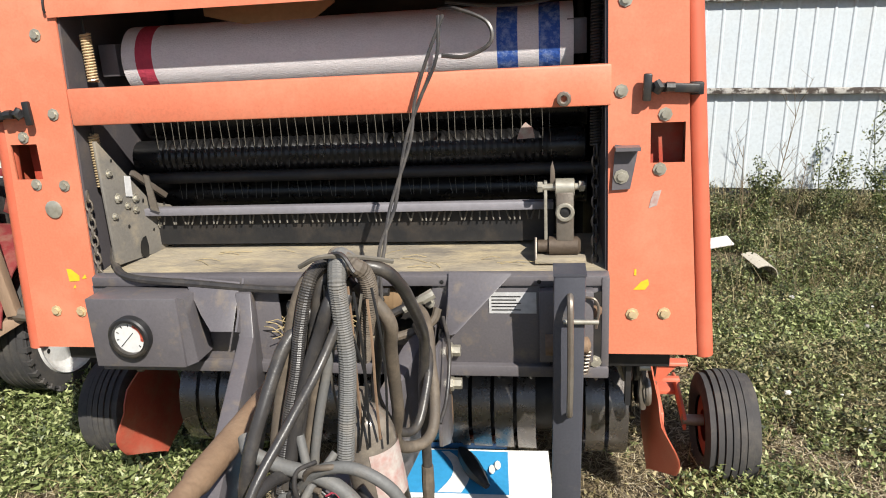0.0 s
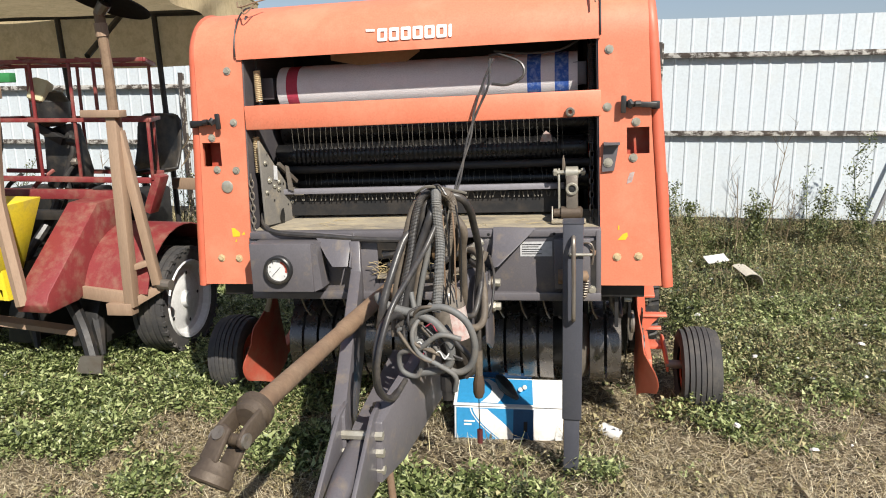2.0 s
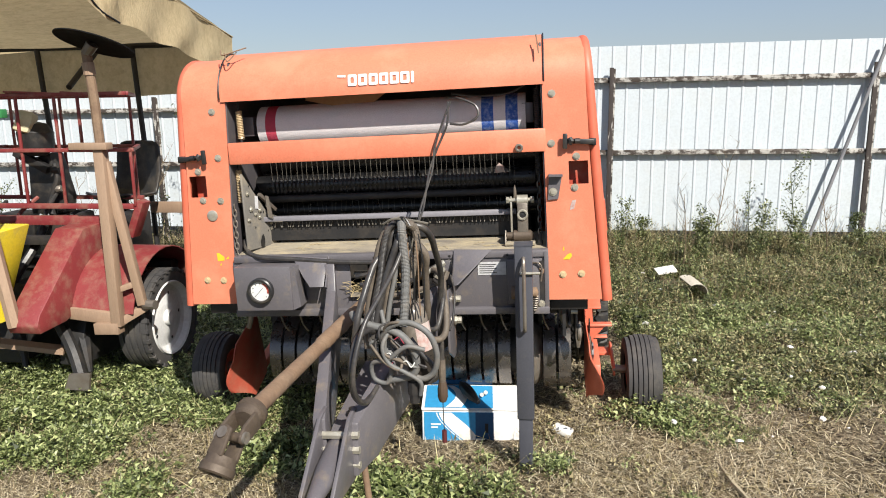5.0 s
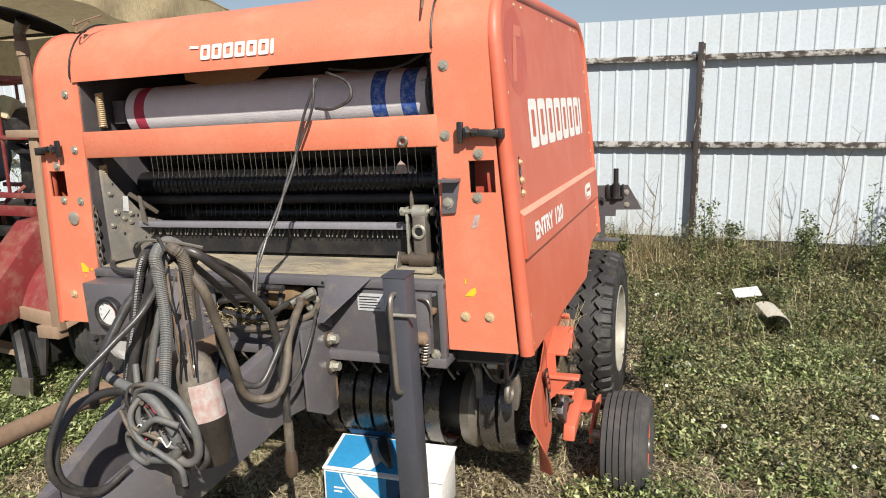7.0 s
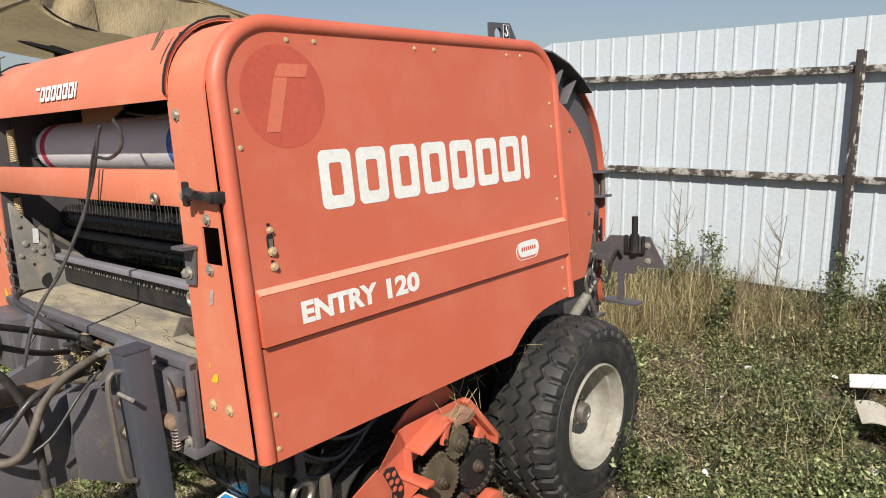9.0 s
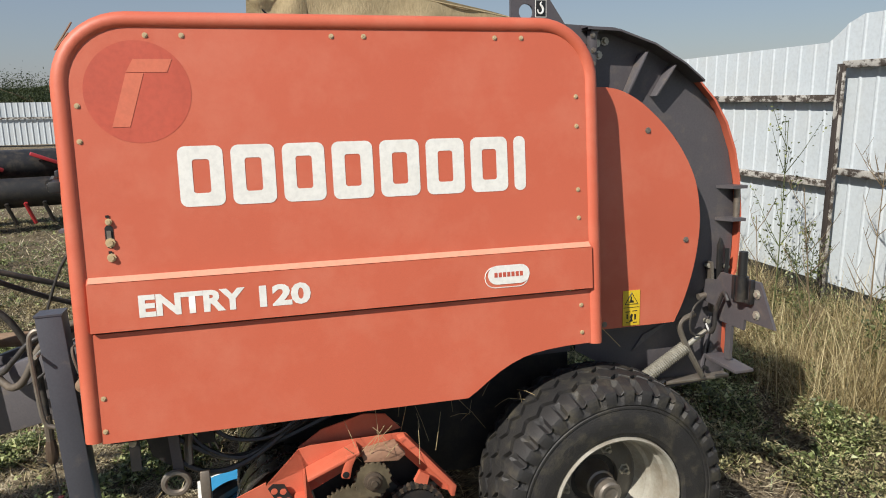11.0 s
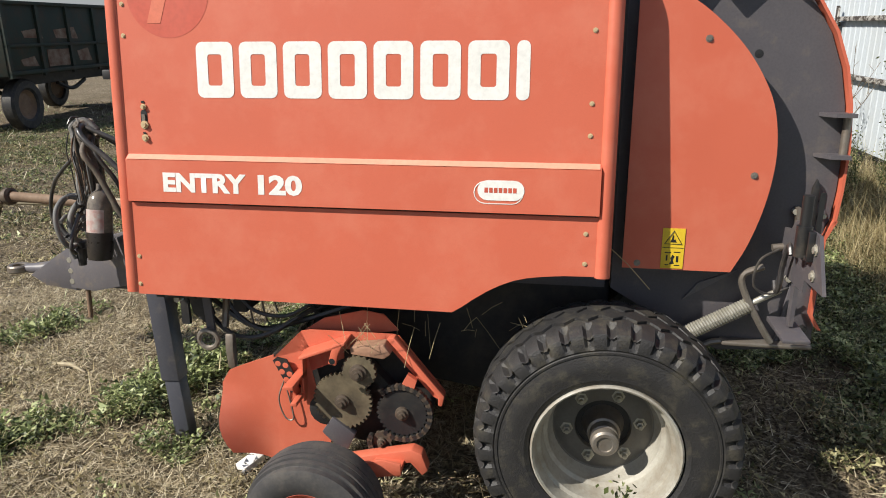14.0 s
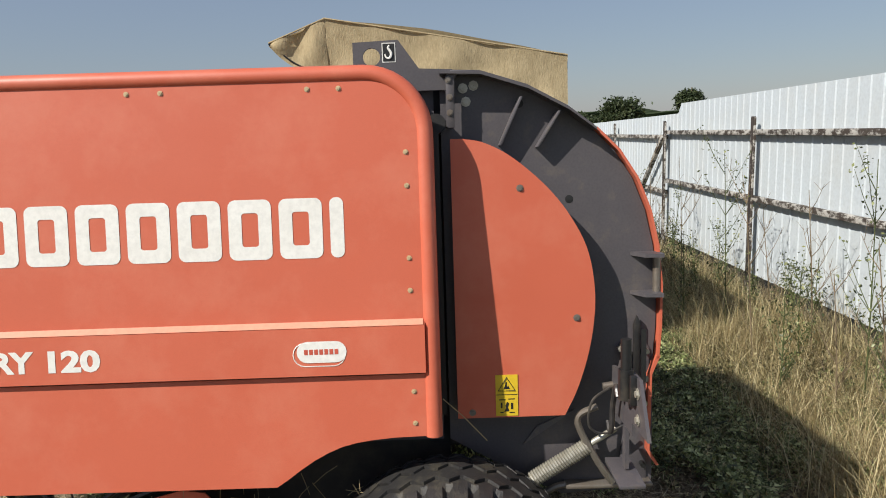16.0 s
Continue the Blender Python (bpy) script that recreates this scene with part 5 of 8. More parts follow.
    part("spring_rod", G().rod((s * 0.80, 1.80, 0.635), (s * 0.80, 2.14, 0.838), 0.010), STEEL, baler)
    part("latch_hook", G().tube(smooth_path([(s * 0.81, 2.08, 0.915), (s * 0.81, 2.02, 0.885), (s * 0.81, 2.035, 0.82), (s * 0.81, 2.09, 0.72), (s * 0.80, 2.13, 0.66)], 5), 0.011, 8), WORN, baler)
    part("ledge", G().box((min(s * 0.735, s * 0.79), 1.985, 0.634), (max(s * 0.735, s * 0.79), 2.262, 0.648)), WORN, baler, bevel=0.004)
    part("ledge_tongue", G().tube(smooth_path([(s * 0.765, 1.99, 0.641), (s * 0.765, 1.95, 0.632), (s * 0.765, 1.90, 0.602), (s * 0.765, 1.87, 0.596)], 4), 0.011, 8), WORN, baler)
    part("latch_plate", G().prism([(2.17, 0.63), (2.25, 0.63), (2.26, 1.08), (2.235, 1.12), (2.20, 1.05), (2.21, 0.85)], lambda u, v, k: (s * (0.745 + 0.008 * k), u, v)), CHAR, baler, bevel=0.002)
    part("latch_slot", G().box((min(s * 0.781, s * 0.786), 2.225, 0.98), (max(s * 0.781, s * 0.786), 2.24, 1.15)), INK, baler)
    for y_, z_ in ((2.165, 1.085), (2.165, 0.985), (2.245, 0.985), (2.24, 0.905), (2.17, 0.865), (2.245, 1.075), (2.235, 0.70), (2.17, 0.675)):
        part("latch_bolt", G().rod((s * 0.750, y_, z_), (s * 0.775, y_, z_), 0.009, 8), STEEL if z_ > 0.8 else INK, baler)
    part("latch_bar", G().prism([(2.205, 0.93), (2.222, 0.93), (2.226, 1.17), (2.216, 1.19), (2.205, 1.16)], lambda u, v, k: (s * (0.756 + 0.014 * k), u, v)), DARK, baler, bevel=0.002)
    part("latch_arm", G().beam((s * 0.765, 2.17, 1.10), (s * 0.765, 2.19, 0.90), 0.012, 0.03, (1, 0, 0)), WORN, baler)
    part("edge_strip", G().prism([(2.155, 0.645), (2.163, 0.645), (2.196, 0.88), (2.188, 0.88)], lambda u, v, k: (s * (0.745 + 0.012 * k), u, v)), GREY, baler)
    part("lower_rib", G().prism([(1.855, 0.775), (1.90, 0.835), (2.02, 0.885), (2.0, 0.87)], lambda u, v, k: (s * (0.746 + 0.006 * k), u, v)), GREY, baler)
    part("latch_pipe", G().rod((s * 0.80, 2.10, 0.975), (s * 0.80, 2.21, 0.99), 0.012), WORN, baler)
    part("latch_cable", G().tube(smooth_path([(s * 0.81, 2.12, 0.975), (s * 0.83, 2.06, 0.94), (s * 0.83, 2.05, 0.86), (s * 0.82, 2.10, 0.83), (s * 0.81, 2.16, 0.85)], 5), 0.004, 6), HOSE, baler)
    rp = part("rear_plate", G().prism([(0.800, 1.043), (0.861, 1.052), (0.887, 1.085), (1.092, 1.088), (1.171, 0.943), (1.023, 0.942), (1.020, 0.903), (0.866, 0.905), (0.856, 0.954), (0.789, 0.959)], lambda u, v, k: (s * u, 2.130 + 0.010 * k, v)), CHAR, baler, "charcoal plate with a black rubber buffer")
    part("strut", G().prism([(0.930, 0.902), (0.960, 0.904), (0.956, 0.774), (0.926, 0.771)], lambda u, v, k: (s * u, 2.128 + 0.012 * k, v)), CHAR, rp)
    part("strut_foot", G().prism([(0.865, 0.773), (1.043, 0.765), (1.043, 0.754), (0.865, 0.757)], lambda u, v, k: (s * u, 2.090 + 0.075 * k, v)), CHAR, rp, bevel=0.002)
    for u0, u1, v0, v1 in ((0.971, 0.985, 1.008, 1.093), (1.060, 1.071, 1.008, 1.093), (0.985, 1.060, 1.008, 1.020)):
        part("buffer_bracket", G().box((min(s * u0, s * u1), 2.112, v0), (max(s * u0, s * u1), 2.130, v1)), SEATB, rp, bevel=0.002)
    part("buffer", G().rod((s * 1.024, 2.112, 1.012), (s * 1.026, 2.112, 1.10), 0.021, 14), SEATB, rp, "black rubber buffer")
    part("buffer_rod", G().rod((s * 1.026, 2.112, 1.10), (s * 1.027, 2.112, 1.186), 0.015, 12), INK, rp)
    part("bolt", G().bolt((s * 1.083, 2.129, 1.046), "-y", 0.010, 0.008), STEEL, rp)
    part("bolt", G().bolt((s * 1.085, 2.129, 0.973), "-y", 0.010, 0.008), STEEL, rp)
    part("elbow_hose", G().tube(smooth_path([(s * 0.965, 2.105, 0.998), (s * 0.943, 2.105, 1.023), (s * 0.919, 2.105, 0.986), (s * 0.899, 2.105, 0.936), (s * 0.896, 2.105, 0.887), (s * 0.874, 2.105, 0.856), (s * 0.849, 2.105, 0.883)], 4), 0.008, 8), HOSE, rp)
bk = BACK[4:12]
part("tailgate_back", G().prism([(y + 0.004, z) for y, z in bk] + [(y + 0.012, z + 0.003) for y, z in bk[::-1]], lambda u, v, k: (-0.775 + 1.55 * k, u, v)), RED, baler, "red curved tailgate sheet")
part("tailgate_top", G().prism(BACK[:5] + [(y, z + 0.008) for y, z in BACK[4::-1]], lambda u, v, k: (-0.79 + 1.58 * k, u, v)), CHAR, baler)
part("tailgate_foot", G().prism([(2.275, 1.06), (2.288, 1.06), (2.262, 1.0), (2.255, 0.75), (2.285, 0.70), (2.275, 0.70), (2.245, 0.75), (2.25, 1.0)], lambda u, v, k: (-0.775 + 1.55 * k, u, v)), RED, baler)
# lifting eye
lg = G()
for outline in ([(1.42, 2.047), (1.365, 2.045), (1.365, 1.90), (1.42, 1.90)] + arc(1.42, 2.002, 0.026, 270, 90, 10), [(1.42, 1.90), (1.66, 1.90), (1.66, 1.96), (1.56, 1.965), (1.50, 2.05), (1.42, 2.047)] + arc(1.42, 2.002, 0.026, 90, -90, 10)):
    lg.prism(outline, lambda u, v, k: (0.76 + 0.012 * k, u, v))
lug = part("lifting_plate", lg, CHAR, baler)
part("hook_label", G().box((0.772, 1.452, 1.985), (0.7732, 1.492, 2.042)), WHITE, lug, "black label with a white lifting hook and white border")
part("label_field", G().box((0.7733, 1.4545, 1.9875), (0.7737, 1.4895, 2.0395)), INK, lug)
part("hook_sign", G().tube(smooth_path([(0.7742, 1.475, 2.034), (0.7742, 1.4705, 2.027), (0.7742, 1.4745, 2.021), (0.7742, 1.479, 2.013), (0.7742, 1.4785, 2.003), (0.7742, 1.471, 1.9965), (0.7742, 1.463, 2.001), (0.7742, 1.461, 2.010)], 4), [0.0025 + 0.0016 * math.sin(i / 7.6) for i in range(29)], 6), WHITE, lug)
yl = part("warning_label", G().box((0.837, 1.762, 0.905), (0.8385, 1.83, 1.035)), YELLOW, baler, "yellow warning label with a black triangle")
part("warning_sign", G().tube([(0.8388, 1.77, 0.985), (0.8388, 1.822, 0.985), (0.8388, 1.796, 1.027)], 0.0022, 4, True), INK, yl)
part("warning_sign", G().prism([(1.786, 0.990), (1.806, 0.990), (1.802, 1.000), (1.797, 0.998), (1.797, 1.012), (1.793, 1.014), (1.791, 1.002)], lambda u, v, k: (0.8386 + 0.0004 * k, u, v)), INK, yl)
part("warning_line", G().box((0.8386, 1.764, 0.9715), (0.8390, 1.828, 0.9735)), INK, yl)
for u0, u1, v0, v1 in ((1.772, 1.792, 0.955, 0.958), (1.800, 1.820, 0.957, 0.960), (1.775, 1.786, 0.915, 0.918), (1.803, 1.820, 0.914, 0.917), (1.777, 1.782, 0.930, 0.948), (1.808, 1.815, 0.926, 0.946)):
    part("warning_bar", G().box((0.8386, u0, v0), (0.8390, u1, v1)), INK, yl)
part("warning_sign", G().prism([(1.787, 0.918), (1.803, 0.920), (1.799, 0.932), (1.803, 0.945), (1.796, 0.950), (1.791, 0.938), (1.793, 0.930)], lambda u, v, k: (0.8386 + 0.0004 * k, u, v)), INK, yl)
# black strip added as the shade in the gap ahead of the tailgate panel
part("rear_post_strip", G().box((0.84, 1.595, 0.92), (0.85, 1.612, 1.78)), INK, baler)

# drive shaft
def along(a, b):
    """Places a shape drawn along z so that it runs from a towards b."""
    a, b = Vector(a), Vector(b)
    return Matrix.Translation(a) @ (b - a).to_track_quat("Z", "Y").to_matrix().to_4x4()


def moved(g, m):
    g.v = [m @ p for p in g.v]
    return g


shaft = part("drive_shaft", G().tube([(-0.115, -0.08, 0.80), (-0.107, -0.68, 0.826), (-0.107, -0.70, 0.827), (-0.095, -1.36, 0.858)], [0.031, 0.030, 0.025, 0.026], 16), RUST, baler, "rusty brown telescopic drive shaft")
FORK = along((-0.095, -1.36, 0.858), (-0.113, -1.475, 0.830))
TAIL = along((-0.111, -1.462, 0.834), (-0.130, -1.515, 0.775))
part("shaft_collar", moved(G().lathe([(-0.02, 0.028), (-0.012, 0.044), (0.008, 0.047), (0.012, 0.041), (0.03, 0.038), (0.036, 0.030), (0.036, 0.0005)], (0, 0, 0), "z", 20), FORK), YOKE, shaft)
for o in (-1, 1):
    ear = [(-0.026, 0.025), (0.026, 0.025), (0.025, 0.085), (0.016, 0.118), (0.0, 0.126), (-0.016, 0.118), (-0.025, 0.085)]
    part("yoke_ear", moved(G().prism(ear, lambda u, v, k: (o * (0.028 + 0.012 * k), u, v)), FORK), YOKE, shaft, bevel=0.004)
    part("bearing_cap", moved(G().lathe([(o * 0.036, 0.017), (o * 0.046, 0.017), (o * 0.046, 0.010), (o * 0.043, 0.0005)], (0, 0, 0.105), "x", 14), FORK), WORN, shaft)
    part("yoke_ear", moved(G().prism([(-0.022, -0.016), (0.0, -0.024), (0.022, -0.016), (0.026, 0.06), (-0.026, 0.06)], lambda u, v, k: (u, o * (0.026 + 0.012 * k), v)), TAIL), YOKE, shaft, bevel=0.004)
    part("bearing_cap", moved(G().lathe([(o * 0.034, 0.016), (o * 0.043, 0.016), (o * 0.043, 0.009), (o * 0.041, 0.0005)], (0, 0, 0), "y", 14), TAIL), WORN, shaft)
part("joint_cross", moved(G().rod((-0.038, 0, 0.105), (0.038, 0, 0.105), 0.013), FORK), YOKE, shaft)
part("joint_cross", moved(G().rod((0, -0.036, 0), (0, 0.036, 0), 0.013), TAIL), YOKE, shaft)
part("end_hub", moved(G().lathe([(0.055, 0.040), (0.075, 0.043), (0.082, 0.048), (0.100, 0.048), (0.104, 0.043), (0.104, 0.024), (0.085, 0.022), (0.085, 0.0005)], (0, 0, 0), "z", 26), TAIL), YOKE, shaft)

# hoses, drawn together over the drawbar
def hose(pts, r, m, ribbed=False, name="hydraulic_hose"):
    path = smooth_path(pts, 9)
    if not ribbed:
        return part(name, G().tube(path, r, 12), m, baler, smooth=40)
    even = []
    for p, q in zip(path, path[1:]):
        n = max(1, round((q - p).length / 0.0023))
        even += [p.lerp(q, i / n) for i in range(n)]
    return part(name, G().tube(even, [r * (0.91, 1.0)[i % 2] for i in range(len(even))], 12), m, baler, "corrugated hose sleeve", smooth=20)


APEX = Vector((0.212, -0.640, 1.268))
rng = random.Random(11)
# black pressure hoses that drop past the drawbar's far side
hose([APEX + Vector((0.03, 0.07, -0.05)), APEX + Vector((0.0, 0.0, 0.004)), (0.183, -0.670, 1.265), (0.169, -0.690, 1.234), (0.152, -0.700, 1.162), (0.140, -0.710, 1.087), (0.122, -0.720, 1.011), (0.106, -0.730, 0.928), (0.097, -0.740, 0.854)], 0.0125, HOSE, True)
hose([APEX + Vector((0.03, 0.07, -0.05)), APEX + Vector((0.0, 0.0, 0.004)), (0.168, -0.660, 1.249), (0.141, -0.670, 1.201), (0.121, -0.680, 1.126), (0.103, -0.680, 1.055), (0.086, -0.690, 0.971), (0.078, -0.700, 0.907), (0.079, -0.720, 0.821)], 0.0135, HOSE_T, False)
hose([APEX + Vector((0.0, 0.02, -0.03)), (0.209, -0.690, 1.214), (0.186, -0.700, 1.152), (0.166, -0.710, 1.098), (0.147, -0.720, 1.034), (0.126, -0.730, 0.951), (0.107, -0.740, 0.866)], 0.0125, HOSE, False)
hose([APEX + Vector((-0.03, 0.02, -0.06)), (0.126, -0.690, 1.141), (0.107, -0.720, 1.097), (0.089, -0.760, 1.033), (0.077, -0.780, 0.991), (0.066, -0.800, 0.939), (0.053, -0.800, 0.872)], 0.0125, HOSE, False)
for k, (dx, dy, r_) in enumerate(((0.016, 0.035, 0.010), (0.034, 0.045, 0.011), (-0.004, 0.050, 0.009), (0.050, 0.030, 0.009))):
    q = Vector((dx, dy, 0.0))
    hose([APEX + q * 0.6, Vector((0.169, -0.690, 1.234)) + q, Vector((0.152, -0.700, 1.162)) + q, Vector((0.140, -0.710, 1.087)) + q, Vector((0.122, -0.720, 1.011)) + q, Vector((0.106, -0.730, 0.928)) + q, Vector((0.097, -0.740, 0.854)) + q], r_, (HOSE, HOSE_T, HOSE, HOSE_G)[k])
# the upright grey sleeve and the tan capped end beside it
hose([APEX + Vector((0.02, 0.06, -0.03)), APEX + Vector((0.008, -0.005, 0.012)), (0.228, -0.700, 1.257), (0.228, -0.700, 1.223), (0.230, -0.700, 1.178), (0.233, -0.700, 1.111), (0.228, -0.700, 1.047), (0.224, -0.710, 0.987), (0.216, -0.720, 0.903)], 0.0165, HOSE_G, True)
hose([APEX + Vector((-0.01, 0.02, 0.008)), (0.247, -0.660, 1.268), (0.263, -0.650, 1.249), (0.267, -0.640, 1.211), (0.258, -0.630, 1.165), (0.245, -0.620, 1.118), (0.234, -0.610, 1.063)], 0.0165, HOSE_T, True)
# the black lead that swings back to the machine's plug
lead = hose([APEX + Vector((-0.02, 0.0, 0.0)), (0.285, -0.63, 1.252), (0.312, -0.586, 1.205), (0.312, -0.50, 1.135), (0.312, -0.42, 1.060), (0.305, -0.35, 0.98), (0.285, -0.30, 0.838), (0.282, -0.29, 0.71), (0.28, -0.285, 0.60)], 0.0125, HOSE, False, "plug_lead")
part("sleeve", G().tube([(0.280, -0.285, 0.62), (0.279, -0.285, 0.56), (0.278, -0.285, 0.52)], [0.015, 0.016, 0.014], 10), HOSE_T, lead)
part("connector", G().tube([(0.278, -0.285, 0.52), (0.277, -0.285, 0.49), (0.276, -0.285, 0.45), (0.275, -0.285, 0.43)], [0.016, 0.022, 0.022, 0.015], 10), mat("brown_connector", (0.085, 0.055, 0.035), 0.6, scale=20), lead)
part("thin_lead", G().tube([(0.275, -0.285, 0.44), (0.273, -0.280, 0.36), (0.273, -0.275, 0.29)], 0.0022, 5), INK, lead)
part("small_plug", G().rod((0.273, -0.275, 0.29), (0.272, -0.275, 0.235), 0.011, 8), mat("dark_red_plug", (0.10, 0.02, 0.02), 0.5), lead)
# slack loops towards the machine
hose([(0.24, -0.62, 1.22), (0.293, -0.62, 1.15), (0.283, -0.58, 1.073), (0.274, -0.53, 0.961), (0.268, -0.50, 0.887), (0.246, -0.45, 0.797), (0.258, -0.42, 0.756), (0.296, -0.38, 0.745), (0.313, -0.34, 0.768), (0.312, -0.30, 0.836), (0.302, -0.27, 0.89), (0.288, -0.20, 0.943), (0.255, -0.11, 0.965), (0.20, -0.04, 0.96)], 0.0135, HOSE_T)
hose([(0.22, -0.62, 1.23), (0.262, -0.58, 1.14), (0.24, -0.52, 1.03), (0.22, -0.49, 0.935), (0.23, -0.47, 0.87), (0.255, -0.45, 0.815), (0.285, -0.41, 0.80), (0.30, -0.36, 0.85), (0.30, -0.28, 0.92), (0.24, -0.12, 0.93)], 0.010, HOSE)
hose([(0.31, -0.10, 0.945), (0.335, -0.18, 0.89), (0.335, -0.26, 0.80), (0.325, -0.32, 0.76)], 0.005, HOSE)
hose([(0.25, -0.62, 1.255), (0.215, -0.42, 1.165), (0.14, -0.24, 1.085), (0.05, -0.07, 1.0), (0.02, 0.02, 0.97)], 0.011, HOSE)
hose([(0.22, -0.60, 1.235), (0.16, -0.40, 1.10), (0.06, -0.20, 0.985), (-0.04, -0.06, 0.93)], 0.010, HOSE)
# grey tangle hung at the front
hose([(0.03, -0.72, 0.955), (0.05, -0.745, 0.94), (0.106, -0.75, 0.918), (0.17, -0.755, 0.905), (0.219, -0.76, 0.88), (0.255, -0.76, 0.83), (0.262, -0.75, 0.765), (0.235, -0.745, 0.725), (0.16, -0.74, 0.71)], 0.0140, HOSE_G)
hose([(0.13, -0.74, 0.86), (0.18, -0.765, 0.92), (0.25, -0.775, 0.935), (0.315, -0.775, 0.895), (0.34, -0.765, 0.82), (0.325, -0.75, 0.745), (0.28, -0.745, 0.715), (0.23, -0.74, 0.735)], 0.0110, HOSE_G)
hose([(0.14, -0.73, 0.97), (0.155, -0.75, 0.90), (0.150, -0.755, 0.83), (0.17, -0.75, 0.76), (0.15, -0.745, 0.70), (0.10, -0.74, 0.715), (0.10, -0.75, 0.775), (0.165, -0.775, 0.80), (0.235, -0.785, 0.85), (0.30, -0.775, 0.835)], 0.0085, HOSE_G)
hose([(0.20, -0.72, 0.93), (0.15, -0.775, 0.86), (0.165, -0.78, 0.79), (0.225, -0.775, 0.75), (0.275, -0.765, 0.71), (0.27, -0.75, 0.655)], 0.0080, HOSE_G)
hose([(0.24, -0.72, 0.86), (0.28, -0.725, 0.80), (0.31, -0.72, 0.765), (0.325, -0.72, 0.72), (0.30, -0.72, 0.69)], 0.009, HOSE)
rt = random.Random(31)
for k in range(9):
    c = Vector((0.15 + 0.022 * (k % 5), -0.745 - 0.012 * (k % 3), 0.80 + 0.018 * (k // 2)))
    sw = [c + Vector((0.055 * math.cos(a + k), 0.012 * math.sin(2 * a), 0.07 * math.sin(a * 0.8 + 0.7 * k))) + Vector((rt.uniform(-.012, .012), rt.uniform(-.008, .008), rt.uniform(-.012, .012))) for a in np.linspace(0, 3.6, 6)]
    hose(sw, (0.0065, 0.0045, 0.0055)[k % 3], (HOSE_G, HOSE, HOSE_T)[k % 3])
for k in range(6):
    p = Vector((0.13 + 0.02 * k, -0.765, 0.78 + 0.03 * (k % 4)))
    part("tie_string", G().tube(smooth_path([p, p + Vector((0.02, -0.006, 0.012)), p + Vector((0.035, -0.004, -0.012)), p + Vector((0.05, 0.0, 0.006))], 4), 0.0022, 5), (NETRED, WHITE, INK)[k % 3], baler)
# two hoses that swing out forwards to a far coupling
hose([(0.24, -0.68, 1.22), (0.20, -0.74, 1.12), (0.165, -0.83, 1.05), (0.125, -0.92, 0.97), (0.095, -0.98, 0.84), (0.09, -0.96, 0.74), (0.10, -0.87, 0.675), (0.12, -0.78, 0.70)], 0.0085, HOSE)
hose([(0.12, -0.72, 0.885), (0.10, -0.80, 0.915), (0.085, -0.89, 0.905), (0.08, -0.95, 0.83), (0.08, -0.945, 0.74), (0.09, -0.87, 0.675), (0.10, -0.77, 0.665)], 0.0115, HOSE)
for k in range(9):
    a = Vector((0.195 + 0.011 * k, -0.672 - 0.006 * (k % 3), 1.235 - 0.008 * (k % 4)))
    q = rng.uniform(-0.03, 0.03)
    part("tie_wire", G().tube(smooth_path([a, a + Vector((0.005 + q, -0.012, -0.08)), a + Vector((q * 1.6, 0.0, -0.17)), a + Vector((q * 0.6, 0.006, -0.25 - 0.03 * (k % 3)))], 4), 0.0026, 5), (WIRE, RUST, INK)[k % 3], baler)
part("tie_string", G().tube(smooth_path([(0.16, -0.69, 1.275), (0.20, -0.70, 1.295), (0.235, -0.67, 1.287), (0.27, -0.64, 1.275), (0.31, -0.62, 1.262)], 5), 0.0045, 6), WIRE, baler)
part("tie_string", G().tube(smooth_path([(0.19, -0.66, 1.28), (0.235, -0.69, 1.298), (0.26, -0.70, 1.268)], 5), 0.004, 6), HOSE, baler)
for p, q in (((0.245, -0.73, 0.73), (0.245, -0.735, 0.62)), ((-0.10, -0.76, 0.60), (-0.105, -0.765, 0.53)), ((0.01, -0.74, 0.60), (0.01, -0.745, 0.54))):
    p, q = Vector(p), Vector(q)
    part("hose_coupling", G().tube([p, p.lerp(q, 0.25), p.lerp(q, 0.26), p.lerp(q, 0.7), p.lerp(q, 0.71), q], [0.016, 0.017, 0.024, 0.024, 0.020, 0.018], 10), DARK, baler)
# hoses inside the drawbar opening and beneath the machine
for pts, r, m in (([(-0.12, -0.04, 0.895), (0.06, -0.07, 0.892), (0.17, -0.075, 0.945), (0.25, -0.06, 0.982)], 0.011, HOSE), ([(-0.08, -0.05, 0.867), (0.02, -0.09, 0.853), (0.18, -0.095, 0.885), (0.27, -0.07, 0.915), (0.29, -0.05, 0.95)], 0.012, HOSE_T),
                  ([(-0.14, -0.03, 0.93), (-0.02, -0.055, 0.958), (0.08, -0.05, 0.985)], 0.011, HOSE), ([(0.05, 0.0, 0.84), (0.14, -0.08, 0.83), (0.22, -0.10, 0.80)], 0.013, HOSE_T), ([(0.10, 0.02, 0.99), (0.13, -0.05, 0.93), (0.10, -0.07, 0.88)], 0.010, HOSE)):
    part("short_hose", G().tube(smooth_path(pts), r, 8), m, baler)
part("fitting", G().tube([(0.20, -0.075, 0.955), (0.245, -0.065, 0.978), (0.25, -0.064, 0.98), (0.28, -0.055, 0.995)], [0.011, 0.011, 0.015, 0.015], 8), STEEL, baler)
part("valve_block", G().lathe([(0, 0.02), (0.0, 0.045), (0.10, 0.05), (0.13, 0.03), (0.13, 0.0005)], (0.06, 0.03, 0.945), "x", 12), mat("rusty_casting", (0.20, 0.125, 0.06), 0.8, other=(0.11, 0.07, 0.04), scale=18, bump=0.4), baler)
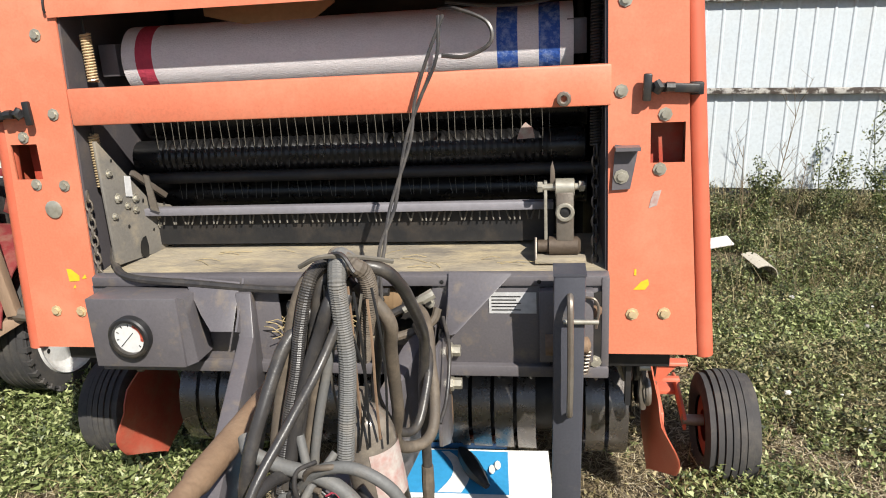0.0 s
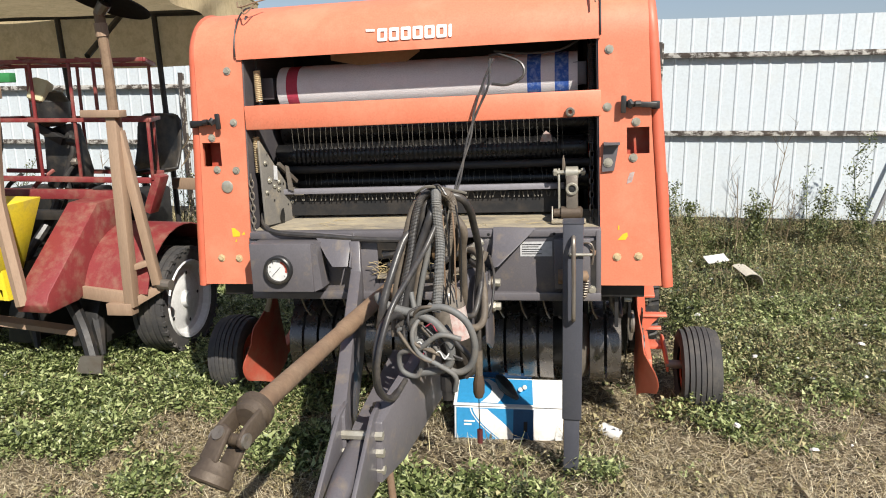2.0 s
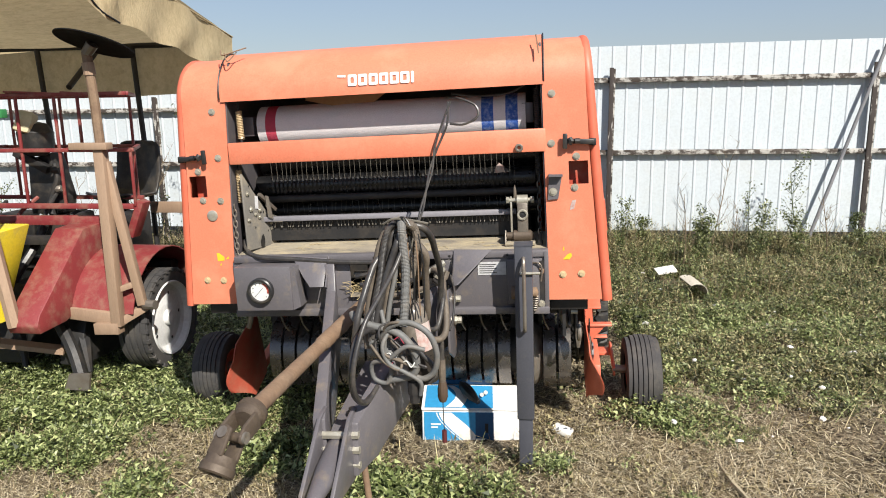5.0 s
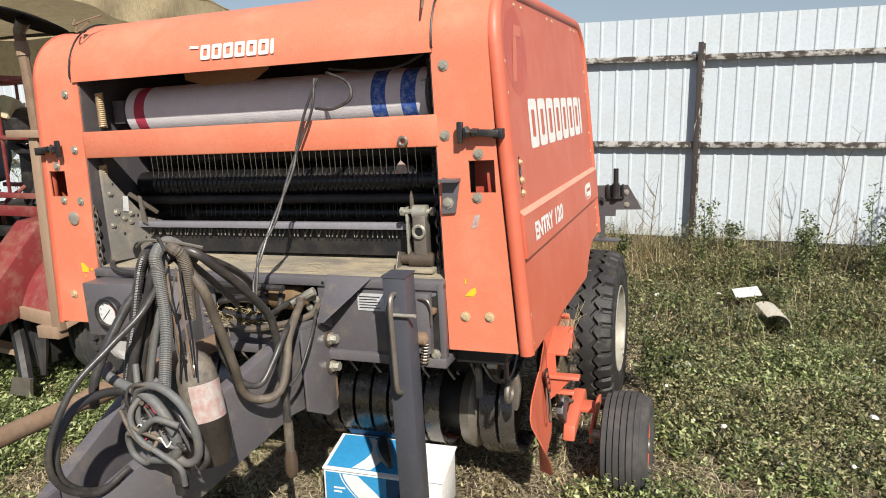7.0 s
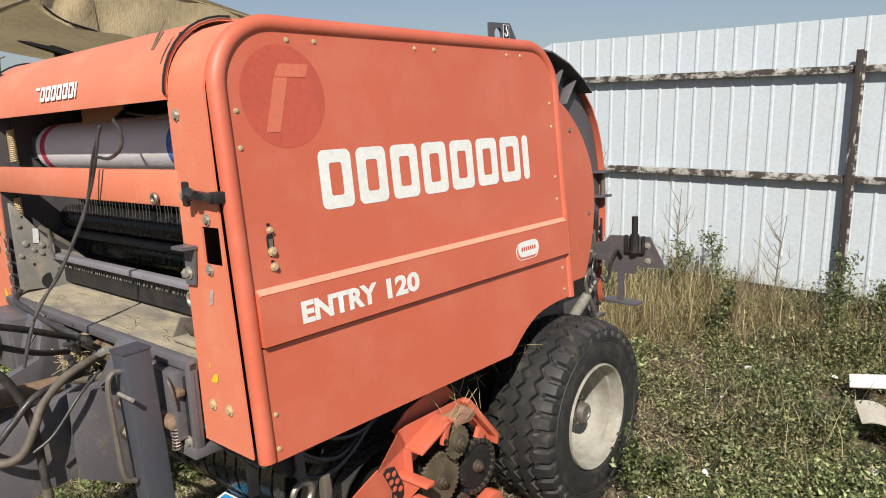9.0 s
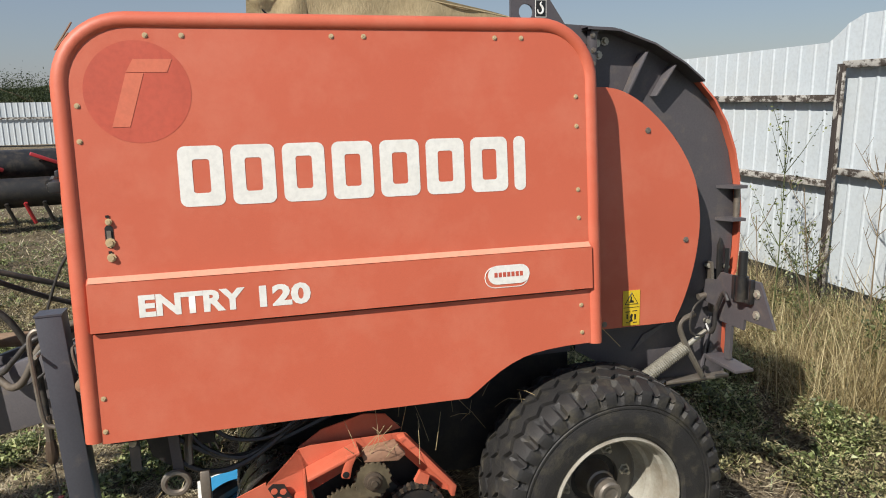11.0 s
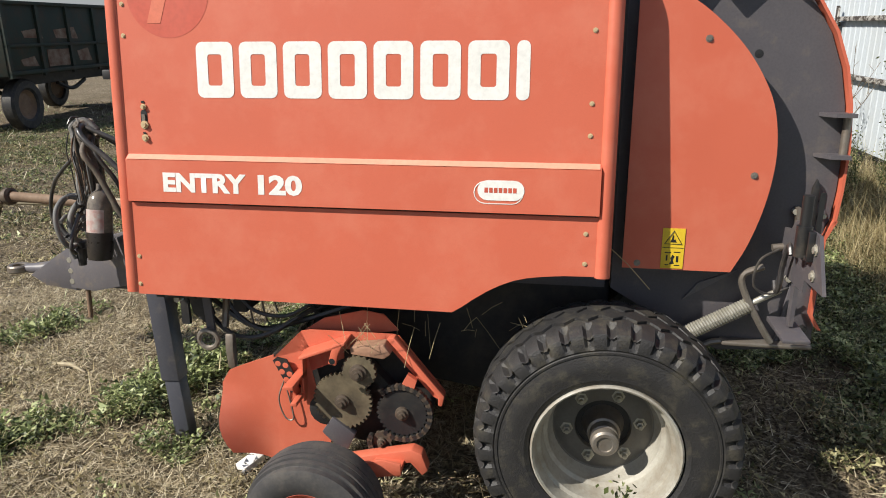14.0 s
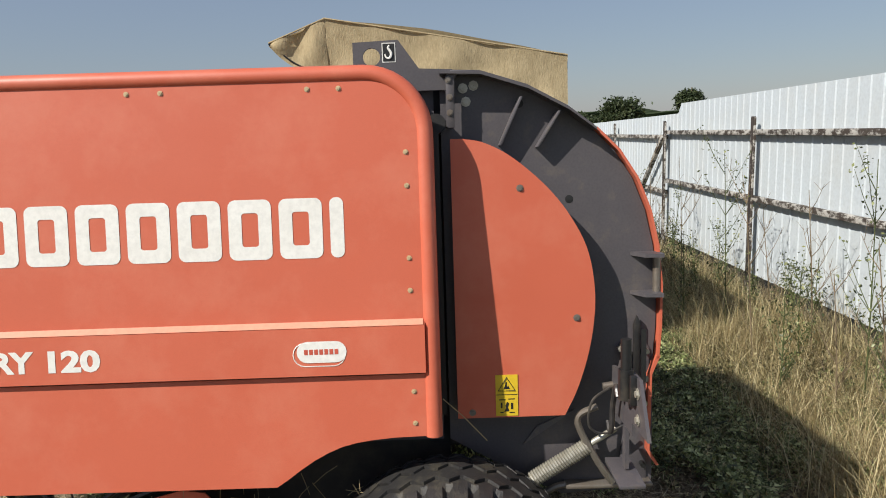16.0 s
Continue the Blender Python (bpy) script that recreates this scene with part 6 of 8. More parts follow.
for y_, z_ in ((0.235, 0.96), (0.235, 0.925), (0.262, 0.955)):
    part("plate_bolt", G().bolt((y_, -0.022, z_), "-y", 0.009, 0.008), STEEL, baler)
for k, pts in enumerate(([(0.80, 0.13, 0.74), (0.82, 0.22, 0.62), (0.84, 0.32, 0.575), (0.84, 0.44, 0.60), (0.82, 0.60, 0.70)], [(0.78, 0.22, 0.75), (0.80, 0.30, 0.64), (0.82, 0.42, 0.60), (0.82, 0.56, 0.67), (0.80, 0.70, 0.73)],
                         [(0.82, 0.30, 0.75), (0.84, 0.38, 0.68), (0.85, 0.50, 0.67), (0.84, 0.60, 0.72), (0.82, 0.66, 0.75)], [(0.79, 0.16, 0.72), (0.80, 0.36, 0.60), (0.80, 0.52, 0.63), (0.79, 0.72, 0.70)])):
    part("under_hose", G().tube(smooth_path(pts), (0.009, 0.008, 0.007, 0.010)[k], 6), HOSE, baler)
part("under_link", G().prism([(0.13, 0.75), (0.20, 0.75), (0.23, 0.66), (0.20, 0.62), (0.15, 0.66)], lambda u, v, k: (0.84 + 0.012 * k, u, v)), DARK, baler)
part("under_link", G().box((0.80, 0.08, 0.60), (0.815, 0.11, 0.75)), DARK, baler)
part("under_link", G().prism([(0.20, 0.75), (0.23, 0.75), (0.24, 0.60), (0.21, 0.60)], lambda u, v, k: (0.865 + 0.010 * k, u, v)), CHAR, baler)
part("under_bolt", G().rod((0.84, 0.10, 0.715), (0.87, 0.10, 0.715), 0.012, 8), STEEL, baler)
part("tow_ring", G().tube([(0.88, 0.215 + 0.036 * math.cos(a), 0.575 + 0.034 * math.sin(a)) for a in np.linspace(0, 6.28, 19)[:-1]], 0.010, 7, True), WORN, baler)
part("rod_white", G().rod((0.06, -0.66, 0.56), (0.10, -0.45, 0.57), 0.010), WHITE, baler)

# black electric cord hung from the net box
for o in (-0.006, 0.006):
    part("electric_cord", G().tube(smooth_path([(0.33 - o, -0.01, 1.70), (0.305 + 2 * o, -0.03, 1.60), (0.265 + o, -0.04, 1.50), (0.24 - o, -0.07, 1.40), (0.205 + o, -0.14, 1.25), (0.185 - o, -0.20, 1.16), (0.18 + o, -0.24, 1.07), (0.19, -0.27, 0.98)], 6), 0.0046, 7), HOSE, baler, "black electric cord hanging over the beam")
part("electric_cord", G().tube(smooth_path([(0.31, 0.10, 1.72), (0.36, 0.02, 1.715), (0.44, 0.0, 1.68), (0.45, -0.01, 1.63), (0.39, -0.02, 1.60), (0.33, -0.03, 1.605)], 6), 0.0055, 6), HOSE, baler)
part("electric_cord", G().tube(smooth_path([(0.33, 0.08, 1.735), (0.45, 0.10, 1.72), (0.58, 0.10, 1.725), (0.66, 0.12, 1.76)], 6), 0.005, 6), HOSE, baler)
for s in (1, -1):
    part("net_holder", G().box((min(s * 0.635, s * 0.69), 0.14, 1.59), (max(s * 0.635, s * 0.69), 0.24, 1.68)), GREY, baler, bevel=0.004)
for pts in ([(-0.72, 0.05, 1.985), (-0.70, 0.02, 1.96), (-0.64, 0.03, 1.975), (-0.60, 0.06, 1.99)], [(-0.70, 0.04, 1.97), (-0.67, 0.0, 1.93), (-0.64, 0.04, 1.97)], [(0.71, 0.03, 1.96), (0.72, -0.02, 1.88), (0.715, 0.02, 1.93)]):
    part("twine", G().tube(smooth_path(pts), 0.003, 5), RUST, baler)


# ---- things resting in or on the baler ----
roll = thing("net_roll", "white woven net wrap roll with red and blue stripes", "net roll", BALER @ pose(0, 0.225, 1.628))
for a, b, m in ((-0.615, -0.573, NETWHITE), (-0.573, -0.522, NETRED), (-0.522, 0.455, NETWHITE), (0.455, 0.51, NETBLUE), (0.51, 0.565, NETWHITE), (0.565, 0.62, NETBLUE), (0.62, 0.655, NETWHITE)):
    part("net_band", G().lathe([(a, 0.03), (a, 0.098), (b, 0.098), (b, 0.03)], (0, 0, 0), "x", 32), m, roll)
part("core", G().rod((-0.69, 0, 0), (0.69, 0, 0), 0.025), CARD, roll)
solo("cardboard_sheet", G().prism([(-0.40, 1.80), (-0.40, 1.745), (-0.26, 1.715), (-0.20, 1.70), (-0.06, 1.715), (0.0, 1.76), (0.0, 1.80)], lambda u, v, k: (u, 0.215 + 0.008 * k + 0.05 * math.sin(u * 9), v)),
     CARD, "torn brown cardboard tucked above the net roll", "cardboard", BALER)
bottle = thing("plastic_bottle", "dirty brown plastic bottle tied among the hoses", "bottle", BALER @ pose(0.268, -0.625, 0.655, -2, -8, 0))
part("body", G().lathe([(0.0, 0.03), (0.004, 0.050), (0.05, 0.055), (0.22, 0.055), (0.262, 0.053), (0.288, 0.046), (0.306, 0.034), (0.316, 0.020), (0.322, 0.0155), (0.35, 0.015), (0.35, 0.0005)], (0, 0, 0), "z", 24), BOTTLE, bottle)
part("dark_sediment", G().lathe([(-0.001, 0.0005), (-0.001, 0.032), (0.004, 0.0512), (0.05, 0.0562), (0.13, 0.0558)], (0, 0, 0), "z", 24), mat("dark_dregs_in_plastic", (0.022, 0.018, 0.015), 0.3, other=(0.05, 0.04, 0.03), scale=18), bottle)
part("paper_label", G().add([(r * math.cos(a), r * math.sin(a), z) for z in (0.13, 0.235) for r in (0.0562,) for a in np.linspace(-1.35, 0.9, 14)], [(i, i + 1, 15 + i, 14 + i) for i in range(13)]), PAPER, bottle, "torn white and red label")

# wisps of straw caught on the machine
rs = random.Random(23)
for k in range(44):
    if k < 18:
        p = Vector((rs.uniform(0.72, 0.95), rs.uniform(0.85, 1.35), rs.uniform(0.62, 0.76)))
        d = Vector((rs.uniform(-0.3, 0.5), rs.uniform(-0.8, 0.8), rs.uniform(-0.9, 0.1)))
        ln = rs.uniform(0.04, 0.15)
    elif k < 32:
        p = Vector((rs.uniform(-0.5, 0.6), rs.uniform(0.02, 0.14), 0))
        p.z = 1.0395 + 0.125 * p.y
        d = Vector((rs.uniform(-1, 1), rs.uniform(-0.2, 0.4), 0.02))
        ln = rs.uniform(0.04, 0.12)
    else:
        p = Vector((rs.uniform(0.95, 1.02), rs.uniform(0.74, 0.86), rs.uniform(0.60, 0.66)))
        d = Vector((rs.uniform(-0.2, 0.5), rs.uniform(-0.5, 0.7), rs.uniform(-0.1, 1)))
        ln = rs.uniform(0.05, 0.14)
    q = p + d.normalized() * ln
    part("straw_wisp", G().tube([p, p.lerp(q, 0.5) + Vector((0.004, 0, 0.006)), q], 0.0009, 4), STRAWM, baler)
part("straw_wisp", G().tube([(0.85, 1.60, 0.97), (0.87, 1.66, 0.92), (0.88, 1.73, 0.845)], 0.0018, 4), STRAWM, baler)


# ---- carton under the drawbar ----
def carton(m, w_, d_, h_):
    """A printed box lying with its sagging lid towards the front."""
    b = thing("carton", "blue and white printed carton with a sagging lid on the weeds", "box", m)
    rise = 0.045
    part("body", G().prism([(0, 0), (d_, 0), (d_, h_ + rise - 0.006), (0, h_ - 0.006)], lambda u, v, k: (w_ * k, u, v)), BOXWHITE, b, bevel=0.005)
    top = lambda u, v, e: (u, v, h_ + rise * v / d_ + e + 0.006 * math.sin(u * 13) * math.sin(v * 14))

    def sheet(name, f, material, n=12, q=6, label=""):
        vs = [f(i / n, j / q) for i in range(n + 1) for j in range(q + 1)]
        return part(name, G().add(vs, [(i * (q + 1) + j, (i + 1) * (q + 1) + j, (i + 1) * (q + 1) + j + 1, i * (q + 1) + j + 1) for i in range(n) for j in range(q)]), material, b, label)
    sheet("lid", lambda u, v: top(-0.004 + u * (w_ + 0.012), -0.006 + v * (d_ + 0.006), 0.0), BOXWHITE)
    sheet("lid_print", lambda u, v: top(0.012 + u * w_ * 0.70, 0.010 + v * (d_ - 0.02), 0.003), BOXBLUE)
    sheet("lid_swoosh", lambda u, v: top(w_ * (0.24 + 0.10 * math.sin(3.1 * v)) + u * w_ * (0.06 + 0.10 * (1 - v)), 0.012 + v * (d_ - 0.03), 0.0045), BOXWHITE, 6, 10)
    sheet("back_flap", lambda u, v: (0.03 + u * w_ * 0.66, d_ + 0.006 - 0.02 * v, h_ + rise + 0.035 * v), BOXNAVY, 8, 2, "dark blue turned-up flap")
    part("front_print", G().box((0.010, -0.0025, 0.004), (w_ * 0.73, -0.0006, h_ - 0.014)), BOXBLUE, b)
    part("front_panel", G().box((w_ * 0.545, -0.0036, 0.004), (w_ * 0.73, -0.0027, h_ - 0.014)), BOXNAVY, b)
    part("front_window", G().box((w_ * 0.64, -0.0046, 0.075), (w_ * 0.675, -0.0037, 0.125)), INK, b)
    sw = [(w_ * (0.17 + 0.30 * t ** 1.5), h_ - 0.016 - (h_ - 0.03) * t) for t in np.linspace(0, 1, 12)]
    sw = sw + [(u + w_ * (0.10 + 0.11 * math.sin(3.1 * v / h_)), v) for u, v in sw[::-1]]
    part("swoosh", G().add([(u, -0.0032, v) for u, v in sw], [(i, i + 1, 22 - i, 23 - i) for i in range(11)]), BOXWHITE, b)
    part("swoosh_line", G().add([(u - 0.014 + o, -0.0032, v) for o in (0, 0.006) for u, v in sw[:12]], [(i, i + 1, 13 + i, 12 + i) for i in range(11)]), BOXWHITE, b)
    part("side_print", G().box((-0.0025, 0.015, 0.01), (-0.0006, d_ - 0.015, h_ - 0.02)), BOXBLUE, b)
    for u, v, ln in ((0.045, 0.115, 0.05), (0.045, 0.098, 0.035), (0.275, 0.018, 0.06), (0.275, 0.034, 0.045)):
        part("print_bar", G().box((u, -0.0046, v), (u + ln, -0.0038, v + 0.008)), BOXWHITE, b)
    for u, v in ((0.305, 0.11), (0.325, 0.13)):
        part("print_mark", G().add([(u + 0.011 * math.cos(a), v + 0.028 * math.sin(a), h_ + rise * v / d_ + 0.0115) for a in np.linspace(0, 6.28, 13)[:-1]], [tuple(range(12))]), BOXWHITE, b)
    return b


carton(pose(0.058, 0.200, -0.02, 0, 0, 4.7), 0.50, 0.215, 0.198)
solo("black_bag", G().tube(smooth_path([(0.235, 0.395, 0.248), (0.262, 0.345, 0.243), (0.30, 0.285, 0.232), (0.345, 0.235, 0.212)], 5), [0.010 + 0.022 * math.sin(i / 15 * 3.1) for i in range(16)], 9), SEATB,
     "crumpled dark plastic lying on the carton lid", "plastic bag")
solo("paper_carton", G().box((0, 0, 0), (0.10, 0.06, 0.035)), BOXWHITE, "crushed white paper carton on the ground", "carton", pose(0.71, 0.29, 0.045, 0, 8, -28), bevel=0.008)
solo("paper_sheet", G().box((-0.09, -0.06, 0), (0.09, 0.06, 0.012)), BOXWHITE, "white scrap lying on the weeds", "paper", pose(1.78, 3.37, 0.20, 16, -8, 12), bevel=0.003)
g = G()
n = 10
vs = [(0.13 * math.cos(a), y, 0.13 * math.sin(a)) for y in (-0.09, 0.09) for a in np.linspace(0.5, 2.4, n)]
vs += [(0.124 * math.cos(a), y, 0.124 * math.sin(a)) for y in (-0.09, 0.09) for a in np.linspace(0.5, 2.4, n)]
g.add(vs, [(i, i + 1, n + i + 1, n + i) for i in range(n - 1)] + [(2 * n + i + 1, 2 * n + i, 3 * n + i, 3 * n + i + 1) for i in range(n - 1)] + [(i + 1, i, 2 * n + i, 2 * n + i + 1) for i in range(n - 1)] + [(n + i, n + i + 1, 3 * n + i + 1, 3 * n + i) for i in range(n - 1)])
solo("plastic_shell", g, mat("dirty_beige_plastic", (0.46, 0.42, 0.34), 0.6, scale=9), "curved beige plastic shell lying on weeds", "scrap", pose(1.88, 2.84, 0.13, 14, 22, 28))
solo("leaning_pole", G().rod((3.31, 4.46, 0.10), (3.98, 4.54, 2.26), 0.018, 10), mat("grey_pole", (0.20, 0.20, 0.21), 0.7, scale=8), "grey pole leaning on the fence", "pole")
solo("ground_pipe", G().tube([(-3.05, -5.6, 0.06), (-2.98, -4.0, 0.07), (-3.04, -2.6, 0.07)], 0.045, 10), mat("pale_pipe", (0.42, 0.36, 0.25), 0.7, scale=8), "pale round pipe lying on the ground", "pipe")
rr = random.Random(4)
g = G().lathe([(-0.06, 0.03), (-0.05, 0.09), (0.03, 0.11), (0.08, 0.07), (0.09, 0.0005)], (0, 0, 0), "z", 7, False)
g.v = [v + Vector((rr.uniform(-.02, .02), rr.uniform(-.02, .02), rr.uniform(-.015, .015))) for v in g.v]
solo("stone", g, STONE, "pale angular stone in the grass", "stone", pose(-5.1, -1.22, -0.03), bevel=0.006, smooth=0)

# ---- planter machine with canopy beside the baler ----
planter = thing("planting_machine", "burgundy planting machine with seats and yellow hopper", "farm machine")


def bar(a, b, w_=0.035, m=BURG, name="frame_bar", h_=None):
    return part(name, G().beam(a, b, w_, h_ or w_, (0, 0, 1) if abs(a[0] - b[0]) + abs(a[1] - b[1]) > 0.05 else (0, 1, 0)), m, planter, bevel=0.004)


wh = part("wheel", G().lathe([(0.092, 0.252), (0.104, 0.246), (0.096, 0.234), (0.060, 0.220), (0.045, 0.195), (0.050, 0.15), (0.066, 0.11), (0.062, 0.055), (0.092, 0.048), (0.098, 0.0005)], (-1.91, 1.17, 0.325), "x", 36), mat("white_rim", (0.72, 0.72, 0.70), 0.5, scale=8, dust=DUST, dusty=0.3), planter, "white steel wheel rim")
tp = [(-0.07, 0.215), (-0.10, 0.25), (-0.10, 0.305)]
for k in range(5):
    a = -0.08 + k * 0.04
    tp += [(a - 0.014, 0.335), (a + 0.014, 0.335), (a + 0.016, 0.325), (a + 0.024, 0.325)]
tp += [(0.096, 0.310), (0.10, 0.285), (0.094, 0.253)]
part("tyre", G().lathe(tp, (-1.91, 1.17, 0.325), "x", 44), RUBBER2, wh)
for k in range(30):
    a = 2 * math.pi * k / 30
    part("lug", G().box((-0.012, -0.012, -0.012), (0.03, 0.012, 0.012), Matrix.Translation((-1.83, 1.17 + 0.325 * math.cos(a), 0.325 + 0.325 * math.sin(a))) @ Matrix.Rotation(a, 4, "X")), RUBBER2, wh)
for k in range(5):
    a = 2 * math.pi * k / 5
    part("rim_hole", G().lathe([(0, 0.012), (0.002, 0.0005)], (-1.8595, 1.17 + 0.165 * math.cos(a), 0.325 + 0.165 * math.sin(a)), "x", 10), INK, wh)
fen = arc(1.19, 0.35, 0.46, 165, 15, 14)
part("mudguard", G().prism(fen + [(1.19 + (y - 1.19) * 0.985, 0.35 + (z - 0.35) * 0.985) for y, z in fen[::-1]], lambda u, v, k: (-2.26 + 0.43 * k, u, v)), BURG, planter, "burgundy rounded mudguard")
part("mudguard_side", G().prism(fen + [(1.6, 0.5), (0.80, 0.46)], lambda u, v, k: (-2.268 + 0.006 * k, u, v)), BURG, planter)
cov = [(0.46, 0.42), (0.44, 0.47), (0.47, 0.53), (0.95, 0.965), (1.18, 0.975), (1.28, 0.86), (1.16, 0.60), (0.70, 0.43)]
part("chain_cover", G().prism(cov, lambda u, v, k: (-2.44 + 0.20 * k, u, v)), BURG, planter, "burgundy sheet chain cover", bevel=0.008)
# outrigger with the marker disc
bar((-2.30, 0.78, 0.47), (-1.95, 0.75, 0.445), 0.075, TAN, "outrigger")
bar((-1.95, 0.72, 0.40), (-1.77, 0.84, 0.51), 0.05, TAN, "outrigger")
bar((-2.06, 0.72, 0.385), (-1.90, 0.72, 0.39), 0.07, TAN, "outrigger")
bar((-1.915, 0.72, 0.40), (-1.93, 0.75, 1.50), 0.062, TAN, "marker_leg")
bar((-1.785, 0.79, 0.52), (-1.92, 0.77, 1.40), 0.05, TAN, "marker_leg")
bar((-1.80, 0.79, 0.66), (-1.92, 0.74, 0.62), 0.035, TAN, "marker_leg")
part("bracket_bolt", G().rod((-1.78, 0.80, 0.52), (-1.70, 0.79, 0.52), 0.03, 10), WORN, planter)
part("marker_pole", G().tube([(-1.925, 0.75, 1.40), (-1.93, 0.745, 1.75), (-1.945, 0.74, 2.03)], 0.028, 10), RUST, planter)
part("marker_band", G().tube([(-1.938, 0.742, 1.90), (-1.943, 0.74, 1.97)], 0.034, 10), TAN, planter)
part("marker_block", G().box((-2.10, 0.70, 1.475), (-1.86, 0.77, 1.515)), TAN, planter, bevel=0.004)
dm = Matrix.Translation((-1.88, 0.73, 2.075)) @ Matrix.Rotation(radians(9), 4, "Y") @ Matrix.Rotation(radians(-16), 4, "X")
dg = G().lathe([(0.03, 0.0005), (0.03, 0.055), (0.02, 0.07), (0.012, 0.16), (0.0, 0.215), (-0.006, 0.215), (0.004, 0.15), (0.010, 0.06), (0.010, 0.0005)], (0, 0, 0), "z", 40)
dg.v = [dm @ v for v in dg.v]
part("marker_disc", dg, mat("matt_black_disc", (0.012, 0.012, 0.012), 0.9, spec=0.1, scale=9), planter, "black dished marker disc")
part("disc_hub", G().tube([(-1.945, 0.74, 2.02), (-1.90, 0.735, 2.07)], [0.03, 0.035], 10), WORN, planter)
# burgundy cage
X0, XN, XF, Y0, Y1 = -4.6, -2.04, -2.32, 1.25, 1.80
for z in (1.445, 1.81):
    bar((X0, Y0, z), (XN, Y0, z), 0.026)
    bar((X0, Y1, z), (XF, Y1, z), 0.026)
    bar((XN, Y0, z), (XF, Y1, z), 0.026)
bar((-3.6, Y0, 1.068), (-2.06, Y0, 1.068), 0.035)
bar((-3.6, Y1, 1.06), (XF, Y1, 1.06), 0.03)
for x, z0 in ((-2.05, 1.07), (-2.39, 1.445), (-2.56, 1.07), (-2.84, 1.07), (-3.35, 1.07), (-3.9, 1.07)):
    bar((x, Y0, z0), (x, Y0, 1.81 if x < -2.3 else 1.46), 0.018)
for x in (-2.36, -2.92, -3.33, -3.8):
    bar((x, Y1, 1.06), (x, Y1, 1.81), 0.018)
for x in (-2.5, -2.9, -3.3, -3.7):
    bar((x, Y0, 1.82), (x - 0.16, Y1, 1.82), 0.022)
    bar((x, Y0, 1.452), (x - 0.1, Y1, 1.452), 0.02)
bar((-2.9, Y0 - 0.02, 1.835), (-2.2, Y0 + 0.05, 1.80), 0.03, BURG, "loose_rail", 0.012)
bar((-2.12, 1.3, 0.86), (-2.02, 1.3, 1.10), 0.10, BURG, "end_plate", 0.05)
bar((-3.4, 1.15, 0.98), (-2.1, 1.15, 0.99), 0.06)
bar((-4.4, 1.5, 0.62), (-1.95, 1.5, 0.60), 0.10, DARK, "main_beam")
bar((-4.4, 1.15, 0.85), (-2.2, 1.15, 0.85), 0.06, DARK, "main_beam")
bar((-2.5, 2.2, 0.93), (-1.25, 2.2, 0.93), 0.03, TAN, "plank", 0.09)
for x in (-2.3, -2.75, -3.2, -3.65):
    part("row_unit", G().box((x - 0.09, 1.35, 0.62), (x + 0.09, 1.7, 0.98)), DARK, planter, bevel=0.02)
    # dark bulk added under each unit to put the ground there in shade
    part("planting_shoe", G().prism([(0.80, 0.10), (1.30, 0.08), (1.62, 0.16), (1.62, 0.60), (1.0, 0.58), (0.84, 0.30)], lambda u, v, k: (x - 0.11 + 0.17 * k, u, v)), DARK, planter, bevel=0.012)
    part("unit_pipe", G().tube(smooth_path([(x, 1.3, 0.98), (x - 0.04, 1.2, 0.80), (x - 0.1, 1.0, 0.55), (x - 0.12, 0.9, 0.25)], 5), 0.03, 8), SEATB, planter)
    part("coulter", G().tube([(x - 0.1, 1.0, 0.50), (x + 0.05, 0.85, 0.22), (x + 0.10, 0.80, 0.06)], [0.05, 0.04, 0.015], 8), DARK, planter)
for k in range(9):
    rx = -4.2 + 0.20 * k
    part("lever", G().tube(smooth_path([(rx, 1.3, 0.86), (rx + 0.05, 1.28, 1.0), (rx + 0.12 - 0.05 * (k % 2), 1.4, 1.05 + 0.03 * (k % 4))], 4), 0.014, 7), DARK if k % 3 else BURG, planter)
for x, z0, z1 in ((-2.87, 0.98, 1.42), (-3.85, 0.95, 1.40)):
    part("plant_magazine", G().prism([(-0.12, z0), (0.13, z0), (0.15, z0 + 0.12), (0.08, z1), (-0.10, z1 - 0.05)], lambda u, v, k: (x + u, 1.45 + 0.16 * k, v)), SEATB, planter, bevel=0.02)
    part("feed_chute", G().tube(smooth_path([(x + 0.14, 1.42, z1 - 0.08), (x + 0.16, 1.40, z1 - 0.18), (x + 0.10, 1.38, z0 + 0.10), (x + 0.12, 1.36, z0)], 5), 0.022, 8), DARK, planter)
    for q in range(3):
        part("grip_cup", G().lathe([(0, 0.025), (0.03, 0.03), (0.05, 0.02), (0.05, 0.0005)], (x + 0.13, 1.40, z0 + 0.06 + 0.13 * q), "x", 8), WORN if q % 2 else DARK, planter)
    part("swing_arm", G().beam((x - 0.14, 1.40, 1.43), (x + 0.10, 1.40, 1.30), 0.05, 0.06), DARK, planter, bevel=0.006)
part("reservoir", G().box((-0.055, -0.05, 0), (0.055, 0.05, 0.15), pose(-2.86, 1.30, 1.56, -18, 16, 12)), mat("cream_plastic", (0.55, 0.50, 0.32), 0.6, scale=9), planter, "cream plastic reservoir", bevel=0.02)
part("pump_body", G().lathe([(0, 0.05), (0.04, 0.11), (0.16, 0.12), (0.22, 0.08), (0.24, 0.0005)], (-2.84, 1.40, 1.40), "z", 14), SEATB, planter)


